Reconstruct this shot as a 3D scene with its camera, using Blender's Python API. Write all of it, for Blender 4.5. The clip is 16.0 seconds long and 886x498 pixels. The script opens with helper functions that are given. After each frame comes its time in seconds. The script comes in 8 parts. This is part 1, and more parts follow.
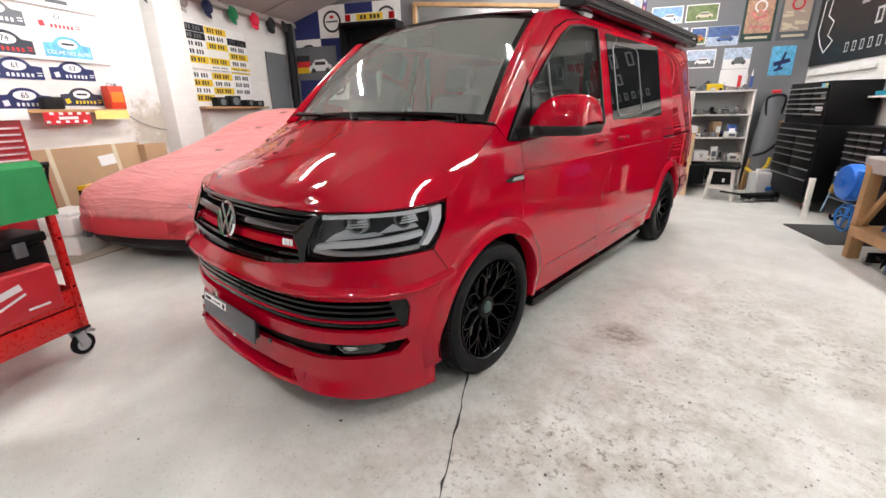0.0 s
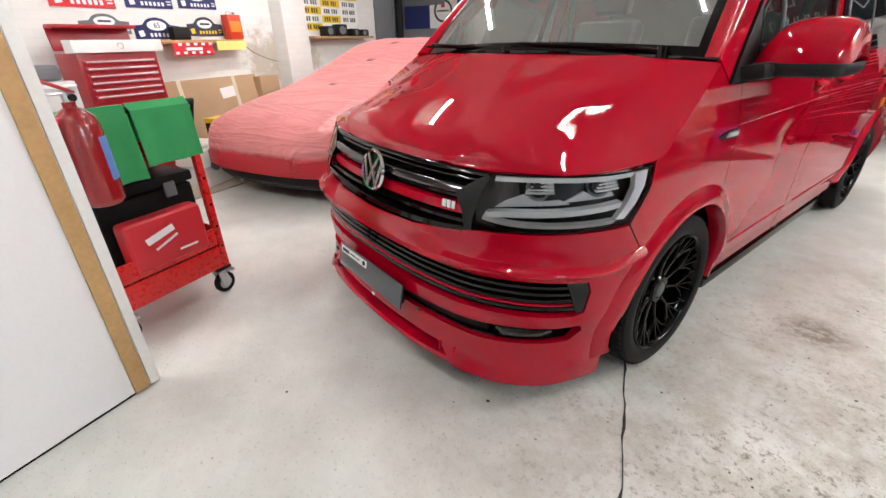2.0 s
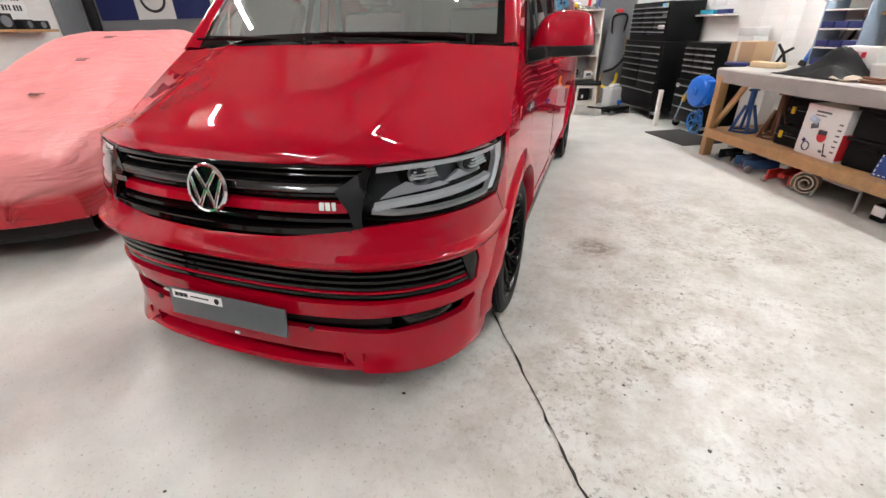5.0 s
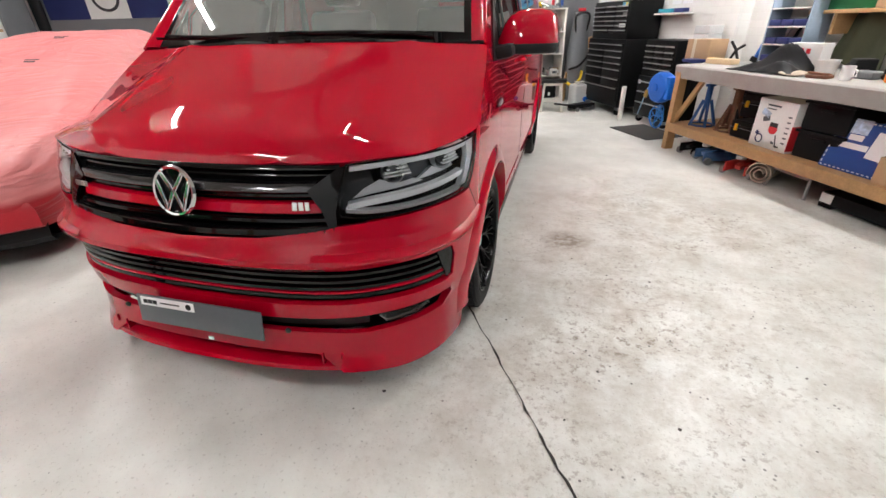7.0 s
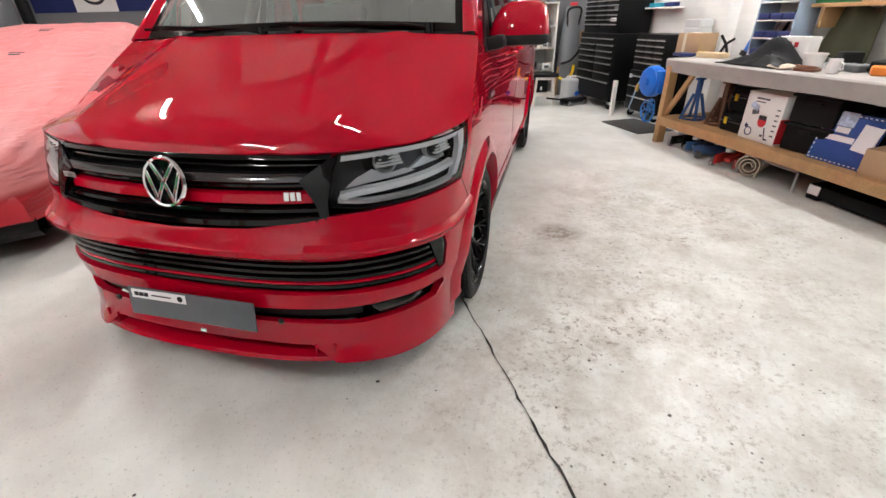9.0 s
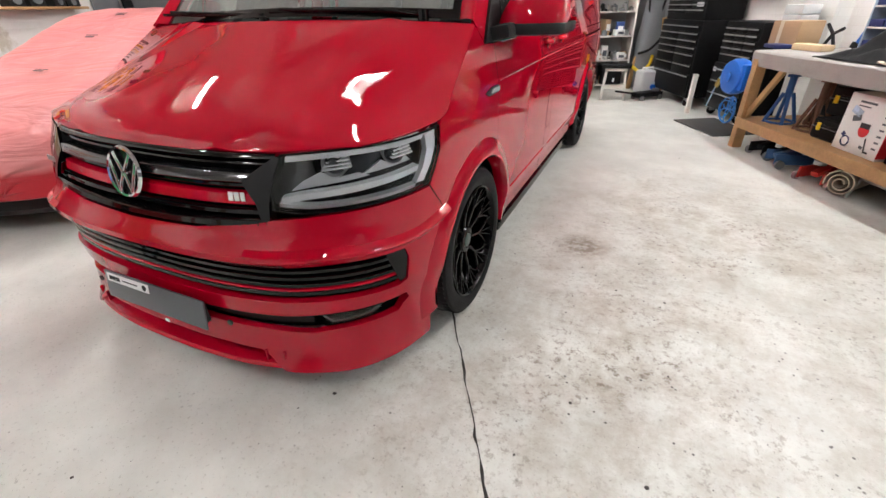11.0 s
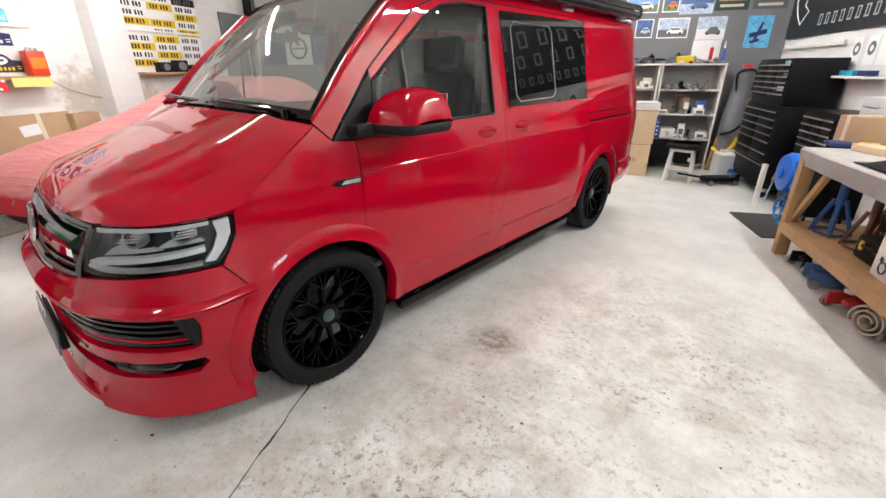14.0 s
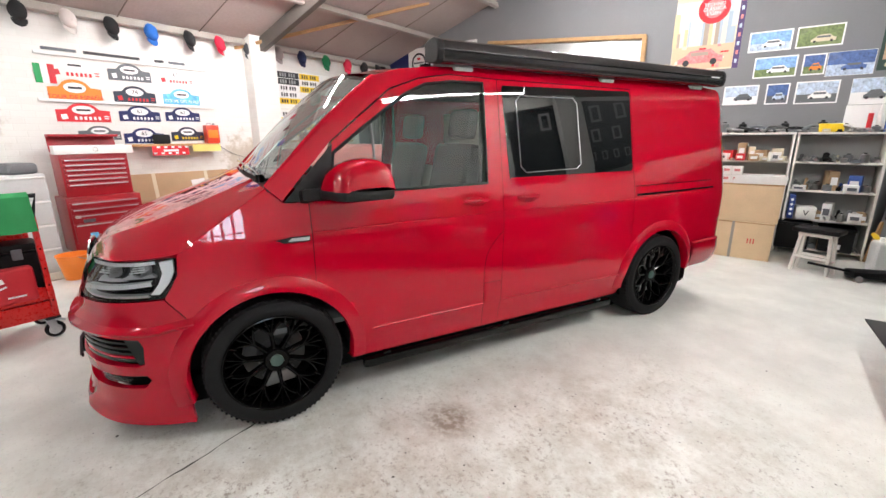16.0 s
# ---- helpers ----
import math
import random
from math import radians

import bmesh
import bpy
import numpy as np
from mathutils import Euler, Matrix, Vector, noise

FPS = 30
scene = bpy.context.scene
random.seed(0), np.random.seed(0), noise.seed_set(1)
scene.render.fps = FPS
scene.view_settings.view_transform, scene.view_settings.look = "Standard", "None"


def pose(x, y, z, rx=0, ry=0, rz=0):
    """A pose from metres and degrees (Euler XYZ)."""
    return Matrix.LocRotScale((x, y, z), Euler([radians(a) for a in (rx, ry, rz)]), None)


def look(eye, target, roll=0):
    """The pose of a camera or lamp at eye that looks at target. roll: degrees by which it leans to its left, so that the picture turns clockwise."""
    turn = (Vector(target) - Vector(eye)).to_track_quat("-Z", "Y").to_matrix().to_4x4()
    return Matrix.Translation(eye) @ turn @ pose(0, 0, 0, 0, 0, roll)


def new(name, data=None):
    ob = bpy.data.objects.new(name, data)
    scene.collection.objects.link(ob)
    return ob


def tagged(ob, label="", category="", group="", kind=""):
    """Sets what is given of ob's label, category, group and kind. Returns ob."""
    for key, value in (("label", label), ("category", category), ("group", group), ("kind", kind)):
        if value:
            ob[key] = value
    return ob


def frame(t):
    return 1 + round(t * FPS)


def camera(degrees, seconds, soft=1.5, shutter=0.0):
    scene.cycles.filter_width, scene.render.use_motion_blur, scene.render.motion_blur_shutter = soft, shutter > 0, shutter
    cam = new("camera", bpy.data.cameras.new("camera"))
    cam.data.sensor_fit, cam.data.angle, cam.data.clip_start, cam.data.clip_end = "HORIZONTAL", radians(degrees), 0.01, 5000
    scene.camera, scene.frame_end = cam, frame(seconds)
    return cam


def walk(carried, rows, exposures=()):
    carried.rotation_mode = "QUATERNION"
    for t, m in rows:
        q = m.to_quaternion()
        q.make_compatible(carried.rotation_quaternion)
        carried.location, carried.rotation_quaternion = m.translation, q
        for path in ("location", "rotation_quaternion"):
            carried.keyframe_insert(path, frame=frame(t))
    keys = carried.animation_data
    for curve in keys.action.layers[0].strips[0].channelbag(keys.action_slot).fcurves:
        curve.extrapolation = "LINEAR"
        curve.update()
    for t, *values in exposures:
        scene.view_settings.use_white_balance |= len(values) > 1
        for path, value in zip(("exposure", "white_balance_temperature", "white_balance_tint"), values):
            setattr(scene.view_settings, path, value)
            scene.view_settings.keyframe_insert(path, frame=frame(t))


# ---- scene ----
cam = camera(92.0, 16.0)
PATH = [
    (0, (2.063, -1.658, 1.327), (0.806, -0.232, 0.705), -1.1),
    (0.5, (1.941, -1.622, 1.329), (0.675, -0.245, 0.62), -1.1),
    (1, (1.76, -1.558, 1.326), (0.413, -0.284, 0.575), -1.1),
    (1.5, (1.648, -1.556, 1.321), (0.209, -0.433, 0.505), -1.1),
    (2, (1.587, -1.704, 1.339), (0.159, -0.614, 0.462), -1.3),
    (2.5, (1.602, -1.79, 1.348), (0.287, -0.572, 0.462), -1.6),
    (3, (1.626, -1.818, 1.327), (0.608, -0.344, 0.438), -1.8),
    (3.5, (1.532, -1.831, 1.336), (0.774, -0.216, 0.434), -1.6),
    (3.7, (1.454, -1.861, 1.33), (0.721, -0.23, 0.434), -1.6),
    (5.8, (1.249, -1.928, 1.335), (0.705, -0.248, 0.397), -1.8),
    (6, (1.254, -1.929, 1.334), (0.72, -0.246, 0.397), -1.9),
    (6.5, (1.261, -1.938, 1.337), (0.751, -0.246, 0.401), -1.9),
    (7, (1.262, -1.944, 1.331), (0.77, -0.243, 0.401), -1.8),
    (7.5, (1.264, -1.947, 1.331), (0.782, -0.245, 0.399), -1.8),
    (8, (1.266, -1.952, 1.329), (0.794, -0.247, 0.395), -1.8),
    (8.5, (1.267, -1.956, 1.322), (0.804, -0.252, 0.384), -1.7),
    (9, (1.27, -1.959, 1.314), (0.809, -0.259, 0.368), -1.7),
    (9.2, (1.269, -1.958, 1.313), (0.811, -0.259, 0.362), -1.6),
    (11.3, (1.621, -1.551, 1.311), (0.756, -0.038, 0.329), -2.0),
    (11.5, (1.656, -1.473, 1.314), (0.708, -0.004, 0.344), -2.2),
    (12, (1.786, -1.253, 1.346), (0.715, 0.132, 0.38), -2.2),
    (12.5, (1.995, -1.07, 1.366), (0.896, 0.29, 0.395), -1.7),
    (13, (2.142, -0.889, 1.379), (1.013, 0.448, 0.411), -1.3),
    (13.5, (2.368, -1.046, 1.463), (1.229, 0.361, 0.615), -0.5),
    (14, (2.529, -0.97, 1.463), (1.296, 0.399, 0.687), -0.2),
    (14.5, (2.74, -0.884, 1.482), (1.332, 0.346, 0.774), 0.0),
    (15, (2.854, -0.674, 1.473), (1.298, 0.405, 0.831), 0.0),
    (15.5, (2.941, -0.427, 1.489), (1.304, 0.567, 0.912), -0.2),
    (16, (3.107, -0.189, 1.486), (1.402, 0.726, 0.978), -0.2),
]
walk(cam, [(t, look(eye, target, roll)) for t, eye, target, roll in PATH])

# ---- light ----
world = bpy.data.worlds.new("world")
scene.world = world
world.use_nodes = True
wn = world.node_tree
sky = wn.nodes.new("ShaderNodeTexSky")
sky.sky_type, sky.sun_disc, sky.sun_elevation, sky.sun_rotation = "NISHITA", False, radians(35), radians(150)
wn.links.new(sky.outputs[0], wn.nodes["Background"].inputs[0])
wn.nodes["Background"].inputs[1].default_value = 0.08

# The room stands turned against the van: room(u, v, z) has u along the back wall and v towards it.
ROOM = pose(0, 0, 0, 0, 0, 25)


def room(u, v, z=0, turn=0):
    return ROOM @ pose(u, v, z, 0, 0, turn)


# ---- materials ----
def principled(name):
    m = bpy.data.materials.new(name)
    m.use_nodes = True
    return m, m.node_tree.nodes, m.node_tree.links, m.node_tree.nodes["Principled BSDF"]


def surface(name, colour, rough=0.5, metal=0.0, vary=0.12, scale=6.0, bump=0.0, bump_scale=60.0, coat=0.0, coat_ior=1.5, spec=0.5, dirt=None, dirt_amount=0.0, alpha=1.0):
    """A surface with two scales of variation in colour and gloss, and fine relief."""
    m, n, l, b = principled(name)
    co = n.new("ShaderNodeTexCoord")
    big, fine = n.new("ShaderNodeTexNoise"), n.new("ShaderNodeTexNoise")
    big.inputs["Scale"].default_value, big.inputs["Detail"].default_value = scale, 5
    fine.inputs["Scale"].default_value, fine.inputs["Detail"].default_value = bump_scale, 6
    l.new(co.outputs["Object"], big.inputs["Vector"]), l.new(co.outputs["Object"], fine.inputs["Vector"])
    ramp = n.new("ShaderNodeMapRange")
    ramp.inputs["To Min"].default_value, ramp.inputs["To Max"].default_value = 1 - vary, 1 + vary
    ramp.inputs["From Min"].default_value, ramp.inputs["From Max"].default_value = 0.3, 0.7
    add = n.new("ShaderNodeMath")
    add.operation = "ADD"
    half = n.new("ShaderNodeMath")
    half.operation, half.inputs[1].default_value = "MULTIPLY", 0.5
    l.new(big.outputs[0], add.inputs[0]), l.new(fine.outputs[0], add.inputs[1]), l.new(add.outputs[0], half.inputs[0]), l.new(half.outputs[0], ramp.inputs["Value"])
    mul = n.new("ShaderNodeVectorMath")
    mul.operation, mul.inputs[0].default_value = "MULTIPLY", colour[:3]
    l.new(ramp.outputs[0], mul.inputs[1])
    out = mul.outputs[0]
    if dirt:
        mask = n.new("ShaderNodeMapRange")
        mask.inputs["From Min"].default_value, mask.inputs["From Max"].default_value, mask.inputs["To Max"].default_value = 0.52, 0.75, dirt_amount
        blotch = n.new("ShaderNodeTexNoise")
        blotch.inputs["Scale"].default_value, blotch.inputs["Detail"].default_value, blotch.inputs["Roughness"].default_value = scale * 0.4, 9, 0.7
        l.new(co.outputs["Object"], blotch.inputs["Vector"]), l.new(blotch.outputs[0], mask.inputs["Value"])
        mix = n.new("ShaderNodeMix")
        mix.data_type = "RGBA"
        mix.inputs["B"].default_value = (*dirt, 1)
        l.new(mask.outputs[0], mix.inputs["Factor"]), l.new(out, mix.inputs["A"])
        out = mix.outputs["Result"]
    l.new(out, b.inputs["Base Color"])
    gloss = n.new("ShaderNodeMapRange")
    gloss.inputs["To Min"].default_value, gloss.inputs["To Max"].default_value = max(0.0, rough - 0.08 * min(1, rough * 2)), min(1, rough + 0.08 * min(1, rough * 2))
    l.new(fine.outputs[0], gloss.inputs["Value"]), l.new(gloss.outputs[0], b.inputs["Roughness"])
    b.inputs["Metallic"].default_value, b.inputs["Coat Weight"].default_value, b.inputs["Coat Roughness"].default_value = metal, coat, 0.015
    b.inputs["Coat IOR"].default_value = coat_ior
    b.inputs["Specular IOR Level"].default_value = spec
    if bump:
        bp = n.new("ShaderNodeBump")
        bp.inputs["Strength"].default_value, bp.inputs["Distance"].default_value = min(1, bump), 0.004
        l.new(fine.outputs[0], bp.inputs["Height"]), l.new(bp.outputs[0], b.inputs["Normal"])
    return m


def glowing(name, colour, strength):
    m, n, l, b = principled(name)
    b.inputs["Base Color"].default_value = (*colour, 1)
    b.inputs["Emission Color"].default_value, b.inputs["Emission Strength"].default_value = (*colour, 1), strength
    return m


def glass(name, tint, rough=0.0, ior=1.9, haze_film=0.0):
    """Thin glazing: partly see-through, with a mirror gloss and a pale layer for dust and painted-in reflection haze.
    """
    m, n, l, b = principled(name)
    n.remove(b)
    clear, shine, mix, fres = n.new("ShaderNodeBsdfTransparent"), n.new("ShaderNodeBsdfGlossy"), n.new("ShaderNodeMixShader"), n.new("ShaderNodeFresnel")
    clear.inputs[0].default_value = (*tint, 1)
    shine.inputs["Roughness"].default_value = rough
    fres.inputs[0].default_value = ior
    see = clear.outputs[0]
    if haze_film:
        dust, over = n.new("ShaderNodeBsdfDiffuse"), n.new("ShaderNodeMixShader")
        dust.inputs[0].default_value, over.inputs[0].default_value = (0.72, 0.78, 0.74, 1), haze_film
        l.new(see, over.inputs[1]), l.new(dust.outputs[0], over.inputs[2])
        see = over.outputs[0]
    l.new(fres.outputs[0], mix.inputs[0]), l.new(see, mix.inputs[1]), l.new(shine.outputs[0], mix.inputs[2])
    l.new(mix.outputs[0], n["Material Output"].inputs[0])
    return m


def brick_paint(name, colour, mortar, stain, amount, spots=()):
    """White-painted brickwork: courses show through the paint as relief, with damp stains."""
    m, n, l, b = principled(name)
    co, br, mp = n.new("ShaderNodeTexCoord"), n.new("ShaderNodeTexBrick"), n.new("ShaderNodeMapping")
    br.inputs["Scale"].default_value, br.inputs["Brick Width"].default_value, br.inputs["Row Height"].default_value = 1.0, 0.225, 0.075
    br.inputs["Mortar Size"].default_value, br.inputs["Mortar Smooth"].default_value = 0.006, 0.6
    br.inputs["Color1"].default_value, br.inputs["Color2"].default_value, br.inputs["Mortar"].default_value = (*colour, 1), (*[c * 0.94 for c in colour], 1), (*mortar, 1)
    sep, com = n.new("ShaderNodeSeparateXYZ"), n.new("ShaderNodeCombineXYZ")
    l.new(co.outputs["Object"], sep.inputs[0])
    hor = n.new("ShaderNodeMath")
    hor.operation = "ADD"
    l.new(sep.outputs[0], hor.inputs[0]), l.new(sep.outputs[1], hor.inputs[1]), l.new(hor.outputs[0], com.inputs[0]), l.new(sep.outputs[2], com.inputs[1])
    l.new(com.outputs[0], br.inputs["Vector"])
    no, mr, mix = n.new("ShaderNodeTexNoise"), n.new("ShaderNodeMapRange"), n.new("ShaderNodeMix")
    no.inputs["Scale"].default_value, no.inputs["Detail"].default_value, no.inputs["Roughness"].default_value = 1.1, 10, 0.68
    l.new(co.outputs["Object"], no.inputs["Vector"]), l.new(no.outputs[0], mr.inputs["Value"])
    mr.inputs["From Min"].default_value, mr.inputs["From Max"].default_value, mr.inputs["To Max"].default_value = 0.55, 0.8, amount
    mix.data_type = "RGBA"
    mix.inputs["B"].default_value = (*stain, 1)
    l.new(mr.outputs[0], mix.inputs["Factor"]), l.new(br.outputs[0], mix.inputs["A"])
    out = mix.outputs["Result"]
    for x, y, z, r in spots:
        d, f, g, c = n.new("ShaderNodeVectorMath"), n.new("ShaderNodeMapRange"), n.new("ShaderNodeTexNoise"), n.new("ShaderNodeMix")
        d.operation, d.inputs[1].default_value = "DISTANCE", (x, y, z)
        l.new(co.outputs["Object"], d.inputs[0]), l.new(co.outputs["Object"], g.inputs["Vector"])
        g.inputs["Scale"].default_value, g.inputs["Detail"].default_value, g.inputs["Roughness"].default_value = 5.5, 9, 0.7
        f.inputs["From Min"].default_value, f.inputs["From Max"].default_value, f.inputs["To Min"].default_value, f.inputs["To Max"].default_value = r * 0.2, r, 0.34, -0.25
        l.new(d.outputs["Value"], f.inputs["Value"])
        a, e = n.new("ShaderNodeMath"), n.new("ShaderNodeMapRange")
        a.operation = "ADD"
        l.new(f.outputs[0], a.inputs[0]), l.new(g.outputs[0], a.inputs[1]), l.new(a.outputs[0], e.inputs["Value"])
        e.inputs["From Min"].default_value, e.inputs["From Max"].default_value, e.inputs["To Max"].default_value = 0.62, 0.80, 0.75
        c.data_type = "RGBA"
        c.inputs["B"].default_value = (0.42, 0.36, 0.27, 1)
        l.new(e.outputs[0], c.inputs["Factor"]), l.new(out, c.inputs["A"])
        out = c.outputs["Result"]
    l.new(out, b.inputs["Base Color"])
    b.inputs["Roughness"].default_value = 0.6
    fine, hh, bp = n.new("ShaderNodeTexNoise"), n.new("ShaderNodeMath"), n.new("ShaderNodeBump")
    fine.inputs["Scale"].default_value, fine.inputs["Detail"].default_value = 35, 6
    l.new(co.outputs["Object"], fine.inputs["Vector"])
    hh.operation, hh.inputs[1].default_value = "MULTIPLY_ADD", -0.7
    l.new(br.outputs["Fac"], hh.inputs[0]), l.new(fine.outputs[0], hh.inputs[2]), l.new(hh.outputs[0], bp.inputs["Height"])
    bp.inputs["Strength"].default_value, bp.inputs["Distance"].default_value = 0.28, 0.005
    l.new(bp.outputs[0], b.inputs["Normal"])
    return m


def concrete_floor():
    """Worn, pale grey painted concrete with brown stains, scuffs and dark chips."""
    m, n, l, b = principled("painted concrete")
    co = n.new("ShaderNodeTexCoord")
    P = co.outputs["Object"]

    def noisy(scale, detail=8, rough=0.6):
        t = n.new("ShaderNodeTexNoise")
        t.inputs["Scale"].default_value, t.inputs["Detail"].default_value, t.inputs["Roughness"].default_value = scale, detail, rough
        l.new(P, t.inputs["Vector"])
        return t.outputs[0]

    def remap(src, a, c, lo=0.0, hi=1.0):
        r = n.new("ShaderNodeMapRange")
        for k, val in (("From Min", a), ("From Max", c), ("To Min", lo), ("To Max", hi)):
            r.inputs[k].default_value = val
        l.new(src, r.inputs["Value"])
        return r.outputs[0]

    def arith(op, a, c):
        k = n.new("ShaderNodeMath")
        k.operation = op
        for i, s in enumerate((a, c)):
            if isinstance(s, (int, float)):
                k.inputs[i].default_value = s
            else:
                l.new(s, k.inputs[i])
        return k.outputs[0]

    def blend(fac, a, colour):
        x = n.new("ShaderNodeMix")
        x.data_type = "RGBA"
        l.new(fac, x.inputs["Factor"]), l.new(a, x.inputs["A"])
        x.inputs["B"].default_value = (*colour, 1)
        return x.outputs["Result"]

    def near(x, y, r0, r1):
        d = n.new("ShaderNodeVectorMath")
        d.operation = "DISTANCE"
        l.new(P, d.inputs[0])
        d.inputs[1].default_value = (x, y, 0)
        return remap(d.outputs["Value"], r0, r1, 1.0, 0.0)

    base = n.new("ShaderNodeMix")
    base.data_type = "RGBA"
    base.inputs["A"].default_value, base.inputs["B"].default_value = (0.60, 0.61, 0.575, 1), (0.75, 0.76, 0.72, 1)
    l.new(remap(noisy(2.2), 0.35, 0.65), base.inputs["Factor"])
    out = base.outputs["Result"]
    worn = arith("MAXIMUM", near(1.75, -0.1, 0.2, 1.7), near(2.1, 1.2, 0.1, 1.6))
    out = blend(arith("MULTIPLY", remap(noisy(3.4, 12, 0.78), 0.42, 0.62, 0, 0.75), arith("ADD", arith("MULTIPLY", worn, 0.85), 0.15)), out, (0.33, 0.285, 0.22))
    out = blend(arith("MULTIPLY", remap(noisy(26, 10, 0.8), 0.525, 0.585, 0, 0.85), arith("MULTIPLY", worn, remap(noisy(2.0, 5, 0.6), 0.42, 0.6, 0.1, 1.0))), out, (0.17, 0.125, 0.09))
    out = blend(arith("MULTIPLY", remap(noisy(24, 7, 0.7), 0.40, 0.56, 0.2, 0.85), near(1.35, 0.79, 0.07, 0.19)), out, (0.20, 0.155, 0.11))
    out = blend(remap(noisy(75, 5, 0.65), 0.60, 0.65, 0, 0.42), out, (0.25, 0.23, 0.20))
    chips = n.new("ShaderNodeTexVoronoi")
    chips.inputs["Scale"].default_value = 26
    l.new(P, chips.inputs["Vector"])
    spot = arith("MULTIPLY", remap(chips.outputs["Distance"], 0.10, 0.16, 1, 0), remap(noisy(3.7, 3), 0.52, 0.6, 0, 0.85))
    out = blend(arith("MULTIPLY", spot, arith("ADD", worn, 0.35)), out, (0.06, 0.055, 0.05))
    l.new(out, b.inputs["Base Color"])
    l.new(remap(noisy(5, 8, 0.7), 0.3, 0.7, 0.28, 0.5), b.inputs["Roughness"])
    bp = n.new("ShaderNodeBump")
    bp.inputs["Strength"].default_value, bp.inputs["Distance"].default_value = 0.25, 0.004
    l.new(noisy(22, 8, 0.65), bp.inputs["Height"]), l.new(bp.outputs[0], b.inputs["Normal"])
    return m


RED = surface("red car paint", (0.37, 0.0005, 0.0132), 0.45, 0.0, 0.02, 2, coat=1.0, coat_ior=1.47, bump_scale=300, spec=0.0)
GLOSS_BLACK = surface("gloss black", (0.002, 0.002, 0.0023), 0.08, 0, 0.1, 3, coat=0.3, spec=0.15)
MATT_BLACK = surface("black plastic", (0.010, 0.010, 0.0105), 0.5, 0, 0.15, 8, 0.2, 220, spec=0.2)
# Near-black that paints in the shade of hollows; also for gaps and hidden parts.
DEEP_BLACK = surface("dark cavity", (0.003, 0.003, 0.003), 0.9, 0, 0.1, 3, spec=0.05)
RUBBER = surface("tyre rubber", (0.009, 0.009, 0.0095), 0.62, 0, 0.2, 9, 0.25, 180, spec=0.14)
RIM_BLACK = surface("black alloy", (0.0012, 0.0012, 0.0013), 0.14, 0.0, 0.1, 4, coat=0.10, spec=0.1)
CHROME = surface("chrome", (0.75, 0.76, 0.78), 0.06, 1.0, 0.03, 4)
DARK_CHROME = surface("smoked chrome", (0.07, 0.072, 0.075), 0.12, 0.9, 0.05, 4)
STEEL = surface("steel", (0.35, 0.35, 0.35), 0.3, 1.0, 0.15, 8)
ZINC = surface("zinc plate", (0.55, 0.56, 0.58), 0.3, 0.9, 0.1, 8)
PLATE_GREY = surface("plate grey", (0.095, 0.105, 0.115), 0.35, 0, 0.08, 5)
WHITE = surface("white enamel", (0.78, 0.78, 0.76), 0.35, 0, 0.05, 5, dirt=(0.5, 0.45, 0.38), dirt_amount=0.25)
WHITE_CLEAN = surface("white vinyl", (0.8, 0.8, 0.8), 0.4, 0, 0.03, 5)
SHELF_BACK = surface("grey shelf back", (0.36, 0.375, 0.37), 0.65, 0, 0.1, 6, 0.2, 200)
SHELF_WHITE = surface("painted shelf", (0.72, 0.70, 0.65), 0.5, 0, 0.08, 7, 0.1, 90, dirt=(0.40, 0.33, 0.25), dirt_amount=0.4)
CLEAR = glass("clear glass", (0.66, 0.74, 0.70), ior=1.5, haze_film=0.02)
# The pale layer paints a bright roof reflection and haze into the windscreen.
SCREEN = glass("windscreen glass", (0.82, 0.90, 0.86), ior=1.9, haze_film=0.20)
LAMP_GLASS = glass("lamp glass", (0.96, 0.97, 0.98), ior=1.42)
PRIVACY = surface("privacy glass", (0.003, 0.004, 0.0045), 0.02, 0, 0.05, 2, spec=0.45)
GREY_TRIM = surface("grey trim", (0.12, 0.125, 0.125), 0.65, 0, 0.1, 6, 0.2, 200)
SEAT_GREY = surface("seat cloth", (0.055, 0.056, 0.058), 0.85, 0, 0.12, 8, 0.3, 260)
BEIGE_TRIM = surface("pale lining", (0.30, 0.30, 0.285), 0.7, 0, 0.08, 6)
BLUE = surface("blue plastic", (0.01, 0.13, 0.55), 0.35, 0, 0.08, 8)
TOOL_RED = surface("red enamel", (0.32, 0.008, 0.016), 0.3, 0, 0.05, 4, dirt=(0.16, 0.02, 0.02), dirt_amount=0.15)
CART_RED = surface("bright red enamel", (0.56, 0.015, 0.014), 0.28, 0, 0.04, 4, dirt=(0.36, 0.02, 0.01), dirt_amount=0.15)
PINE = surface("sawn pine", (0.42, 0.25, 0.11), 0.6, 0, 0.22, 9, 0.25, 70, dirt=(0.26, 0.15, 0.07), dirt_amount=0.5)
PLY = surface("plywood", (0.66, 0.50, 0.31), 0.55, 0, 0.1, 6, 0.1, 80)
CARD = surface("cardboard", (0.42, 0.28, 0.16), 0.8, 0, 0.08, 5, 0.1, 90)
CARPET = surface("grey carpet", (0.36, 0.34, 0.32), 0.95, 0, 0.12, 7, 0.6, 160, dirt=(0.22, 0.20, 0.18), dirt_amount=0.5)
GREEN_CLOTH = surface("green microfibre", (0.03, 0.26, 0.085), 0.95, 0, 0.12, 9, 0.7, 260)
NAVY = surface("navy cloth", (0.012, 0.02, 0.11), 0.8, 0, 0.12, 5, 0.2, 200)
GREY_WALL = surface("grey wall paint", (0.175, 0.18, 0.19), 0.65, 0, 0.05, 1.6, 0.15, 45, dirt=(0.30, 0.30, 0.31), dirt_amount=0.3)
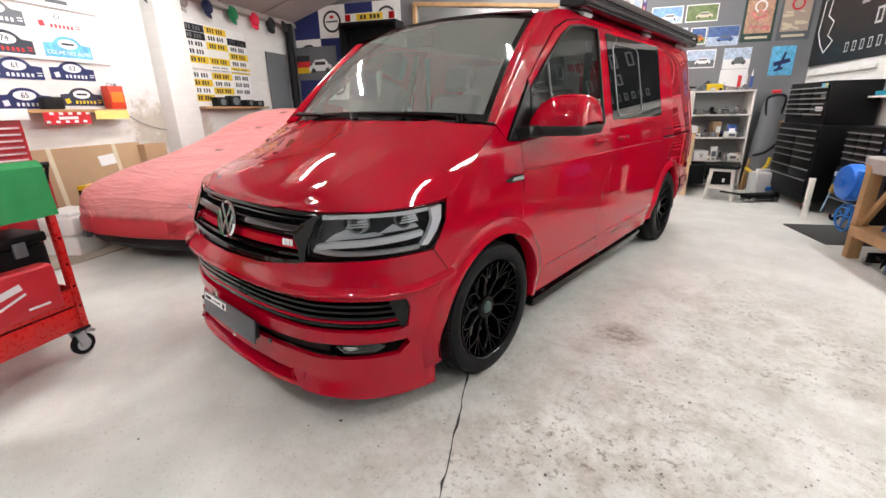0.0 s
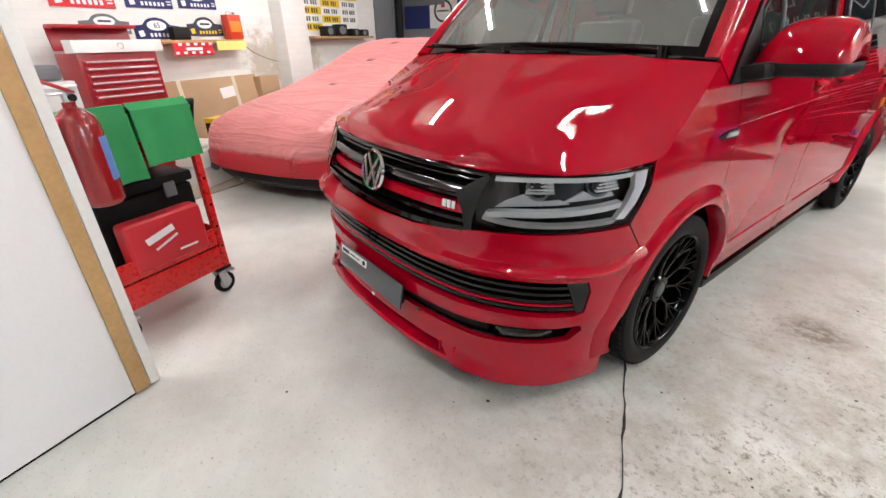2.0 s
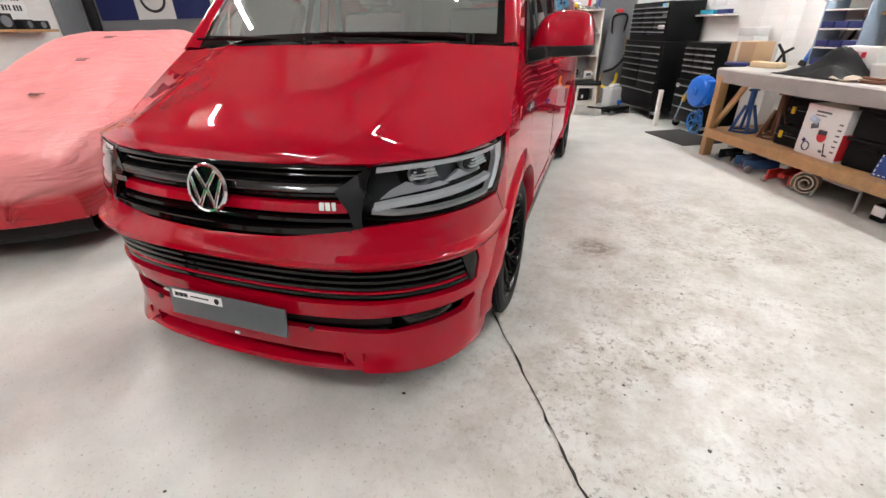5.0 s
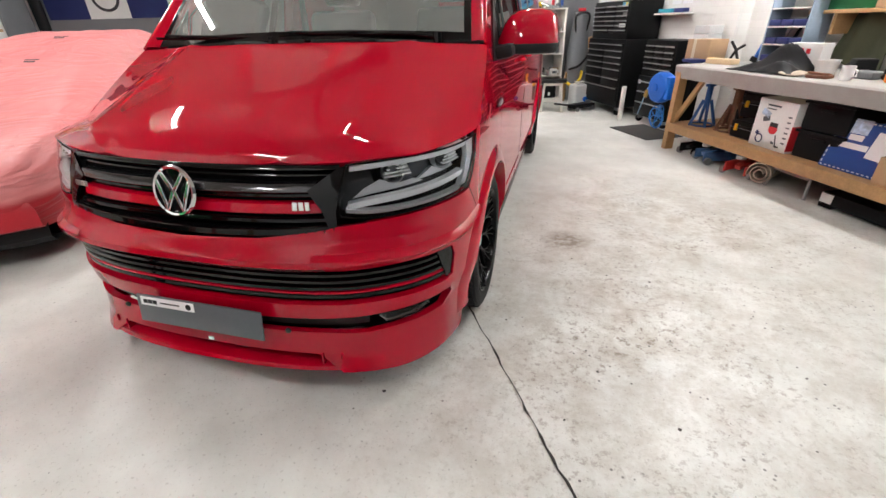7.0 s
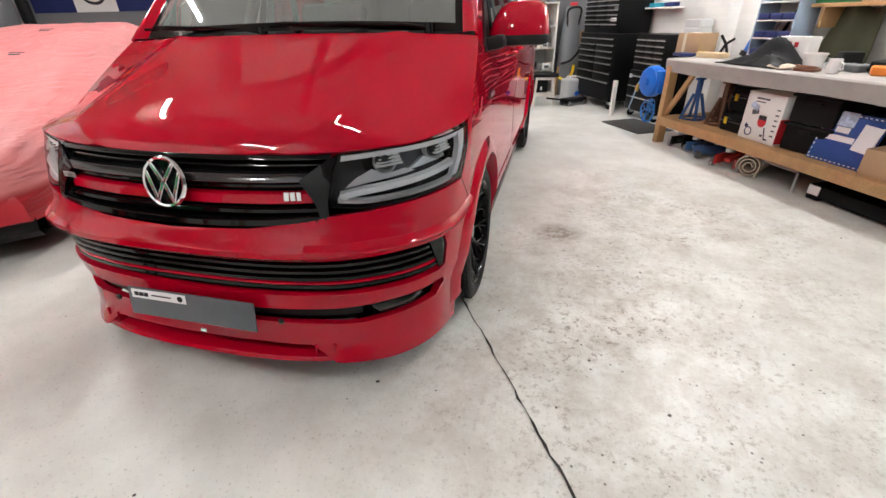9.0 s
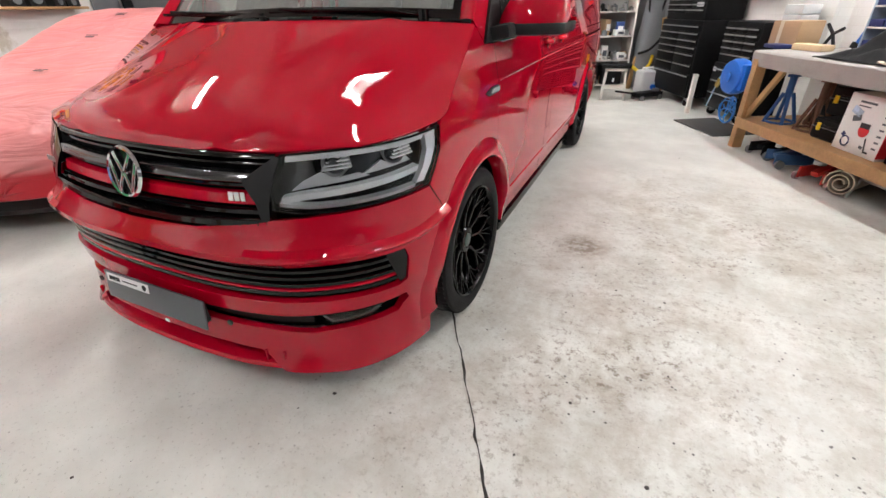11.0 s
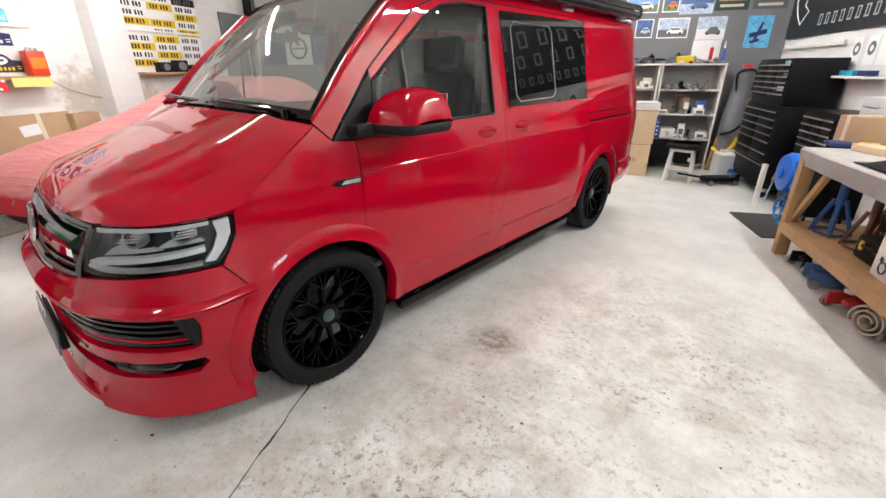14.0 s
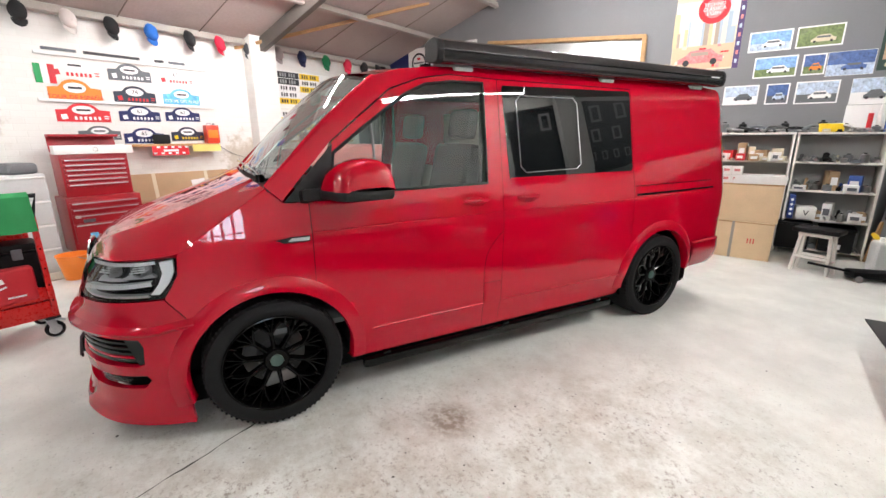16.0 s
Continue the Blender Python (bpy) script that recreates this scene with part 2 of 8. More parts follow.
DARK_WALL = surface("dark grey wall paint", (0.10, 0.102, 0.108), 0.65, 0, 0.05, 1.6, 0.15, 45, dirt=(0.15, 0.15, 0.155), dirt_amount=0.3)
ROOF_SHEET = surface("fibre cement sheet", (0.40, 0.345, 0.32), 0.85, 0, 0.10, 1.3, 0.2, 30, dirt=(0.27, 0.22, 0.19), dirt_amount=0.5)
BEAM = surface("dark steel beam", (0.10, 0.085, 0.075), 0.6, 0, 0.2, 5, 0.2, 60)
FLOOR = concrete_floor()
BRICK = brick_paint("white painted brick", (0.74, 0.73, 0.70), (0.70, 0.685, 0.655), (0.46, 0.38, 0.28), 0.5, ((-4.4, 2.45, 1.15, 0.8), (-4.4, 3.3, 1.1, 0.5), (-4.4, -0.7, 1.7, 0.6)))
BRICK_CLEAN = brick_paint("white painted block", (0.74, 0.73, 0.70), (0.70, 0.685, 0.655), (0.55, 0.49, 0.40), 0.35)
TUBE = glowing("lamp tube", (1.0, 0.99, 0.98), 246.0)


def flat(name, colour, rough=0.5):
    return surface(name, colour, rough, 0, 0.06, 5)


def printed(name, colour):
    """A photographic print: uneven tones at two scales."""
    return surface(name, colour, 0.35, 0, 0.55, 13, 0, 38, dirt=tuple(min(0.8, c * 0.45 + 0.16) for c in colour), dirt_amount=0.7)


# ---- shapes ----
def mesh_object(name, bm, material, parent=None, smooth=35, m=None):
    me = bpy.data.meshes.new(name)
    bm.normal_update()
    bm.to_mesh(me)
    bm.free()
    if smooth:
        me.polygons.foreach_set("use_smooth", [True] * len(me.polygons))
        me.set_sharp_from_angle(angle=radians(smooth))
    for x in material if isinstance(material, (list, tuple)) else [material]:
        me.materials.append(x)
    ob = new(name, me)
    if parent:
        ob.parent = parent
    if m is not None:
        ob.matrix_basis = m
    return ob


def part(name, bm, material, parent, label="", m=None, smooth=35):
    return tagged(mesh_object(name, bm, material, parent, smooth, m), label)


def thing(name, m, label, category, group="", kind=""):
    ob = new(name)
    ob.empty_display_size = 0.1
    ob.matrix_basis = m
    return tagged(ob, label, category, group, kind)


def solid(name, bm, material, m, label, category, group="", kind="", smooth=35):
    return tagged(mesh_object(name, bm, material, None, smooth, m), label, category, group, kind)


def box(sx, sy, sz, bevel=0.004, at=(0, 0, 0), turn=(0, 0, 0), bm=None, seg=2):
    """A bevelled block that stands on its own base, centred at x, y."""
    b = bmesh.new()
    bmesh.ops.create_cube(b, size=1, matrix=Matrix.Translation((0, 0, sz / 2)) @ Matrix.Diagonal((sx, sy, sz, 1)))
    if bevel:
        bmesh.ops.bevel(b, geom=list(b.edges), offset=min(bevel, 0.45 * min(sx, sy, sz)), segments=seg, affect="EDGES", profile=0.6)
    return into(bm, b, pose(*at, *turn))


def into(bm, b, m=None):
    if m is not None:
        bmesh.ops.transform(b, matrix=m, verts=list(b.verts))
    if bm is None:
        return b
    me = bpy.data.meshes.new("tmp")
    b.to_mesh(me)
    b.free()
    bm.from_mesh(me)
    bpy.data.meshes.remove(me)
    return bm


def rod(r, h, at=(0, 0, 0), turn=(0, 0, 0), bm=None, n=20, r2=None, bevel=0.0):
    """An upright round bar from its base."""
    b = bmesh.new()
    bmesh.ops.create_cone(b, cap_ends=True, segments=n, radius1=r, radius2=r if r2 is None else r2, depth=h, matrix=Matrix.Translation((0, 0, h / 2)))
    if bevel:
        rims = [e for e in b.edges if len(e.link_faces) == 2 and any(len(f.verts) > 4 for f in e.link_faces)]
        bmesh.ops.bevel(b, geom=rims, offset=bevel, segments=2, affect="EDGES", profile=0.6)
    return into(bm, b, pose(*at, *turn))


def lathe(profile, n=48, bm=None, m=None, closed=False):
    """Turns (radius, height) pairs round z."""
    b = bmesh.new()
    rings = [[b.verts.new((r * math.cos(2 * math.pi * i / n), r * math.sin(2 * math.pi * i / n), h)) for i in range(n)] for r, h in profile]
    pairs = list(zip(rings, rings[1:])) + ([(rings[-1], rings[0])] if closed else [])
    for p, q in pairs:
        for i in range(n):
            b.faces.new((p[i], p[(i + 1) % n], q[(i + 1) % n], q[i]))
    if not closed:
        for ring, r in ((rings[0], profile[0][0]), (rings[-1], profile[-1][0])):
            if r < 0.004:
                bmesh.ops.pointmerge(b, verts=ring, merge_co=(0, 0, ring[0].co.z))
    bmesh.ops.recalc_face_normals(b, faces=list(b.faces))
    return into(bm, b, m)


def tube(points, r, n=8, bm=None, closed=False, flat_z=1.0):
    """A round bar along a line of points."""
    b = bmesh.new()
    pts = [Vector(p) for p in points]
    rings = []
    for i, p in enumerate(pts):
        a, c = pts[i - 1] if (i or closed) else p, pts[(i + 1) % len(pts)] if (i + 1 < len(pts) or closed) else p
        d = (c - a).normalized()
        side = d.cross(Vector((0, 0, 1)))
        side = side.normalized() if side.length > 0.05 else Vector((1, 0, 0))
        up = side.cross(d)
        rings.append([b.verts.new(p + side * r * math.cos(2 * math.pi * k / n) + up * r * flat_z * math.sin(2 * math.pi * k / n)) for k in range(n)])
    for p, q in list(zip(rings, rings[1:])) + ([(rings[-1], rings[0])] if closed else []):
        for k in range(n):
            b.faces.new((p[k], p[(k + 1) % n], q[(k + 1) % n], q[k]))
    if not closed:
        b.faces.new(rings[0]), b.faces.new(rings[-1])
    bmesh.ops.recalc_face_normals(b, faces=list(b.faces))
    return into(bm, b)


def spline(points, per=8):
    """A smooth line through points (Catmull-Rom)."""
    p = [np.array(q, float) for q in points]
    p = [2 * p[0] - p[1]] + p + [2 * p[-1] - p[-2]]
    out = []
    for i in range(1, len(p) - 2):
        for k in range(per):
            t = k / per
            a, b, c, d = p[i - 1:i + 3]
            out.append(0.5 * (2 * b + (c - a) * t + (2 * a - 5 * b + 4 * c - d) * t * t + (3 * b - a - 3 * c + d) * t ** 3))
    return out + [p[-2]]


def grid(rows, bm=None, closed=False):
    """A sheet through rows of points."""
    b = bmesh.new()
    vs = [[b.verts.new(tuple(p)) for p in r] for r in rows]
    for p, q in zip(vs, vs[1:]):
        for i in range(len(p) - (0 if closed else 1)):
            j = (i + 1) % len(p)
            b.faces.new((p[i], p[j], q[j], q[i]))
    bmesh.ops.recalc_face_normals(b, faces=list(b.faces))
    return into(bm, b)


def thicken(bm, d):
    """Turns a sheet into a shell by giving it d of thickness inwards."""
    bm.normal_update()
    bmesh.ops.solidify(bm, geom=list(bm.faces), thickness=d)
    return bm


def inside(poly, pts):
    q, x, y = np.array(poly), pts[:, 0], pts[:, 1]
    r = np.zeros(len(pts), bool)
    for (ax, ay), (bx, by) in zip(q, np.roll(q, -1, 0)):
        c = (ay > y) != (by > y)
        r ^= c & (x < (bx - ax) * (y - ay) / (by - ay + 1e-12) + ax)
    return r


def dense(poly, step):
    out = []
    for a, b in zip(poly, poly[1:] + poly[:1]):
        k = max(1, int(math.hypot(b[0] - a[0], b[1] - a[1]) / step))
        out += [(a[0] + (b[0] - a[0]) * i / k, a[1] + (b[1] - a[1]) * i / k) for i in range(k)]
    return out


def sheet(outline, place, holes=(), step=0.03, edge=0.012, bm=None, flip=None):
    """A panel cut to an outline, with holes, laid on a curved surface place(a, b) and turned in at its edges."""
    from mathutils.geometry import delaunay_2d_cdt
    loops = [dense(list(q), step) for q in (outline, *holes)]
    pts, edges = [], []
    for q in loops:
        k = len(pts)
        pts += q
        edges += [(k + i, k + (i + 1) % len(q)) for i in range(len(q))]
    rim = np.array(pts)
    lo, hi = rim.min(0), rim.max(0)
    gx, gy = np.meshgrid(np.arange(lo[0] + step / 2, hi[0], step), np.arange(lo[1] + step / 2, hi[1], step))
    g = np.stack([gx.ravel(), gy.ravel()], 1)
    ok = inside(loops[0], g)
    for h in loops[1:]:
        ok &= ~inside(h, g)
    g = g[ok]
    if len(g):
        d = np.min(np.linalg.norm(g[:, None] - rim[None], axis=2), 1)
        g = g[d > step * 0.5]
    vs, _, fs, *_ = delaunay_2d_cdt([Vector(p) for p in pts] + [Vector(p) for p in g.tolist()], edges, [], 0, 1e-6)
    c = np.array([np.mean([vs[i][:] for i in f], 0) for f in fs])
    ok = inside(loops[0], c)
    for h in loops[1:]:
        ok &= ~inside(h, c)
    b = bmesh.new()
    made = [b.verts.new(place(p[0], p[1])) for p in vs]
    for f, k in zip(fs, ok):
        if k:
            b.faces.new([made[i] for i in f])
    bmesh.ops.delete(b, geom=[v for v in b.verts if not v.link_faces], context="VERTS")
    b.normal_update()
    if flip is not None and sum((f.normal.dot(flip(f.calc_center_median())) for f in b.faces)) < 0:
        bmesh.ops.reverse_faces(b, faces=list(b.faces))
    b.normal_update()
    if edge:
        rims = [e for e in b.edges if e.is_boundary]
        normals = {v: v.normal.copy() for e in rims for v in e.verts}
        src = {tuple(round(x, 6) for x in v.co): n for v, n in normals.items()}
        r = bmesh.ops.extrude_edge_only(b, edges=rims)
        for v in r["geom"]:
            if isinstance(v, bmesh.types.BMVert):
                v.co -= src[tuple(round(x, 6) for x in v.co)] * edge
    return into(bm, b)


# ---- structure ----
LEFT, RIGHT, BACK, FRONT = -4.4, 4.6, 6.0, -5.2
EAVE, RIDGE, RIDGE_U = 3.08, 4.45, 0.1


def slab(name, material, u0, u1, v0, v1, z0, z1, label, category="wall"):
    b = bmesh.new()
    bmesh.ops.create_cube(b, size=1, matrix=Matrix.Translation(((u0 + u1) / 2, (v0 + v1) / 2, (z0 + z1) / 2)) @ Matrix.Diagonal((u1 - u0, v1 - v0, z1 - z0, 1)))
    return solid(name, b, material, ROOM, label, category, kind="structure", smooth=0)


solid("floor", box(16, 16, 0.2, 0, (0, 1, -0.2)), FLOOR, pose(0, 0, 0), "worn pale grey painted concrete floor with brown stains", "floor", kind="structure", smooth=0)
slab("wall_left", BRICK, LEFT - 0.25, LEFT, FRONT - 0.25, BACK + 0.25, 0, EAVE + 0.1, "white painted brick wall with damp stains")
wr = sheet([(FRONT - 0.25, 0), (BACK + 0.25, 0), (BACK + 0.25, EAVE + 0.1), (FRONT - 0.25, EAVE + 0.1)], lambda v, z: (RIGHT, v, z), [[(-2.95, 1.3), (-2.05, 1.3), (-2.05, 1.95), (-2.95, 1.95)]], 0.5, 0)
thicken(wr, 0.25)
bmesh.ops.recalc_face_normals(wr, faces=list(wr.faces))
bmesh.ops.translate(wr, vec=(RIGHT - min(q.co.x for q in wr.verts), 0, 0), verts=list(wr.verts))
solid("wall_right", wr, BRICK_CLEAN, ROOM, "white painted block wall behind the workbench", "wall", kind="structure", smooth=0)
solid("pilaster", box(0.34, 0.45, EAVE, 0.01), BRICK, room(LEFT + 0.06, 2.85), "white painted brick pilaster on the wall", "pilaster", kind="structure")


def gable(name, v0, v1, material, opening=None, label=""):
    """An end wall with a pitched top; the opening is cut right through."""
    out = [(LEFT, 0), (RIGHT, 0), (RIGHT, EAVE), (RIDGE_U, RIDGE), (LEFT, EAVE)]
    b = sheet(out, lambda u, z: (u, v0, z), [opening] if opening else [], 0.5, 0)
    thicken(b, v1 - v0)
    bmesh.ops.recalc_face_normals(b, faces=list(b.faces))
    lo = min(x.co.y for x in b.verts)
    bmesh.ops.translate(b, vec=(0, min(v0, v1) - lo, 0), verts=list(b.verts))
    return solid(name, b, material, ROOM, label, "wall", kind="structure", smooth=0)


gable("wall_back", BACK, BACK + 0.15, GREY_WALL, [(-1.72, 2.3), (0.95, 2.3), (0.95, 2.91), (-1.72, 3.14)], "grey painted gable wall hung with photographs and posters")
# Unseen wall, given a darker grey to deepen reflections in the van.
gable("wall_front", FRONT - 0.15, FRONT, DARK_WALL, [(2.2, 1.5), (3.9, 1.5), (3.9, 2.5), (2.2, 2.5)], "plain unseen grey end wall behind the camera")


def roof_side(name, u0, z0, u1, z1):
    """Corrugated sheets on one pitch, as one shell."""
    rows = []
    for j in range(0, 2):
        v = (FRONT - 0.3, BACK + 0.3)[j]
        rows.append([])
        for i in range(2):
            t = i
            rows[-1].append((u0 + (u1 - u0) * t, v, z0 + (z1 - z0) * t))
    b = grid(rows)
    thicken(b, 0.06)
    return solid(name, b, ROOF_SHEET, ROOM, "stained fibre cement roof sheets on the slope", "ceiling", kind="structure", smooth=0)


roof_side("ceiling_left", LEFT - 0.3, EAVE - 0.11, RIDGE_U, RIDGE)
roof_side("ceiling_right", RIGHT + 0.3, EAVE - 0.11, RIDGE_U, RIDGE)


# ---- the van ----
# Its own frame is the world's: the front axle at y = 0, the nose towards -y.
van = thing("campervan", pose(0, 0, 0), "glossy red lowered camper van with black alloy wheels and roof awning", "van")

PLAN = np.array(spline([(0, -0.870), (0.2, -0.866), (0.4, -0.848), (0.58, -0.808), (0.72, -0.742), (0.83, -0.655), (0.905, -0.54), (0.942, -0.40), (0.952, -0.26), (0.955, 0), (0.95, 0.5),
                        (0.95, 1.5), (0.95, 2.6), (0.948, 3.3), (0.935, 3.68), (0.905, 3.84), (0.80, 3.93), (0.5, 3.965), (0, 3.975)], 12))
PLAN_S = np.concatenate([[0], np.cumsum(np.linalg.norm(np.diff(PLAN, axis=0), axis=1))])
_z = np.linspace(0, 2, 401)
_w = np.interp(_z, [0, .12, .27, .36, .42, .45, .60, .95, 1.02, 1.06, 1.18, 1.25, 1.50, 1.75, 1.82, 1.865, 1.90], [.93, .945, .962, .972, .990, .998, 1.004, 1.004, 1.0, .992, .972, .955, .905, .855, .835, .81, .775])
_k = np.exp(-np.linspace(-2, 2, 9) ** 2)
WIDTH = np.convolve(np.pad(_w, 4, "edge"), _k / _k.sum(), "valid")
LEAN_Z, LEAN_Y = [0, .08, .15, .20, .225, .30, .34, .42, .47, .60, .625, .655, .685, .71, .76, .85, .95, 1.05], [-.07, -.092, -.088, -.062, -.045, -.03, -.025, -.028, -.03, -.032, -.058, -.058, -.025, -.010, .0, .03, .085, .14]


def sx(x):
    return float(np.interp(x, PLAN[:100, 0], PLAN_S[:100]))


def sy(y):
    return float(np.interp(y, PLAN[:, 1], PLAN_S))


def skin(s, z, out=0.0):
    """The body's skin: s along the plan from the nose's middle, z up; out: metres proud of it."""
    a = abs(s)
    x, y = np.interp(a, PLAN_S, PLAN[:, 0]), np.interp(a, PLAN_S, PLAN[:, 1])
    a1 = a - 0.01 if a > PLAN_S[-1] - 0.02 else a + 0.01
    x1, y1 = np.interp(a1, PLAN_S, PLAN[:, 0]), np.interp(a1, PLAN_S, PLAN[:, 1])
    if a1 < a:
        x1, y1 = 2 * x - x1, 2 * y - y1
    t = math.hypot(x1 - x, y1 - y)
    nx, ny = (y1 - y) / t, -(x1 - x) / t
    w = np.interp(y, [-0.80, -0.42], [1, 0])
    k = np.interp(z, _z, WIDTH)
    px, py = x * k + nx * out, y + np.interp(z, LEAN_Z, LEAN_Y) * w + ny * out
    return Vector((px if s >= 0 else -px, py, z))


def side_place(sgn, out=0.0):
    return lambda y, z: skin(sgn * sy(y), z, out)


def outward(sgn):
    return lambda c: Vector((sgn, 0, 0.3))


def arc(cy, cz, r, a0, a1, n=22):
    return [(cy + r * math.cos(radians(a0 + (a1 - a0) * i / n)), cz + r * math.sin(radians(a0 + (a1 - a0) * i / n))) for i in range(n + 1)]


ARCH = 0.405
REAR = 2.985
A1 = math.degrees(math.acos(0.226 / ARCH))
BONNET_EDGE = [(-0.362, 0.990), (-0.25, 1.065), (-0.1, 1.165), (0.03, 1.25)]


def upper_edge(y):
    return float(np.interp(y, [0.64, 0.8, 1.0, 1.3, 3.5, 3.78, 3.86, 3.92], [1.805, 1.85, 1.875, 1.89, 1.895, 1.87, 1.82, 1.72]))


def van_side(sgn):
    pl, fl = side_place(sgn), outward(sgn)
    # front wing
    wing = arc(0, 0.345, ARCH, 140, A1 + 0.4) + [(0.222, 1.17), (0.10, 1.178), (0.03, 1.245)] + [(y, z - 0.004) for y, z in BONNET_EDGE[::-1][1:]] + [(-0.366, 0.975), (-0.374, 0.892), (-0.438, 0.786)]
    part("front_wing", sheet(wing, pl, flip=fl), RED, van)
    # front door with its window opening
    frame_top = [(1.425, 1.822), (1.1, 1.832), (0.90, 1.80), (0.72, 1.735), (0.50, 1.565), (0.37, 1.462)]
    pane = [(0.335, 1.205), (0.375, 1.41), (0.56, 1.545), (0.80, 1.712), (0.93, 1.772), (1.1, 1.795), (1.318, 1.797), (1.295, 1.212)]
    door = arc(0, 0.345, ARCH, A1, -8) + [(1.398, 0.285), (1.400, 0.6), (1.405, 1.1), (1.41, 1.20)] + frame_top + [(0.31, 1.185), (0.227, 1.172)]
    d = part("front_door", sheet(door, pl, [pane], flip=fl), RED, van)
    part("window_pane", sheet(pane, side_place(sgn, -0.008), edge=0, flip=fl), CLEAR, d, "clear door glass")
    seal = [tuple(side_place(sgn, 0.003)(*q)) for q in dense(pane, 0.03)]
    part("window_seal", tube(seal, 0.009, 6, closed=True), MATT_BLACK, d, "black rubber seal")
    part("window_bar", tube([side_place(sgn, 0.004)(0.59, z) for z in np.linspace(1.208, 1.555, 8)], 0.008, 6), GREY_TRIM, d)
    part("mirror_base", sheet([(0.105, 1.178), (0.33, 1.182), (0.372, 1.455)], side_place(sgn, 0.006), flip=fl), MATT_BLACK, d, "black plastic mirror corner")
    handle(sgn, 1.20, d)
    crease = [side_place(sgn, -0.0005)(y, z) for y, z in spline([(1.275, 0.29), (1.262, 0.58), (1.272, 0.72), (1.30, 0.80), (1.36, 0.87), (1.40, 0.905)], 8)]
    part("flap_gap", tube(crease, 0.0018, 5), DEEP_BLACK, d)
    part("flap_seam", tube([side_place(sgn, -0.0005)(y, 0.58) for y in (1.264, 1.33, 1.395)], 0.0018, 5), DEEP_BLACK, d)
    # sliding door
    slide = [(1.401, 0.285), (1.403, 0.6), (1.408, 1.1), (1.413, 1.20), (1.429, 1.822), (2.628, 1.818), (2.618, 1.2)] + arc(REAR, 0.345, ARCH, 180 - 27, 188) + [(2.57, 0.29)]
    d = part("sliding_door", sheet(slide, pl, flip=fl), RED, van)
    dark = [(1.475, 1.235), (1.468, 1.225), (1.455, 1.77), (1.465, 1.79), (2.60, 1.803), (2.612, 1.79), (2.606, 1.25), (2.595, 1.237)]
    w = part("side_window", sheet(dark, side_place(sgn, 0.005), edge=0.006, flip=fl), PRIVACY, d, "black privacy glass")
    rect = [(1.56, 1.30), (1.60, 1.262), (2.04, 1.272), (2.08, 1.30), (2.075, 1.70), (2.04, 1.735), (1.59, 1.735), (1.555, 1.70)]
    part("slider_trim", tube([side_place(sgn, 0.007)(*q) for q in dense(rect, 0.04)], 0.0035, 5, closed=True), STEEL, w)
    handle(sgn, 1.60, d)
    # rear quarter, cant rail and pillars in one pressing
    top = [(y, upper_edge(y)) for y in (0.64, 0.8, 1.0, 1.3, 2.0, 2.8, 3.5, 3.78, 3.86)]
    body = [(0.03, 1.257), (0.33, 1.535)] + top + [(3.90, 1.6), (3.925, 1.2), (3.93, 0.9), (3.93, 0.42), (3.6, 0.37)] + arc(REAR, 0.345, ARCH, 4, 180 - 26.4)
    body += [(2.624, 1.2), (2.634, 1.824), (1.43, 1.828), (1.1, 1.838), (0.896, 1.806), (0.714, 1.741), (0.494, 1.57), (0.364, 1.466), (0.10, 1.186)]
    q = part("body_side", sheet(body, pl, flip=fl), RED, van)
    part("door_track", sheet([(2.65, 1.045), (3.64, 1.052), (3.64, 1.066), (2.65, 1.06)], side_place(sgn, 0.003), edge=0.004, flip=fl), DEEP_BLACK, q)
    part("track_seam", tube([side_place(sgn, 0.002)(y, 1.12) for y in np.linspace(2.64, 3.6, 14)], 0.003, 5), DEEP_BLACK, q)
    lamp = [(3.80, 0.78), (3.80, 1.45), (3.86, 1.52), (3.92, 1.48), (3.925, 0.80)]
    part("rear_lamp", sheet(lamp, side_place(sgn, 0.006), flip=fl), surface("tail lamp red", (0.25, 0.01, 0.012), 0.1, coat=1.0), van, "dark red rear lamp")
    for line in ([(0.2245, 0.70), (0.2245, 1.0), (0.2245, 1.172)], [(1.3995, 0.29), (1.4015, 0.6), (1.4065, 1.1), (1.4115, 1.2), (1.429, 1.82)], [(2.621, 0.56), (2.621, 1.2), (2.631, 1.82)], [(0.23, 1.178), (0.366, 1.464), (0.497, 1.5675), (0.717, 1.738), (0.898, 1.803), (1.1, 1.835), (1.43, 1.825), (2.63, 1.821)], [(-0.438, 0.786), (-0.385, 0.705), (-0.324, 0.612)]):
        line = [line[0]] + [(a[0] + (b[0] - a[0]) * k / 12, a[1] + (b[1] - a[1]) * k / 12) for a, b in zip(line, line[1:]) for k in range(1, 13)]
        part("shut_line", tube([side_place(sgn, -0.0030)(*q) for q in line], 0.0032, 5), DEEP_BLACK, van)
    # swage lines along the flank
    for z, y0, y1, r in ((1.022, 0.235, 1.39, 0.004), (1.022, 1.42, 2.60, 0.004), (1.035, 2.64, 3.60, 0.004), (0.43, 0.52, 1.26, 0.006), (0.43, 1.41, 2.55, 0.006)):
        part("swage_line", tube([side_place(sgn, -0.001)(y, z + 0.012 * math.sin(y)) for y in np.linspace(y0, y1, 24)], r, 6), RED, van)
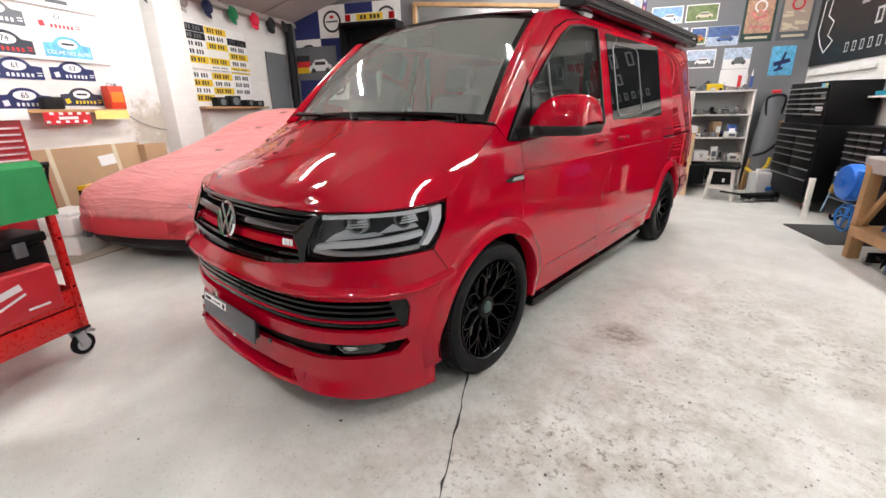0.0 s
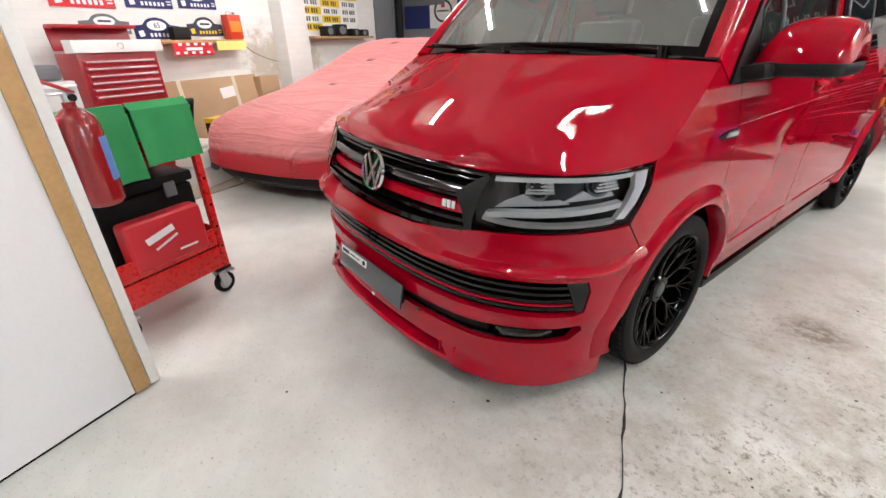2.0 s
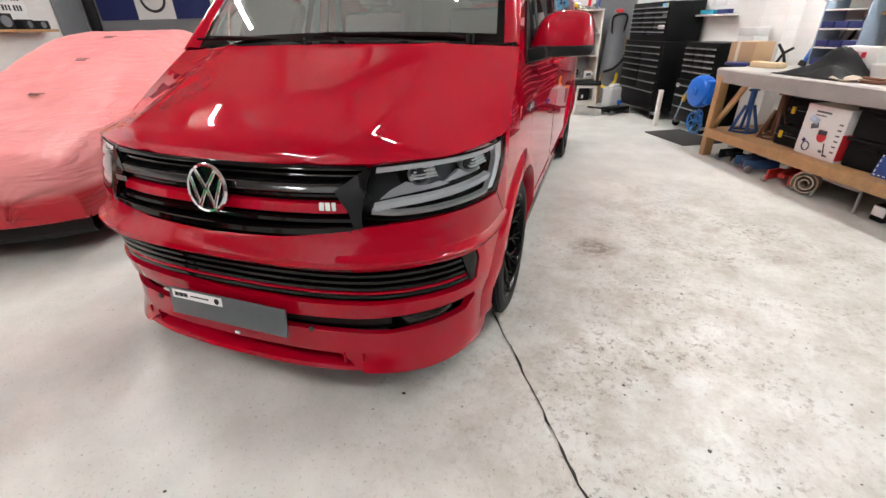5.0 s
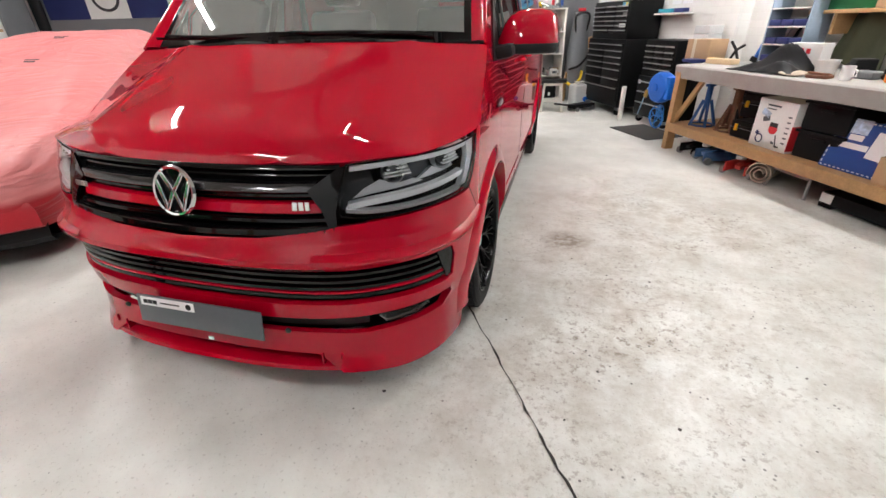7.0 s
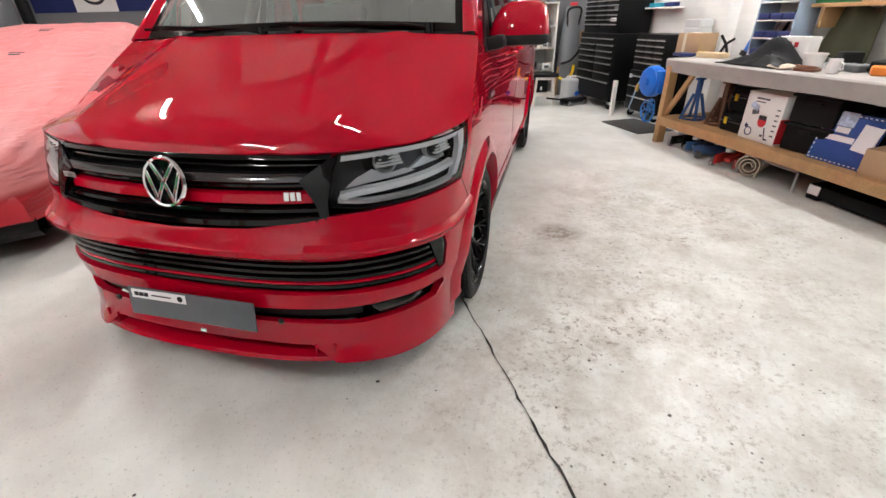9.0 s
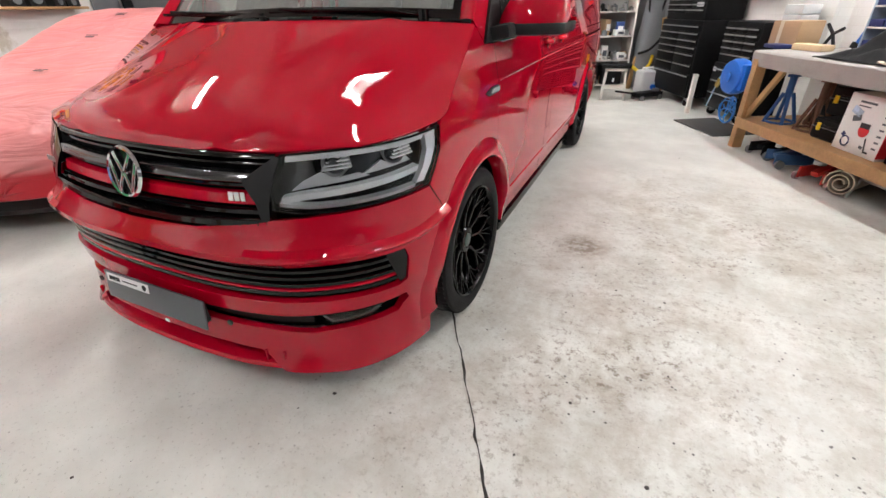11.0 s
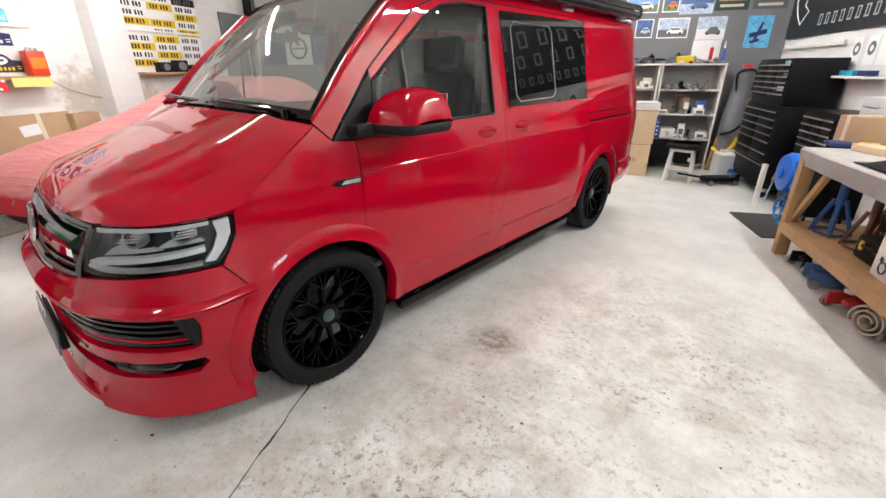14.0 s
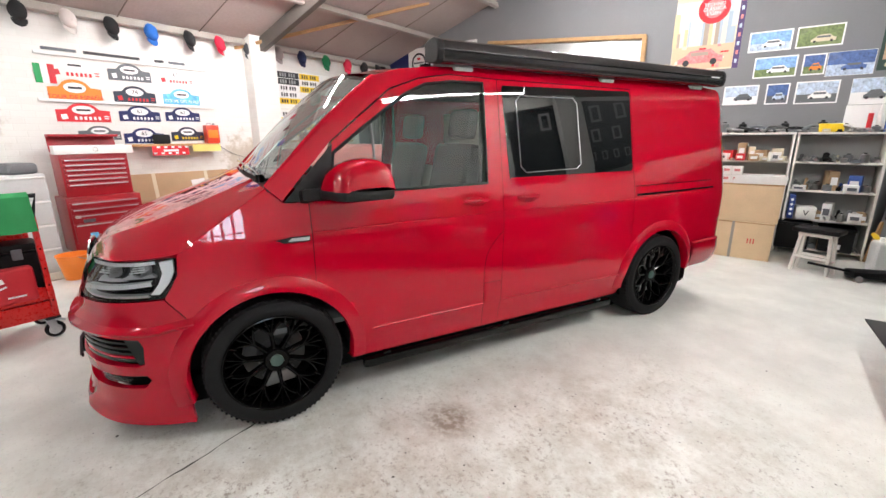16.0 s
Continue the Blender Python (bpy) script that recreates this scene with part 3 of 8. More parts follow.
    # arches with a rolled lip, and dark liners
    for cy, a0, a1 in ((0, 196, -9), (REAR, 184, 2)):
        rows = []
        for yy, zz in arc(cy, 0.345, ARCH, a0, a1, 40):
            ry, rz = (yy - cy) / ARCH, (zz - 0.345) / ARCH
            rows.append([side_place(sgn, o)(yy + ry * e, zz + rz * e) for e, o in ((0.075, 0.0), (0.05, 0.012), (0.02, 0.020), (0.0, 0.021), (-0.004, 0.015), (-0.004, -0.05))])
        part("wheel_arch", grid(rows), RED, van)
        rows = [[(sgn * x, yy, zz) for x in (0.935, 0.62)] for yy, zz in arc(cy, 0.345, ARCH + 0.012, 192, -12, 32)]
        liner = grid(rows)
        into(liner, lathe([(0.002, 0), (ARCH + 0.02, 0)], 32), pose(sgn * 0.62, cy, 0.345, 0, 90, 0))
        part("arch_liner", liner, DEEP_BLACK, van)
    # sill and running board
    sill = grid([[side_place(sgn, -0.012)(y, 0.30), side_place(sgn, -0.012)(y, 0.262), side_place(sgn, -0.10)(y, 0.25)] for y in np.linspace(0.40, 2.59, 20)])
    part("sill", sill, RED, van)
    bar = box(0.06, 2.06, 0.06, 0.022, (sgn * 0.875, 1.50, 0.165))
    for y in (0.62, 1.5, 2.4):
        box(0.3, 0.05, 0.04, 0.006, (sgn * 0.74, y, 0.20), bm=bar)
    part("side_bar", bar, GLOSS_BLACK, van, "gloss black side bar")
    # side repeater
    rep = part("side_repeater", sheet([(0.05, 1.0), (0.085, 0.985), (0.21, 0.983), (0.212, 1.012), (0.12, 1.013)], side_place(sgn, 0.006), edge=0.006, flip=fl), MATT_BLACK, van)
    part("repeater_lens", sheet([(0.105, 0.993), (0.206, 0.99), (0.208, 1.007), (0.125, 1.008)], side_place(sgn, 0.011), edge=0.006, flip=fl), surface("clear lens", (0.6, 0.6, 0.6), 0.15, 0.2, 0.03), rep, "clear indicator lens")
    mirror(sgn)


def handle(sgn, y, parent):
    p = lambda yy, zz, o: side_place(sgn, o)(yy, zz)
    bowl = grid([[p(y + 0.075 * f * math.cos(a), 1.108 + 0.034 * f * math.sin(a), -0.016 * (1 - f * f) + 0.0035) for a in np.linspace(0, 2 * math.pi, 21)] for f in (0.05, 0.4, 0.7, 0.9, 1.0)])
    part("handle_bowl", bowl, RED, parent)
    rows = []
    for t in np.linspace(-1, 1, 13):
        h, o = 0.013 * (1 - 0.25 * t * t), 0.034 - 0.024 * abs(t) ** 3
        rows.append([p(y + 0.085 * t, 1.112 + h * math.cos(a), o + 0.009 * math.sin(a)) for a in np.linspace(0, 2 * math.pi, 11)[:-1]])
    part("door_handle", grid(rows, closed=True), RED, parent, "red painted grab handle")


def mirror(sgn):
    """The door mirror: a wedge-shaped painted cap, low in front, over a black tray and foot, with the glass facing back."""
    prof = spline([(0.275, 1.238), (0.298, 1.305), (0.345, 1.356), (0.405, 1.382), (0.465, 1.389), (0.532, 1.378), (0.568, 1.340), (0.581, 1.290), (0.583, 1.238)], 3)
    xs = [(0.900, 0.05, 0.80), (0.915, 0.34, 0.90), (0.935, 0.66, 0.97), (0.962, 0.88, 1.0), (1.0, 0.97, 1.0), (1.05, 1.0, 0.97), (1.10, 0.99, 0.92), (1.14, 0.95, 0.89), (1.168, 0.84, 0.84), (1.184, 0.60, 0.78), (1.191, 0.12, 0.74)]
    rows = []
    for x, hz, k in xs:
        rows.append([(sgn * (x + 0.012 * (1.38 - z)), 0.583 - (0.583 - y) * k, 1.238 + (z - 1.238) * hz) for y, z in prof])
    m = part("door_mirror", grid(rows), RED, van, "red capped door mirror", smooth=60)
    tray = []
    for dz, f in ((0.0, 0.985), (-0.004, 1.0), (-0.026, 1.0), (-0.042, 0.95), (-0.047, 0.80), (-0.048, 0.02)):
        ring = [(sgn * (1.045 + (x - 1.045) * f), 0.40 + (0.583 - 0.318 * k - 0.40) * f, 1.240 + dz) for x, hz, k in xs]
        ring += [(sgn * (1.045 + (x - 1.045) * f), 0.40 + 0.178 * f, 1.240 + dz) for x, hz, k in xs[::-1]]
        tray.append(ring)
    foot = grid(tray, closed=True)
    into(foot, box(0.16, 0.17, 0.060, 0.024), pose(sgn * 0.930, 0.265, 1.176, 0, -10 * sgn, 0))
    part("mirror_foot", foot, MATT_BLACK, m, "black plastic tray and foot")
    part("mirror_glass", box(0.20, 0.006, 0.115, 0.02, (sgn * 1.065, 0.577, 1.245)), CHROME, m)


for sgn in (1, -1):
    van_side(sgn)

# bonnet: edges meet the wings and lamps, with a raised middle
edge3 = [skin(sx(0.585), 0.945), skin(sx(0.72), 0.953), skin(sx(0.84), 0.962)] + [skin(sy(y), z) for y, z in BONNET_EDGE]
mid3 = [(0, -0.782, 0.935), (0, -0.762, 0.975), (0, -0.69, 1.035), (0, -0.52, 1.105), (0, -0.33, 1.165), (0, -0.15, 1.225), (0, -0.02, 1.272)]
rows = []
for e, c in zip(spline([tuple(p) for p in edge3], 8), spline(mid3, 8)):
    row = []
    for r in np.linspace(-1, 1, 65):
        a = abs(r)
        ridge = 0.008 * math.exp(-((a - 0.62) / 0.06) ** 2) * (1 - 0.0 * a)
        row.append((r * e[0], c[1] + (e[1] - c[1]) * a ** 2.2, c[2] + (e[2] - c[2]) * a ** 2.8 + ridge))
    rows.append(row)
bonnet = grid(rows)
if sum(f.normal.z for f in bonnet.faces) < 0:
    bmesh.ops.reverse_faces(bonnet, faces=list(bonnet.faces))
rims = [e for e in bonnet.edges if e.is_boundary]
for v in bmesh.ops.extrude_edge_only(bonnet, edges=rims)["geom"]:
    if isinstance(v, bmesh.types.BMVert):
        v.co += Vector((-0.02 * (1 if v.co.x > 0.1 else -1 if v.co.x < -0.1 else 0), 0.012, -0.02))
part("bonnet", bonnet, RED, van, smooth=50)

# windscreen, pillars and scuttle
def screen_point(r, t, out=0.0):
    a = abs(r)
    bot = np.array((0.838 * r, 0.005 + 0.06 * a ** 2, 1.285 - 0.022 * a ** 2))
    top = np.array((0.722 * r, 0.585 + 0.05 * a ** 2, 1.862 - 0.062 * a ** 2.2))
    p = bot + (top - bot) * t
    bulge = 0.025 * math.sin(math.pi * t) + out
    return Vector((p[0], p[1] - bulge * 0.7, p[2] + bulge * 0.7))


part("windscreen", grid([[screen_point(r, t) for r in np.linspace(-1, 1, 41)] for t in np.linspace(0, 1, 21)]), SCREEN, van, "clear curved windscreen")
band = grid([[screen_point(r, t, 0.002) for r in np.linspace(-1, 1, 41)] for t in (0.955, 0.975, 1.0)])
for sgn in (1, -1):
    into(band, grid([[screen_point(sgn * r, t, 0.002) for t in np.linspace(0, 1, 21)] for r in (0.962, 1.0)]))
into(band, grid([[screen_point(r, t, 0.002) for r in np.linspace(-1, 1, 41)] for t in (0.0, 0.03, 0.055)]))
part("screen_border", band, GLOSS_BLACK, van, "black glass border")
for sgn in (1, -1):
    rows = []
    for t in np.linspace(0, 1, 21):
        a = screen_point(sgn, t)
        y = 0.03 + 0.61 * t
        z = float(np.interp(y, [0.03, 0.33, 0.64], [1.257, 1.535, 1.805]))
        b = skin(sgn * sy(y), z)
        rows.append([tuple(a.lerp(b, f) + Vector((sgn * 0.6, -0.6, 0.25)) * 0.028 * math.sin(math.pi * f) ** 0.8) for f in np.linspace(0, 1, 9)])
    part("a_pillar", grid(rows), RED, van)
rows = []
for y in np.linspace(0.585, 3.93, 60):
    yy = max(y, 0.64)
    e = skin(sy(yy), upper_edge(yy))
    row = []
    for r in np.linspace(-1, 1, 33):
        a = abs(r)
        ye = y if y > 0.64 else 0.585 + 0.05 * a ** 2 + (y - 0.585)
        ze = e.z + (0.042 if y > 0.8 else 0.057) * (1 - a ** 2.2)
        row.append((r * e.x, ye, ze))
    rows.append(row)
part("roof", grid(rows), RED, van, smooth=60)
rows = [[(0.0 + 0.86 * r, -0.035 + 0.07 * abs(r) ** 2 + dy, 1.262 - 0.02 * abs(r) ** 2 + dz) for r in np.linspace(-1, 1, 33)] for dy, dz in ((0, -0.012), (0.03, -0.02), (0.06, 0.0), (0.085, 0.012))]
part("scuttle", grid(rows), MATT_BLACK, van, "black plastic scuttle")
for x0, x1, t1 in ((0.70, -0.02, 0.05), (-0.12, -0.74, 0.045)):
    arm = tube([(x0, 0.03, 1.282), (x0 - 0.12, 0.03, 1.297), (x1 + 0.1, 0.02, 1.312), (x1, 0.03, 1.315)], 0.009, 8)
    tube([(x0 - 0.05, 0.045, 1.292), (x1 - 0.05, 0.02, 1.306)], 0.007, 6, arm)
    rod(0.022, 0.04, (x0, 0.03, 1.262), bm=arm)
    part("wiper", arm, GLOSS_BLACK, van, "black wiper blade")

# front bumper in one moulding with its two slots
sE, sF = sx(0.897), sx(0.60)
up_r = [(sx(0.30), 0.712), (sx(0.53), 0.742), (sx(0.572), 0.752), (0.76, 0.765), (0.90, 0.774), (1.0, 0.779), (1.121, 0.783), (sy(-0.318), 0.612)]
arch_r = [(sy(-0.365), 0.53), (sy(-0.395), 0.44), (sy(-0.408), 0.345), (sy(-0.41), 0.26), (sy(-0.400), 0.108)]
low_r = [(sy(-0.50), 0.122), (sx(0.80), 0.148), (sx(0.64), 0.172), (sx(0.58), 0.178), (sx(0.47), 0.245), (sx(0.3), 0.25)]
right = up_r + arch_r + low_r
outline = [(0, 0.702)] + right + [(0, 0.25)] + [(-s, z) for s, z in right[::-1]]
slot_r = [(sx(0.5), 0.603), (sx(0.80), 0.607), (sE, 0.60), (sE + 0.015, 0.56), (sE + 0.005, 0.475), (sE - 0.03, 0.462), (sx(0.5), 0.462)]
slot = [(0, 0.60)] + slot_r + [(0, 0.46)] + [(-s, z) for s, z in slot_r[::-1]]
fog_r = [(sx(0.6), 0.402), (sE + 0.005, 0.412), (sE + 0.02, 0.385), (sE - 0.02, 0.338), (sx(0.66), 0.325), (sx(0.5), 0.335)]
fogs = [(0, 0.395)] + fog_r + [(0, 0.34)] + [(-s, z) for s, z in fog_r[::-1]]


def forward(c):
    return Vector((c.x * 0.6, -1, 0.1))


bumper = part("front_bumper", sheet(outline, skin, [slot, fogs], 0.022, 0.03, flip=forward), RED, van, smooth=28)
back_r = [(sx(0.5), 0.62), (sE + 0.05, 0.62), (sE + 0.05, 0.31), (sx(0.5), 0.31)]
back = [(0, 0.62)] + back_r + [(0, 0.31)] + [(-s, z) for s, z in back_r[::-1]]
# Near-black sheet: the shade inside the slots is put into its colour.
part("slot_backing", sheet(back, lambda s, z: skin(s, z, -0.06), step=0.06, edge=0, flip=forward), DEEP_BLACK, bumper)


def strip(name, x1, z0, z1, out, material, parent, depth=0.03, x0=None, label="", step=0.03, bow=0.0):
    """A bar that follows the nose from -x1 to x1, or from x0 to x1."""
    a, b = (-sx(x1) if x0 is None else math.copysign(sx(abs(x0)), x0)), math.copysign(sx(abs(x1)), x1)
    ss = np.linspace(a, b, max(3, int(abs(b - a) / step)))
    rows = []
    for s in ss:
        d = bow * (s / sx(0.6)) ** 2
        rows.append([skin(s, z1 + d, out - depth), skin(s, z1 + d, out - 0.004), skin(s, z1 + d - 0.003, out), skin(s, z0 + d + 0.003, out), skin(s, z0 + d, out - 0.004), skin(s, z0 + d, out - depth)])
    b_ = grid(rows)
    return part(name, b_, material, parent, label)


for z in (0.575, 0.548, 0.521, 0.488):
    strip("slat", 0.885, z - 0.008, z + 0.009, -0.012, GLOSS_BLACK, bumper, 0.045)
strip("slat", 0.885, 0.496, 0.507, -0.014, RED, bumper, 0.03)
for sgn in (1, -1):
    e = [(sE - 0.07, 0.600), (sE + 0.006, 0.597), (sE + 0.012, 0.56), (sE + 0.002, 0.478), (sE - 0.02, 0.468)]
    part("slot_end", sheet([(sgn * s, z) for s, z in e], lambda s, z: skin(s, z, -0.006), step=0.02, flip=forward), GLOSS_BLACK, bumper)
    fl_ = [(sx(0.69), 0.382), (sx(0.72), 0.392), (sx(0.84), 0.392), (sx(0.855), 0.38), (sx(0.83), 0.352), (sx(0.72), 0.346)]
    f = part("fog_lamp", sheet([(sgn * s, z) for s, z in fl_], lambda s, z: skin(s, z, -0.02), step=0.015, flip=forward), DARK_CHROME, bumper, "dark glazed fog lamp")
    part("fog_bulb", sheet([(sgn * s, z) for s, z in ((sx(0.705), 0.372), (sx(0.73), 0.384), (sx(0.765), 0.384), (sx(0.775), 0.372), (sx(0.74), 0.362))], lambda s, z: skin(s, z, -0.015), step=0.015, edge=0.004, flip=forward), CHROME, f)
    part("fog_lens", sheet([(sgn * s, z) for s, z in fl_], lambda s, z: skin(s, z, -0.01), step=0.02, edge=0.0, flip=forward), LAMP_GLASS, f)
strip("intake_panel", 0.66, 0.345, 0.39, -0.03, MATT_BLACK, bumper, 0.03)
# splitter under the lip with end fences
rows = []
for x in np.linspace(-0.56, 0.56, 41):
    s = math.copysign(sx(abs(x)), x)
    rows.append([skin(s, 0.210, -0.12), skin(s, 0.204, -0.012), skin(s, 0.199, -0.004), skin(s, 0.184, -0.005), skin(s, 0.18, -0.12)])
part("splitter", grid(rows), RED, bumper, "red splitter blade under the lip")
# Solid near-black block that stands in for the shaded hollow under the lip.
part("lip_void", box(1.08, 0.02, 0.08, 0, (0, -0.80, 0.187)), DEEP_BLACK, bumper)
for x in (-0.54, -0.47, 0.47, 0.54):
    part("splitter_fence", box(0.008, 0.08, 0.055, 0.002, (x, skin(math.copysign(sx(abs(x)), x), 0.21).y + 0.05, 0.195)), RED, bumper)
under = box(1.56, 4.2, 0.16, 0.03, (0, 1.55, 0.15))
box(1.45, 0.6, 0.72, 0.05, (0, -0.36, 0.2), bm=under)
part("underbody", under, DEEP_BLACK, van)

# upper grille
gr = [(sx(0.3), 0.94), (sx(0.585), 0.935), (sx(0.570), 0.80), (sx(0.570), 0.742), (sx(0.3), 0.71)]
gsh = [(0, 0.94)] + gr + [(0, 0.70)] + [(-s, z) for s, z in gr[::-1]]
# The near-black sheet paints in the shade behind the grille bars.
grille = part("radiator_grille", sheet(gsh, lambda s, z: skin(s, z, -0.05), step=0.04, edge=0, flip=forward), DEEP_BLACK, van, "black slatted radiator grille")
strip("grille_bar", 0.57, 0.918, 0.934, -0.006, GLOSS_BLACK, grille, 0.04, bow=0.003)
strip("grille_bar", 0.57, 0.895, 0.908, -0.025, GLOSS_BLACK, grille, 0.03, bow=0.005)
strip("grille_bar", 0.50, 0.853, 0.880, -0.002, DARK_CHROME, grille, 0.045, bow=0.008, label="dark satin grille bar")
strip("grille_bar", 0.525, 0.832, 0.846, -0.025, GLOSS_BLACK, grille, 0.03, bow=0.008)
strip("grille_bar", 0.515, 0.780, 0.815, -0.024, RED, grille, 0.045, bow=0.010, label="red painted grille bar")
strip("grille_bar", 0.535, 0.752, 0.768, -0.02, GLOSS_BLACK, grille, 0.03, bow=0.010)
strip("grille_bar", 0.565, 0.712, 0.735, 0.0, GLOSS_BLACK, grille, 0.05, bow=0.026)
for sgn in (1, -1):
    c = [(sx(0.532), 0.905), (sx(0.570), 0.932), (sx(0.585), 0.928), (sx(0.570), 0.80), (sx(0.574), 0.75), (sx(0.548), 0.748), (sx(0.528), 0.80), (sx(0.475), 0.865)]
    part("grille_end", sheet([(sgn * s, z) for s, z in c], lambda s, z: skin(s, z, 0.0), step=0.02, flip=forward), GLOSS_BLACK, grille)
badge = part("badge", lathe([(0.074, 0), (0.083, 0.004), (0.088, 0.012), (0.083, 0.02), (0.076, 0.018), (0.074, 0.008), (0.074, 0.0)], 48, m=pose(0, -0.842, 0.85, 90 - 12, 0, 0)), CHROME, grille, "round chrome badge ring")
bar = rod(0.075, 0.006, n=40)
part("badge_disc", bar, GLOSS_BLACK, badge, m=pose(0, -0.842, 0.85, 90 - 12, 0, 0))
z = bmesh.new()
for pts in ([(-0.045, 0.062), (0, -0.002), (0.045, 0.062)], [(-0.066, 0.03), (-0.032, -0.062), (0.0, 0.002), (0.032, -0.062), (0.066, 0.03)]):
    for (ax, ay), (bx, by) in zip(pts, pts[1:]):
        L = math.hypot(bx - ax, by - ay)
        box(L + 0.012, 0.015, 0.010, 0.003, ((ax + bx) / 2, (ay + by) / 2, 0.008), (0, 0, math.degrees(math.atan2(by - ay, bx - ax))), z)
part("badge_emblem", z, CHROME, badge, m=pose(0, -0.842, 0.85, 90 - 12, 0, 0))
z = bmesh.new()
for i, (w, tilt) in enumerate(((0.016, 18), (0.016, 0), (0.014, 0))):
    box(w, 0.028, 0.004, 0.001, (i * 0.021 - 0.02, 0, 0), (0, 0, -tilt / 3), z)
part("maker_mark", z, WHITE_CLEAN, grille, "small white plain mark", m=Matrix.Translation(skin(sx(0.45), 0.812, -0.019)) @ pose(0, 0, 0, 84, 0, 12))
z = bmesh.new()
for i in range(4):
    box(0.014, 0.018, 0.004, 0.001, (i * 0.018 - 0.03, 0, 0), bm=z)
part("grille_mark", z, STEEL, grille, m=pose(-0.38, -0.875, 0.865, 84, 0, -10))

# headlamps: dark bowl, two projectors under louvred shades, chrome light strips and a clear cover
LAMP_TOP = [(sx(0.588), 0.935), (sx(0.74), 0.947), (0.95, 0.958), (1.190, 0.972)]
LAMP_END = [(1.190, 0.90), (1.155, 0.83), (1.118, 0.792)]
LAMP_LOW = [(1.0, 0.788), (0.90, 0.783), (0.76, 0.774), (0.66, 0.774), (0.59, 0.782)]
LAMP = LAMP_TOP + LAMP_END + LAMP_LOW + [(sx(0.570), 0.84)]
LAMP_BOWL = surface("lamp bowl", (0.028, 0.029, 0.031), 0.22, 0.0, 0.05)
LAMP_CHROME = surface("lamp chrome", (0.90, 0.91, 0.92), 0.30, 0.45, 0.04)
LAMP_GREY = surface("lamp grey", (0.58, 0.59, 0.60), 0.35, 0.3, 0.05)
LAMP_PALE = surface("lamp pale strip", (0.92, 0.93, 0.94), 0.3, 0.1, 0.03)
LAMP_LENS = surface("lens", (0.03, 0.033, 0.036), 0.03, 0.0, 0.02, coat=1.0)


def lamp_band(line, w, out, lift=0.006):
    """A raised strip that follows a line on the lamp."""
    return [[(s, z + d * w, o) for d, o in ((-0.5, out - 0.02), (-0.42, out), (0.42, out + lift), (0.5, out - 0.02))] for s, z in spline(line, 6)]


for sgn in (1, -1):
    q = [(sgn * s, z) for s, z in LAMP]
    on = lambda rows: grid([[skin(sgn * s, z, o) for s, z, o in r] for r in rows])
    facet = lambda pts, out: sheet([(sgn * s, z) for s, z in pts], lambda s, z: skin(s, z, out), step=0.02, edge=0.02, flip=forward)
    h = part("headlamp", sheet(q, lambda s, z: skin(s, z, -0.075), step=0.03, edge=-0.055, flip=forward), LAMP_BOWL, van, "clear headlamp with two projectors and light strips")
    part("lamp_cover", sheet(q, lambda s, z: skin(s, z, 0.0), step=0.03, edge=0.0, flip=forward), LAMP_GLASS, h, "clear polycarbonate cover")
    part("lamp_gasket", tube([skin(s, z, -0.003) for s, z in dense(q, 0.03)], 0.0035, 6, closed=True), DEEP_BLACK, h)
    part("brow_strip", on(lamp_band([(sx(0.60), 0.922), (sx(0.74), 0.934), (0.95, 0.945), (1.10, 0.955)], 0.019, -0.010)), LAMP_PALE, h, "chrome strip under the upper edge")
    part("outer_reflector", facet([(1.105, 0.806), (1.150, 0.855), (1.176, 0.905), (1.178, 0.960), (1.118, 0.954), (1.128, 0.905), (1.105, 0.855), (1.066, 0.808)], -0.012), LAMP_PALE, h, "pale reflector at the outer end")
    part("lower_strip", on(lamp_band([(0.606, 0.797), (0.70, 0.789), (0.80, 0.791), (0.92, 0.797), (1.06, 0.803)], 0.015, -0.012)), LAMP_CHROME, h, "thin chrome strip along the lower edge")
    part("light_strip", on(lamp_band([(0.612, 0.808), (0.68, 0.819), (0.80, 0.830), (0.93, 0.843), (1.075, 0.858)], 0.025, -0.012)), LAMP_PALE, h, "bright daytime light strip")
    part("reflector", facet([(0.625, 0.822), (0.70, 0.834), (0.80, 0.845), (0.90, 0.856), (0.855, 0.868), (0.78, 0.858), (0.72, 0.876), (0.665, 0.852)], -0.05), LAMP_GREY, h, "grey stepped reflector")
    part("reflector", facet([(0.87, 0.860), (0.96, 0.868), (1.08, 0.876), (1.06, 0.892), (0.985, 0.880), (0.94, 0.896)], -0.05), LAMP_GREY, h, "grey stepped reflector")
    part("lower_pocket", facet([(0.80, 0.801), (0.92, 0.807), (1.05, 0.814), (1.065, 0.838), (0.94, 0.826), (0.82, 0.815)], -0.035), DEEP_BLACK, h)
    for s0, z0, r, turn in ((0.775, 0.898, 0.040, 0.35), (1.005, 0.915, 0.036, 0.9)):
        c0 = skin(sgn * s0, z0, -0.078)
        aim = Matrix.Translation(c0) @ (Vector((sgn * turn, -1, 0)).to_track_quat("Z", "Y").to_matrix().to_4x4())
        p = part("projector", lathe([(r, 0), (r, 0.042), (r * 0.9, 0.050), (r * 0.84, 0.044), (r * 0.82, 0.03)], 28, m=aim), LAMP_GREY, h)
        part("projector_lens", lathe([(r * 0.82, 0.030), (r * 0.7, 0.046), (r * 0.45, 0.057), (0.001, 0.062)], 28, m=aim), LAMP_LENS, p)
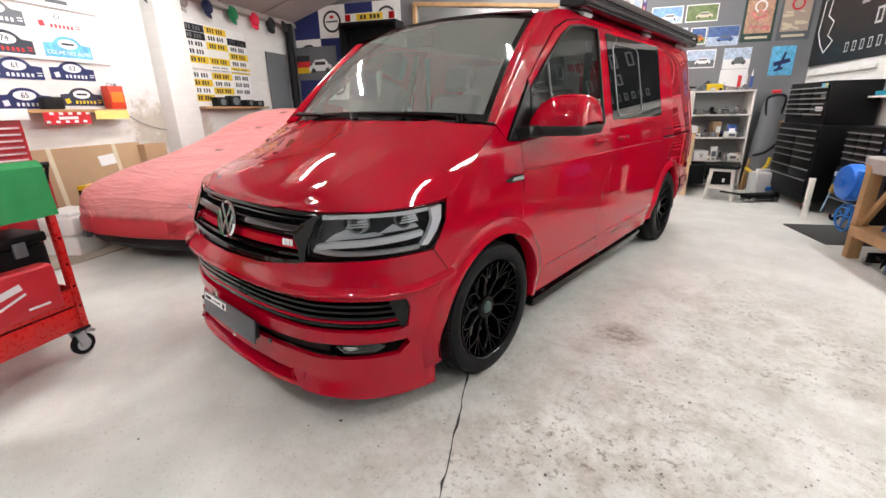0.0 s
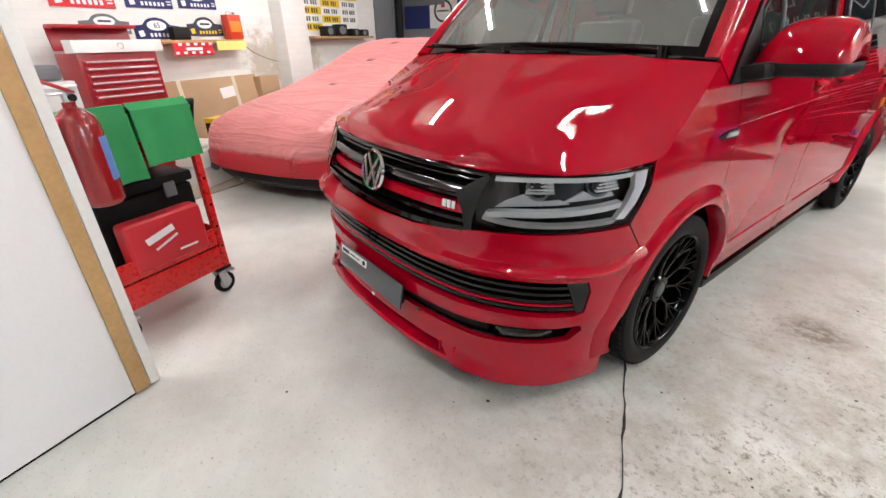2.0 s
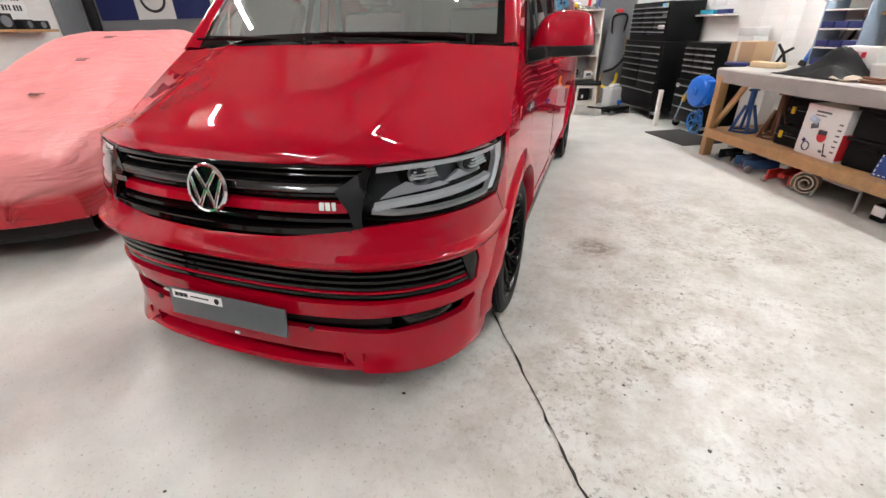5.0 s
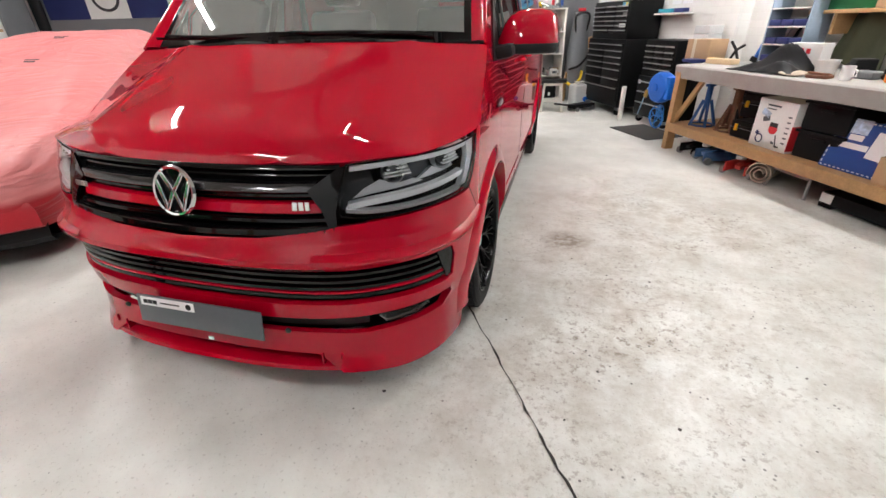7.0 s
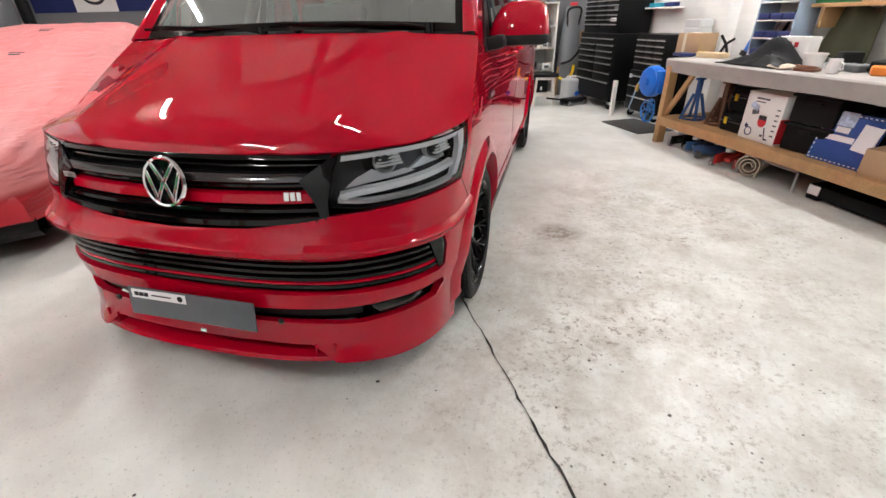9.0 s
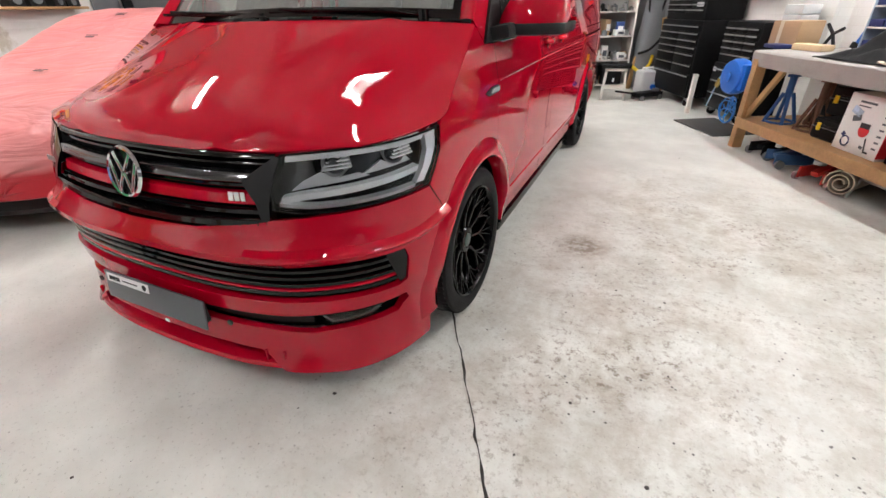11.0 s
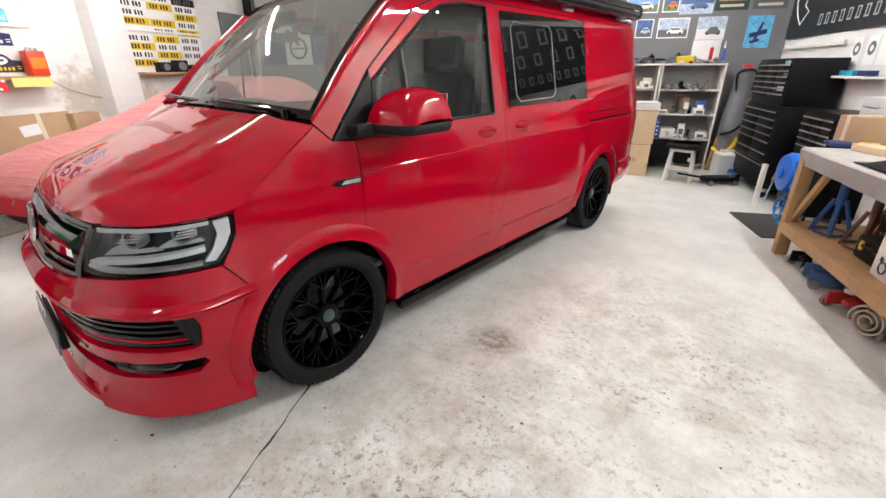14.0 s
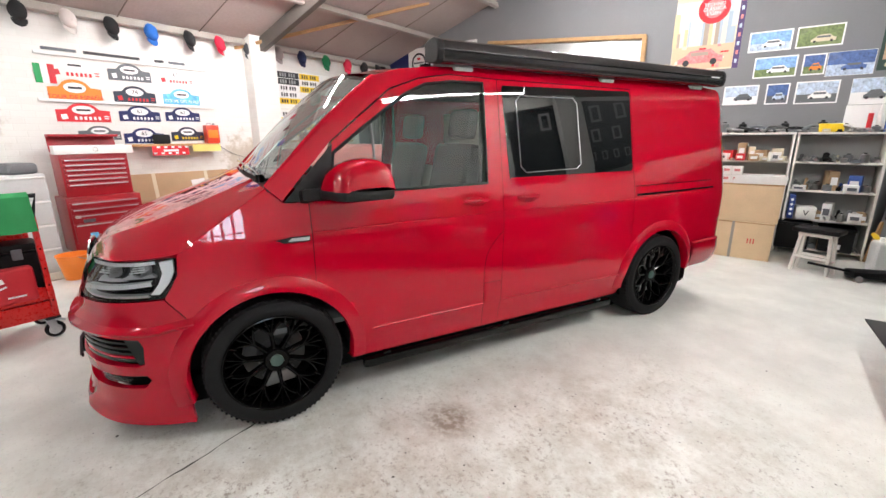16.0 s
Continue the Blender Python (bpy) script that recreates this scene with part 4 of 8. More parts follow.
        for k in range(4):
            part("louvre", thicken(on([[(s0 + e * r * (1.2 - 0.12 * k), z0 - 0.002 + 0.0095 * k + 0.004 * e, o - 0.003 * k) for o in (-0.05, -0.010)] for e in np.linspace(-1, 1, 7)]), 0.0045), LAMP_CHROME, p)

# number plate, tilted on the lip
pl = part("number_plate", box(0.56, 0.115, 0.008, 0.004), PLATE_GREY, van, "dark grey show plate with white badge strip", m=pose(0.004, -0.928, 0.383, 90 - 9, 0, 0))
part("plate_badge", box(0.25, 0.036, 0.002, 0.0008, (-0.135, 0.034, 0.0085)), WHITE_CLEAN, pl)
z = bmesh.new()
for i, w in enumerate((0.019, 0.019, 0.019)):
    box(w, 0.016, 0.001, 0, (-0.235 + i * 0.022, 0.034, 0.0107), bm=z)
box(0.09, 0.005, 0.001, 0, (-0.12, 0.034, 0.0107), bm=z)
rod(0.012, 0.001, (-0.035, 0.034, 0.0107), bm=z)
part("plate_print", z, MATT_BLACK, pl)
part("plate_mount", box(0.48, 0.03, 0.08, 0.006, (0.018, -0.915, 0.335)), MATT_BLACK, van)
for sgn in (1, -1):
    ridge = spline([(sx(0.50), 0.640), (sx(0.72), 0.640), (sx(0.86), 0.634), (sy(-0.50), 0.632), (sy(-0.42), 0.645), (sy(-0.34), 0.655)], 8)
    part("bumper_ridge", grid([[skin(sgn * s, z + d, o * min(1, 0.25 + i / 14)) for d, o in ((0.030, 0.0), (0.014, 0.016), (0.004, 0.021), (-0.006, 0.016), (-0.016, 0.0))] for i, (s, z) in enumerate(ridge)]), RED, bumper)
part("lip_mark", box(0.022, 0.004, 0.012, 0.001, (0.02, -0.925, 0.272)), WHITE_CLEAN, van)
part("parking_sensor", rod(0.011, 0.006, (0.37, -0.905, 0.365), (90, 0, 0)), MATT_BLACK, van)
part("parking_sensor", rod(0.011, 0.006, (-0.37, -0.905, 0.365), (90, 0, 0)), MATT_BLACK, van)

# tail end
rows = [[skin(s, z) for s in np.linspace(sy(3.9), PLAN_S[-1], 14)] + [Vector((-skin(s, z).x, skin(s, z).y, z)) for s in np.linspace(PLAN_S[-1], sy(3.9), 14)] for z in np.linspace(0.35, 1.80, 20)]
part("tailgate", grid(rows), RED, van)
rb = grid([[skin(sg * s, z, o) for sg, s in [(1, s) for s in np.linspace(sy(3.42), PLAN_S[-1], 22)] + [(-1, s) for s in np.linspace(PLAN_S[-1], sy(3.42), 22)]] for z, o in ((0.60, 0.0), (0.585, 0.018), (0.5, 0.025), (0.42, 0.02), (0.36, 0.0), (0.34, -0.05))])
part("rear_bumper", rb, RED, van)

# wheels
def wheel_parts(parent):
    R = 0.347
    tyre = lathe([(0.262, -0.118), (0.275, -0.128), (0.31, -0.132), (0.333, -0.122), (0.343, -0.105), (R, -0.07), (R, 0.07), (0.343, 0.105), (0.333, 0.122), (0.31, 0.132), (0.275, 0.128), (0.262, 0.118)], 72)
    t = part("tyre", tyre, RUBBER, parent, "low profile black tyre")
    tread = bmesh.new()
    for i in range(72):
        a = 2 * math.pi * i / 72
        for h, w, sk in ((0.088, 0.05, 12), (-0.088, 0.05, -12), (0.03, 0.035, 20), (-0.03, 0.035, -20)):
            box(0.012, w, 0.006, 0, bm=tread, turn=(0, 0, 0))
            vs = list(tread.verts)[-8:]
            mm = pose(0, 0, 0, 0, 0, math.degrees(a)) @ pose(R - 0.0025 - (0.004 if abs(h) > 0.06 else 0), 0, h, 0, 0, 0) @ pose(0, 0, 0, 0, 90, 0) @ pose(0, 0, 0, 0, 0, 90 + sk)
            for v in vs:
                v.co = mm @ v.co
    tagged(part("tread", tread, RUBBER, t, smooth=0), kind="stuff")
    barrel = lathe([(0.262, 0.118), (0.262, 0.126), (0.256, 0.128), (0.25, 0.122), (0.244, 0.10), (0.236, 0.06), (0.225, -0.06), (0.24, -0.12), (0.262, -0.12)], 60)
    rim = part("rim", barrel, RIM_BLACK, parent, "gloss black multi spoke alloy rim")
    part("brake_disc", lathe([(0.002, 0.0), (0.16, 0.0), (0.16, 0.02), (0.09, 0.02), (0.085, 0.04), (0.002, 0.04)], 40, m=pose(0, 0, -0.03)), surface("brake disc", (0.06, 0.06, 0.06), 0.4, 0.6, 0.1), parent)
    cal = box(0.07, 0.16, 0.05, 0.012, (0.13, 0, -0.02))
    part("brake_caliper", cal, surface("caliper", (0.22, 0.22, 0.22), 0.4, 0.6, 0.1), parent)
    # Near-black disc: painted shade behind the spokes.
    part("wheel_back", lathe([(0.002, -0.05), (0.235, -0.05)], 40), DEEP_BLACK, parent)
    hub = lathe([(0.066, 0.03), (0.066, 0.074), (0.058, 0.084), (0.038, 0.086), (0.036, 0.080), (0.002, 0.080)], 36)
    part("hub", hub, RIM_BLACK, rim)
    cap = part("centre_cap", rod(0.033, 0.010, (0, 0, 0.078), n=28, bevel=0.003), surface("cap", (0.05, 0.09, 0.08), 0.3, 0.3, 0.05), rim, "dark centre cap")
    for i in range(5):
        part("wheel_nut", rod(0.009, 0.02, (0.052 * math.cos(radians(72 * i + 20)), 0.052 * math.sin(radians(72 * i + 20)), 0.064), n=6), RIM_BLACK, rim)
    for k in range(10):
        part("spoke", spoke(), RIM_BLACK, rim, m=pose(0, 0, 0, 0, 0, 36 * k))


def spoke():
    """One Y-shaped spoke whose two forks reach towards the neighbours, as on a mesh wheel."""
    b = bmesh.new()
    def beam(pts, w0, w1, top=0.012):
        pts = [Vector(p) for p in pts]
        rows = []
        for i, p in enumerate(pts):
            d = (pts[min(i + 1, len(pts) - 1)] - pts[max(i - 1, 0)]).normalized()
            s = Vector((-d.y, d.x, 0)).normalized()
            w = w0 + (w1 - w0) * i / (len(pts) - 1)
            rows.append([p + s * w - Vector((0, 0, 0.03)), p + s * w * 0.9, p + s * w * 0.45 + Vector((0, 0, top * 0.5)), p - s * w * 0.45 + Vector((0, 0, top * 0.5)), p - s * w * 0.9, p - s * w - Vector((0, 0, 0.03))])
        into(b, grid(rows))
    beam([(0.055, 0, 0.068), (0.10, 0, 0.072), (0.15, 0, 0.08)], 0.013, 0.010)
    for s in (1, -1):
        beam([(0.148, 0, 0.08), (0.19, s * 0.028, 0.09), (0.215, s * 0.058, 0.098)], 0.008, 0.007)
        beam([(0.150, 0, 0.08), (0.20, s * 0.010, 0.094), (0.252, s * 0.022, 0.112)], 0.006, 0.006)
    beam([(0.205, 0.064, 0.096), (0.23, 0.0725, 0.104), (0.243, 0.077, 0.110)], 0.008, 0.007)
    return b


proto = None
for sgn in (1, -1):
    for y in (0.0, 3.0):
        w = new("wheel")
        w.parent = van
        w.matrix_basis = pose(sgn * 0.815, y, 0.347, 0, 90 * sgn, 0) @ pose(0, 0, 0, 0, 0, 11 if y else 5)
        tagged(w, "black mesh alloy wheel with low profile tyre")
        if proto is None:
            wheel_parts(w)
            proto = w
        else:
            twin = {proto: w}
            for o in proto.children_recursive:
                c = o.copy()
                scene.collection.objects.link(c)
                c.parent = twin[o.parent]
                twin[o] = c

# roof awning in its cassette
sec = [(0.70, 1.905), (0.80, 1.885), (0.848, 1.888), (0.862, 1.90), (0.868, 1.925), (0.872, 1.942), (0.866, 1.947), (0.872, 1.952), (0.868, 1.972), (0.852, 2.0), (0.80, 2.018), (0.72, 2.01), (0.70, 1.99)]
bm = grid([[(x, y, z) for x, z in sec] for y in (1.02, 3.66)], closed=True)
aw = part("awning", bm, surface("satin black aluminium", (0.010, 0.010, 0.011), 0.25, 0.0, 0.02, 2, coat=0.3), van, "black wind-out awning cassette", smooth=40)
for y0, y1 in ((0.985, 1.03), (3.65, 3.695)):
    b = grid([[(0.7 + (x - 0.78) * k + 0.08, y, 1.95 + (z - 1.95) * k) for x, z in sec] for y, k in ((y0, 0.92), (y0 + 0.008, 1.04), (y1 - 0.008, 1.04), (y1, 0.92))], closed=True)
    for y in (y0, y1):
        bmesh.ops.holes_fill(b, edges=[e for e in b.edges if e.is_boundary])
    part("end_cap", b, MATT_BLACK, aw)
part("awning_mark", box(0.004, 0.11, 0.018, 0.001, (0.868, 3.55, 1.943)), WHITE_CLEAN, aw)
rail = box(0.05, 2.6, 0.03, 0.006, (0.69, 2.34, 1.888))
for y in (1.2, 2.4, 3.45):
    box(0.09, 0.12, 0.022, 0.004, (0.745, y, 1.868), (0, 14, 0), rail)
part("awning_bracket", rail, surface("white bracket", (0.6, 0.6, 0.6), 0.4), aw)

# cab
dash = grid([[(x, y, z - 0.02 * abs(x)) for x in np.linspace(-0.80, 0.80, 17)] for y, z in ((0.06, 1.235), (0.18, 1.25), (0.34, 1.245), (0.45, 1.215), (0.50, 1.15), (0.48, 0.95), (0.42, 0.7))])
part("dashboard", dash, GREY_TRIM, van, "dark grey moulded dashboard")
part("binnacle", box(0.34, 0.2, 0.06, 0.025, (-0.40, 0.40, 1.225)), GREY_TRIM, van)
sw = new("steering_wheel")
sw.parent = van
sw.matrix_basis = pose(-0.40, 0.60, 1.18, 62 - 90, 0, 0)
tagged(sw, "black steering wheel")
part("wheel_rim", lathe([(0.18 + 0.015 * math.cos(a), 0.015 * math.sin(a)) for a in np.linspace(0, 2 * math.pi, 11)], 36), MATT_BLACK, sw)
part("wheel_hub", rod(0.06, 0.03, n=24, bevel=0.008), MATT_BLACK, sw)
for a in (0, 180, 270):
    part("wheel_arm", box(0.13, 0.03, 0.012, 0.004, (0.115 * math.cos(radians(a)), 0.115 * math.sin(radians(a)), 0.008), (0, 0, a)), MATT_BLACK, sw)
for x in (-0.42, 0.42):
    s = new("seat")
    s.parent = van
    s.matrix_basis = pose(x, 0.95, 0.55)
    tagged(s, "grey cloth cab seat with headrest")
    part("seat_base", box(0.50, 0.52, 0.30, 0.06, (0, 0, 0), seg=3), SEAT_GREY, s)
    part("backrest", box(0.50, 0.14, 0.66, 0.06, (0, 0.30, 0.24), (-12, 0, 0), seg=3), SEAT_GREY, s)
    part("headrest", box(0.27, 0.10, 0.20, 0.045, (0, 0.45, 0.92), (-8, 0, 0), seg=3), SEAT_GREY, s)
part("van_floor", box(1.7, 3.8, 0.03, 0.0, (0, 1.9, 0.47)), GREY_TRIM, van)
part("bulkhead", box(1.62, 0.03, 0.75, 0.01, (0, 1.50, 0.5)), BEIGE_TRIM, van)
part("rear_cabinet", box(0.5, 1.6, 1.2, 0.02, (-0.52, 2.7, 0.5)), BEIGE_TRIM, van)
part("headlining", grid([[(x, y, 1.845 - 0.05 * abs(x) ** 2) for x in np.linspace(-0.70, 0.70, 9)] for y in np.linspace(0.66, 3.8, 10)]), BEIGE_TRIM, van)
part("rear_view_mirror", box(0.22, 0.03, 0.07, 0.02, (0, 0.50, 1.70)), MATT_BLACK, van)
for x in (-0.74, 0.74):
    part("seat_belt", box(0.05, 0.006, 1.0, 0, (x, 1.36, 0.75)), MATT_BLACK, van)


# ---- lamps ----
def strip_light(u, v, z, length=1.5, wide=0.045):
    t = thing("strip_light", room(u, v, z), "white fluorescent batten lamp hanging under the roof", "lamp", "strip lights")
    part("housing", box(0.10, length + 0.06, 0.05, 0.008, (0, 0, 0.02)), WHITE, t)
    b = bmesh.new()
    bmesh.ops.create_cube(b, size=1, matrix=Matrix.Diagonal((wide, length, 0.034, 1)))
    part("tube", b, TUBE, t, "glowing white tube", smooth=0)
    for y in (-length * 0.4, length * 0.4):
        part("chain", rod(0.004, 0.35, (0, y, 0.06), n=6), STEEL, t)


# Those at v < -2 or v > 4 are unseen, added for even light.
for u, v, z in ((-2.45, 1.9, 3.35), (-2.45, -2.6, 3.35), (0.25, 0.35, 3.75), (0.25, -3.2, 3.75), (0.5, 4.6, 3.75), (3.98, 1.05, 3.0), (3.3, -3.0, 3.1), (2.4, 4.3, 3.6)):
    strip_light(u, v, z, 1.8 if u > 3.9 else 0.9 if (u, v) == (0.25, 0.35) else 0.8 if v < -2.9 else 1.75 if v < -2.5 else 1.4, 0.03 if (u, v) == (0.25, 0.35) else 0.045)


def text_mesh(words, size, depth=0.0008):
    c = bpy.data.curves.new("words", "FONT")
    c.body, c.size, c.align_x, c.align_y, c.extrude = words, size, "CENTER", "CENTER", depth
    o = bpy.data.objects.new("words", c)
    me = bpy.data.meshes.new_from_object(o)
    b = bmesh.new()
    b.from_mesh(me)
    bpy.data.objects.remove(o), bpy.data.curves.remove(c), bpy.data.meshes.remove(me)
    return b


def creased(name, colour, cling):
    """Thin cloth drawn into long sharp folds, red where it clings to the nose."""
    m, n, l, b = principled(name)
    co, mp, no, soft = n.new("ShaderNodeTexCoord"), n.new("ShaderNodeMapping"), n.new("ShaderNodeTexNoise"), n.new("ShaderNodeTexNoise")
    mp.inputs["Scale"].default_value, mp.inputs["Rotation"].default_value = (0.9, 1.2, 5.0), (0.45, 0.3, 0)
    no.inputs["Scale"].default_value, no.inputs["Detail"].default_value, no.inputs["Distortion"].default_value = 1.3, 3, 1.6
    soft.inputs["Scale"].default_value, soft.inputs["Detail"].default_value = 2.2, 4
    l.new(co.outputs["Object"], mp.inputs[0]), l.new(mp.outputs[0], no.inputs["Vector"]), l.new(co.outputs["Object"], soft.inputs["Vector"])
    off, ridge, bp, mul, mr = n.new("ShaderNodeMath"), n.new("ShaderNodeMath"), n.new("ShaderNodeBump"), n.new("ShaderNodeVectorMath"), n.new("ShaderNodeMapRange")
    off.operation, off.inputs[1].default_value, ridge.operation = "SUBTRACT", 0.5, "ABSOLUTE"
    l.new(no.outputs[0], off.inputs[0]), l.new(off.outputs[0], ridge.inputs[0]), l.new(ridge.outputs[0], bp.inputs["Height"])
    bp.inputs["Strength"].default_value, bp.inputs["Distance"].default_value = 0.55, 0.10
    l.new(bp.outputs[0], b.inputs["Normal"])
    mr.inputs["From Min"].default_value, mr.inputs["From Max"].default_value, mr.inputs["To Min"].default_value, mr.inputs["To Max"].default_value = 0.3, 0.7, 0.9, 1.08
    l.new(soft.outputs[0], mr.inputs["Value"]), l.new(mr.outputs[0], mul.inputs[0])
    mul.operation, mul.inputs[1].default_value = "MULTIPLY", colour
    sep, fz, fy, both, mix = n.new("ShaderNodeSeparateXYZ"), n.new("ShaderNodeMapRange"), n.new("ShaderNodeMapRange"), n.new("ShaderNodeMath"), n.new("ShaderNodeMix")
    l.new(co.outputs["Object"], sep.inputs[0]), l.new(sep.outputs[2], fz.inputs["Value"]), l.new(sep.outputs[1], fy.inputs["Value"])
    fz.inputs["From Min"].default_value, fz.inputs["From Max"].default_value, fz.inputs["To Min"].default_value, fz.inputs["To Max"].default_value = 0.44, 0.485, 1, 0
    fy.inputs["From Min"].default_value, fy.inputs["From Max"].default_value, fy.inputs["To Min"].default_value, fy.inputs["To Max"].default_value = 0.9, 1.5, 1, 0
    both.operation, mix.data_type = "MULTIPLY", "RGBA"
    mix.inputs["B"].default_value = (*cling, 1)
    l.new(fz.outputs[0], both.inputs[0]), l.new(fy.outputs[0], both.inputs[1]), l.new(both.outputs[0], mix.inputs["Factor"])
    l.new(mul.outputs[0], mix.inputs["A"]), l.new(mix.outputs["Result"], b.inputs["Base Color"])
    b.inputs["Roughness"].default_value = 0.42
    return m


CHALK = flat("black print", (0.02, 0.02, 0.025))
INK_BLUE = flat("navy print", (0.015, 0.025, 0.12))
YELLOW = flat("yellow plate", (0.75, 0.52, 0.02), 0.3)
ORANGE = flat("orange", (0.8, 0.22, 0.02), 0.4)
SKY_PRINT = printed("sky print", (0.22, 0.42, 0.75))
CYAN = printed("pale blue print", (0.13, 0.48, 0.75))
GRASS_PRINT = printed("field print", (0.16, 0.22, 0.08))
GREY_PRINT = flat("grey print", (0.12, 0.13, 0.14), 0.35)
RED_PRINT = flat("red print", (0.60, 0.02, 0.03), 0.35)
TAN_PRINT = printed("tan print", (0.50, 0.30, 0.20))
GREEN_PRINT = flat("green print", (0.01, 0.28, 0.08), 0.4)
PINK_PRINT = printed("pink print", (0.62, 0.20, 0.20))
SAND = flat("sand print", (0.62, 0.55, 0.40), 0.4)
COVER = creased("thin pink car cover", (0.66, 0.23, 0.23), (0.40, 0.012, 0.022))
COVER_LOW = surface("red bodywork under cover", (0.40, 0.012, 0.022), 0.4, 0, 0.08, 3)
CLEAR_PLASTIC = surface("frosted plastic", (0.55, 0.56, 0.56), 0.3, 0, 0.06, 6)
BLACK_STEEL = surface("black powder coat", (0.006, 0.006, 0.0065), 0.38, 0, 0.12, 6, spec=0.15)
BIN_BLACK = surface("black crate plastic", (0.007, 0.007, 0.0075), 0.5, 0, 0.12, 6, 0.15, 90, spec=0.14)
GREY_PLASTIC = surface("grey plastic", (0.14, 0.15, 0.16), 0.5, 0, 0.1, 5)
FELT = surface("beige mat", (0.42, 0.35, 0.27), 0.95, 0, 0.15, 8, 0.4, 120)
PIPE = surface("galvanised conduit", (0.42, 0.41, 0.40), 0.45, 0.6, 0.1, 8)

# ---- roof timbers and openings ----
slope = math.degrees(math.atan2(RIDGE - EAVE, RIDGE_U - LEFT))
SL = (RIDGE_U - LEFT) / math.cos(radians(slope))


def on_slope(s, v, drop):
    """A place under the slope over the left wall, s metres up it."""
    return room(LEFT + s * math.cos(radians(slope)), v, EAVE - 0.08 + s * math.sin(radians(slope)) - drop) @ pose(0, 0, 0, 0, -slope, 0)


for v in (2.85, -1.6):
    solid("beam", box(SL, 0.10, 0.20, 0.01, (SL / 2, 0, -0.10)), BEAM, on_slope(0, v, 0.12), "dark steel rafter under the roof", "beam", "rafters", "structure")
for s in (0.08, 1.5, 2.9, 4.2):
    solid("beam", box(0.07, BACK - FRONT, 0.09, 0.006, (0, (BACK + FRONT) / 2, -0.05)), surface("grey purlin", (0.36, 0.33, 0.30), 0.7, 0, 0.15, 4), on_slope(s, 0, 0.06), "weathered grey purlin under the roof sheets", "beam", "purlins", "structure")
solid("beam", box(0.07, 3.3, 0.05, 0.005), PINE, room(-3.35, 3.65, 3.24) @ pose(0, 0, 0, 14, 6, -42), "pale timber brace under the roof", "beam", kind="structure")
for v in np.arange(-4.2, 6.0, 1.02):
    solid("trim", box(SL - 0.1, 0.012, 0.008, 0.002, (SL / 2, 0, 0)), surface("sheet joint", (0.17, 0.14, 0.12), 0.8), on_slope(0, float(v), 0.035), "dark joint between roof sheets", "joint", "roof joints", "structure")
solid("conduit", tube([(0, v, 0) for v in np.linspace(-4.8, 5.9, 20)], 0.022, 8), PIPE, room(LEFT + 0.07, 0, 3.0), "grey metal conduit along the wall top", "pipe")
solid("conduit", tube([(0, v, 0.02 * math.sin(v * 2.1)) for v in np.linspace(-4.8, 5.9, 40)], 0.012, 6), PIPE, room(LEFT + 0.06, 0, 2.93), "thin cable clipped along the wall top", "cable")

# the room behind the opening in the gable
slab("ceiling_far", WHITE, -3, 2.4, BACK + 0.15, BACK + 4, 3.7, 3.8, "pale ceiling of the room beyond", "ceiling")
slab("wall_far", WHITE, -3, 2.4, BACK + 1.9, BACK + 2, 0, 3.7, "pale wall of the room beyond")
slab("wall_far_left", WHITE, -3.1, -3, BACK + 0.15, BACK + 4, 0, 3.7, "pale side wall of the room beyond")
slab("wall_far_right", WHITE, 2.4, 2.5, BACK + 0.15, BACK + 4, 0, 3.7, "pale side wall of the room beyond")
far = thing("strip_light", room(-0.2, BACK + 1.1, 3.35, 70), "white fluorescent batten lamp hanging under the roof", "lamp", "strip lights")
bmx = bmesh.new()
bmesh.ops.create_cube(bmx, size=1, matrix=Matrix.Diagonal((0.05, 0.6, 0.04, 1)))
part("tube", bmx, TUBE, far, "glowing white tube", smooth=0)
part("housing", box(0.1, 0.66, 0.05, 0.006, (0, 0, 0.02)), WHITE, far)
fr = thing("window_1", room(0, BACK, 0), "pine framed opening in the gable wall", "window", kind="structure")
for a, b_ in (((-1.76, 3.16), (0.99, 2.93)), ((-1.76, 2.28), (0.99, 2.28)), ((-1.74, 2.28), (-1.74, 3.16)), ((0.97, 2.28), (0.97, 2.93))):
    L = math.hypot(b_[0] - a[0], b_[1] - a[1])
    part("frame_board", box(L, 0.10, 0.06, 0.004, (L / 2, -0.02, -0.03)), PINE, fr, m=pose(a[0], 0, a[1], 0, -math.degrees(math.atan2(b_[1] - a[1], b_[0] - a[0])), 0))
fr = thing("window_2", room(3.05, FRONT, 1.5), "white framed window in the end wall", "window", kind="structure")
for x in np.linspace(-0.85, 0.85, 6):
    part("bar", box(0.05, 0.08, 1.0, 0.004, (float(x), -0.07, 0)), WHITE, fr)
for z in (0.0, 0.33, 0.66, 0.97):
    part("bar", box(1.7, 0.075, 0.04, 0.004, (0, -0.07, z)), WHITE, fr)

fr = thing("window_3", room(RIGHT, -2.5, 1.3), "small white framed window in the block wall", "window", kind="structure")
for y in np.linspace(-0.45, 0.45, 5):
    part("bar", box(0.06, 0.035, 0.65, 0.004, (0.1, float(y), 0)), WHITE, fr)
for z in (-0.005, 0.3, 0.62):
    part("bar", box(0.055, 0.9, 0.035, 0.004, (0.1, 0, z)), WHITE, fr)
solid("backdrop", box(0.02, 1.6, 1.2, 0), glowing("daylight", (0.72, 0.85, 1.0), 16.0), room(RIGHT + 0.6, -2.5, 1.0), "bright pale daylight outside the window", "backdrop", kind="structure", smooth=0)

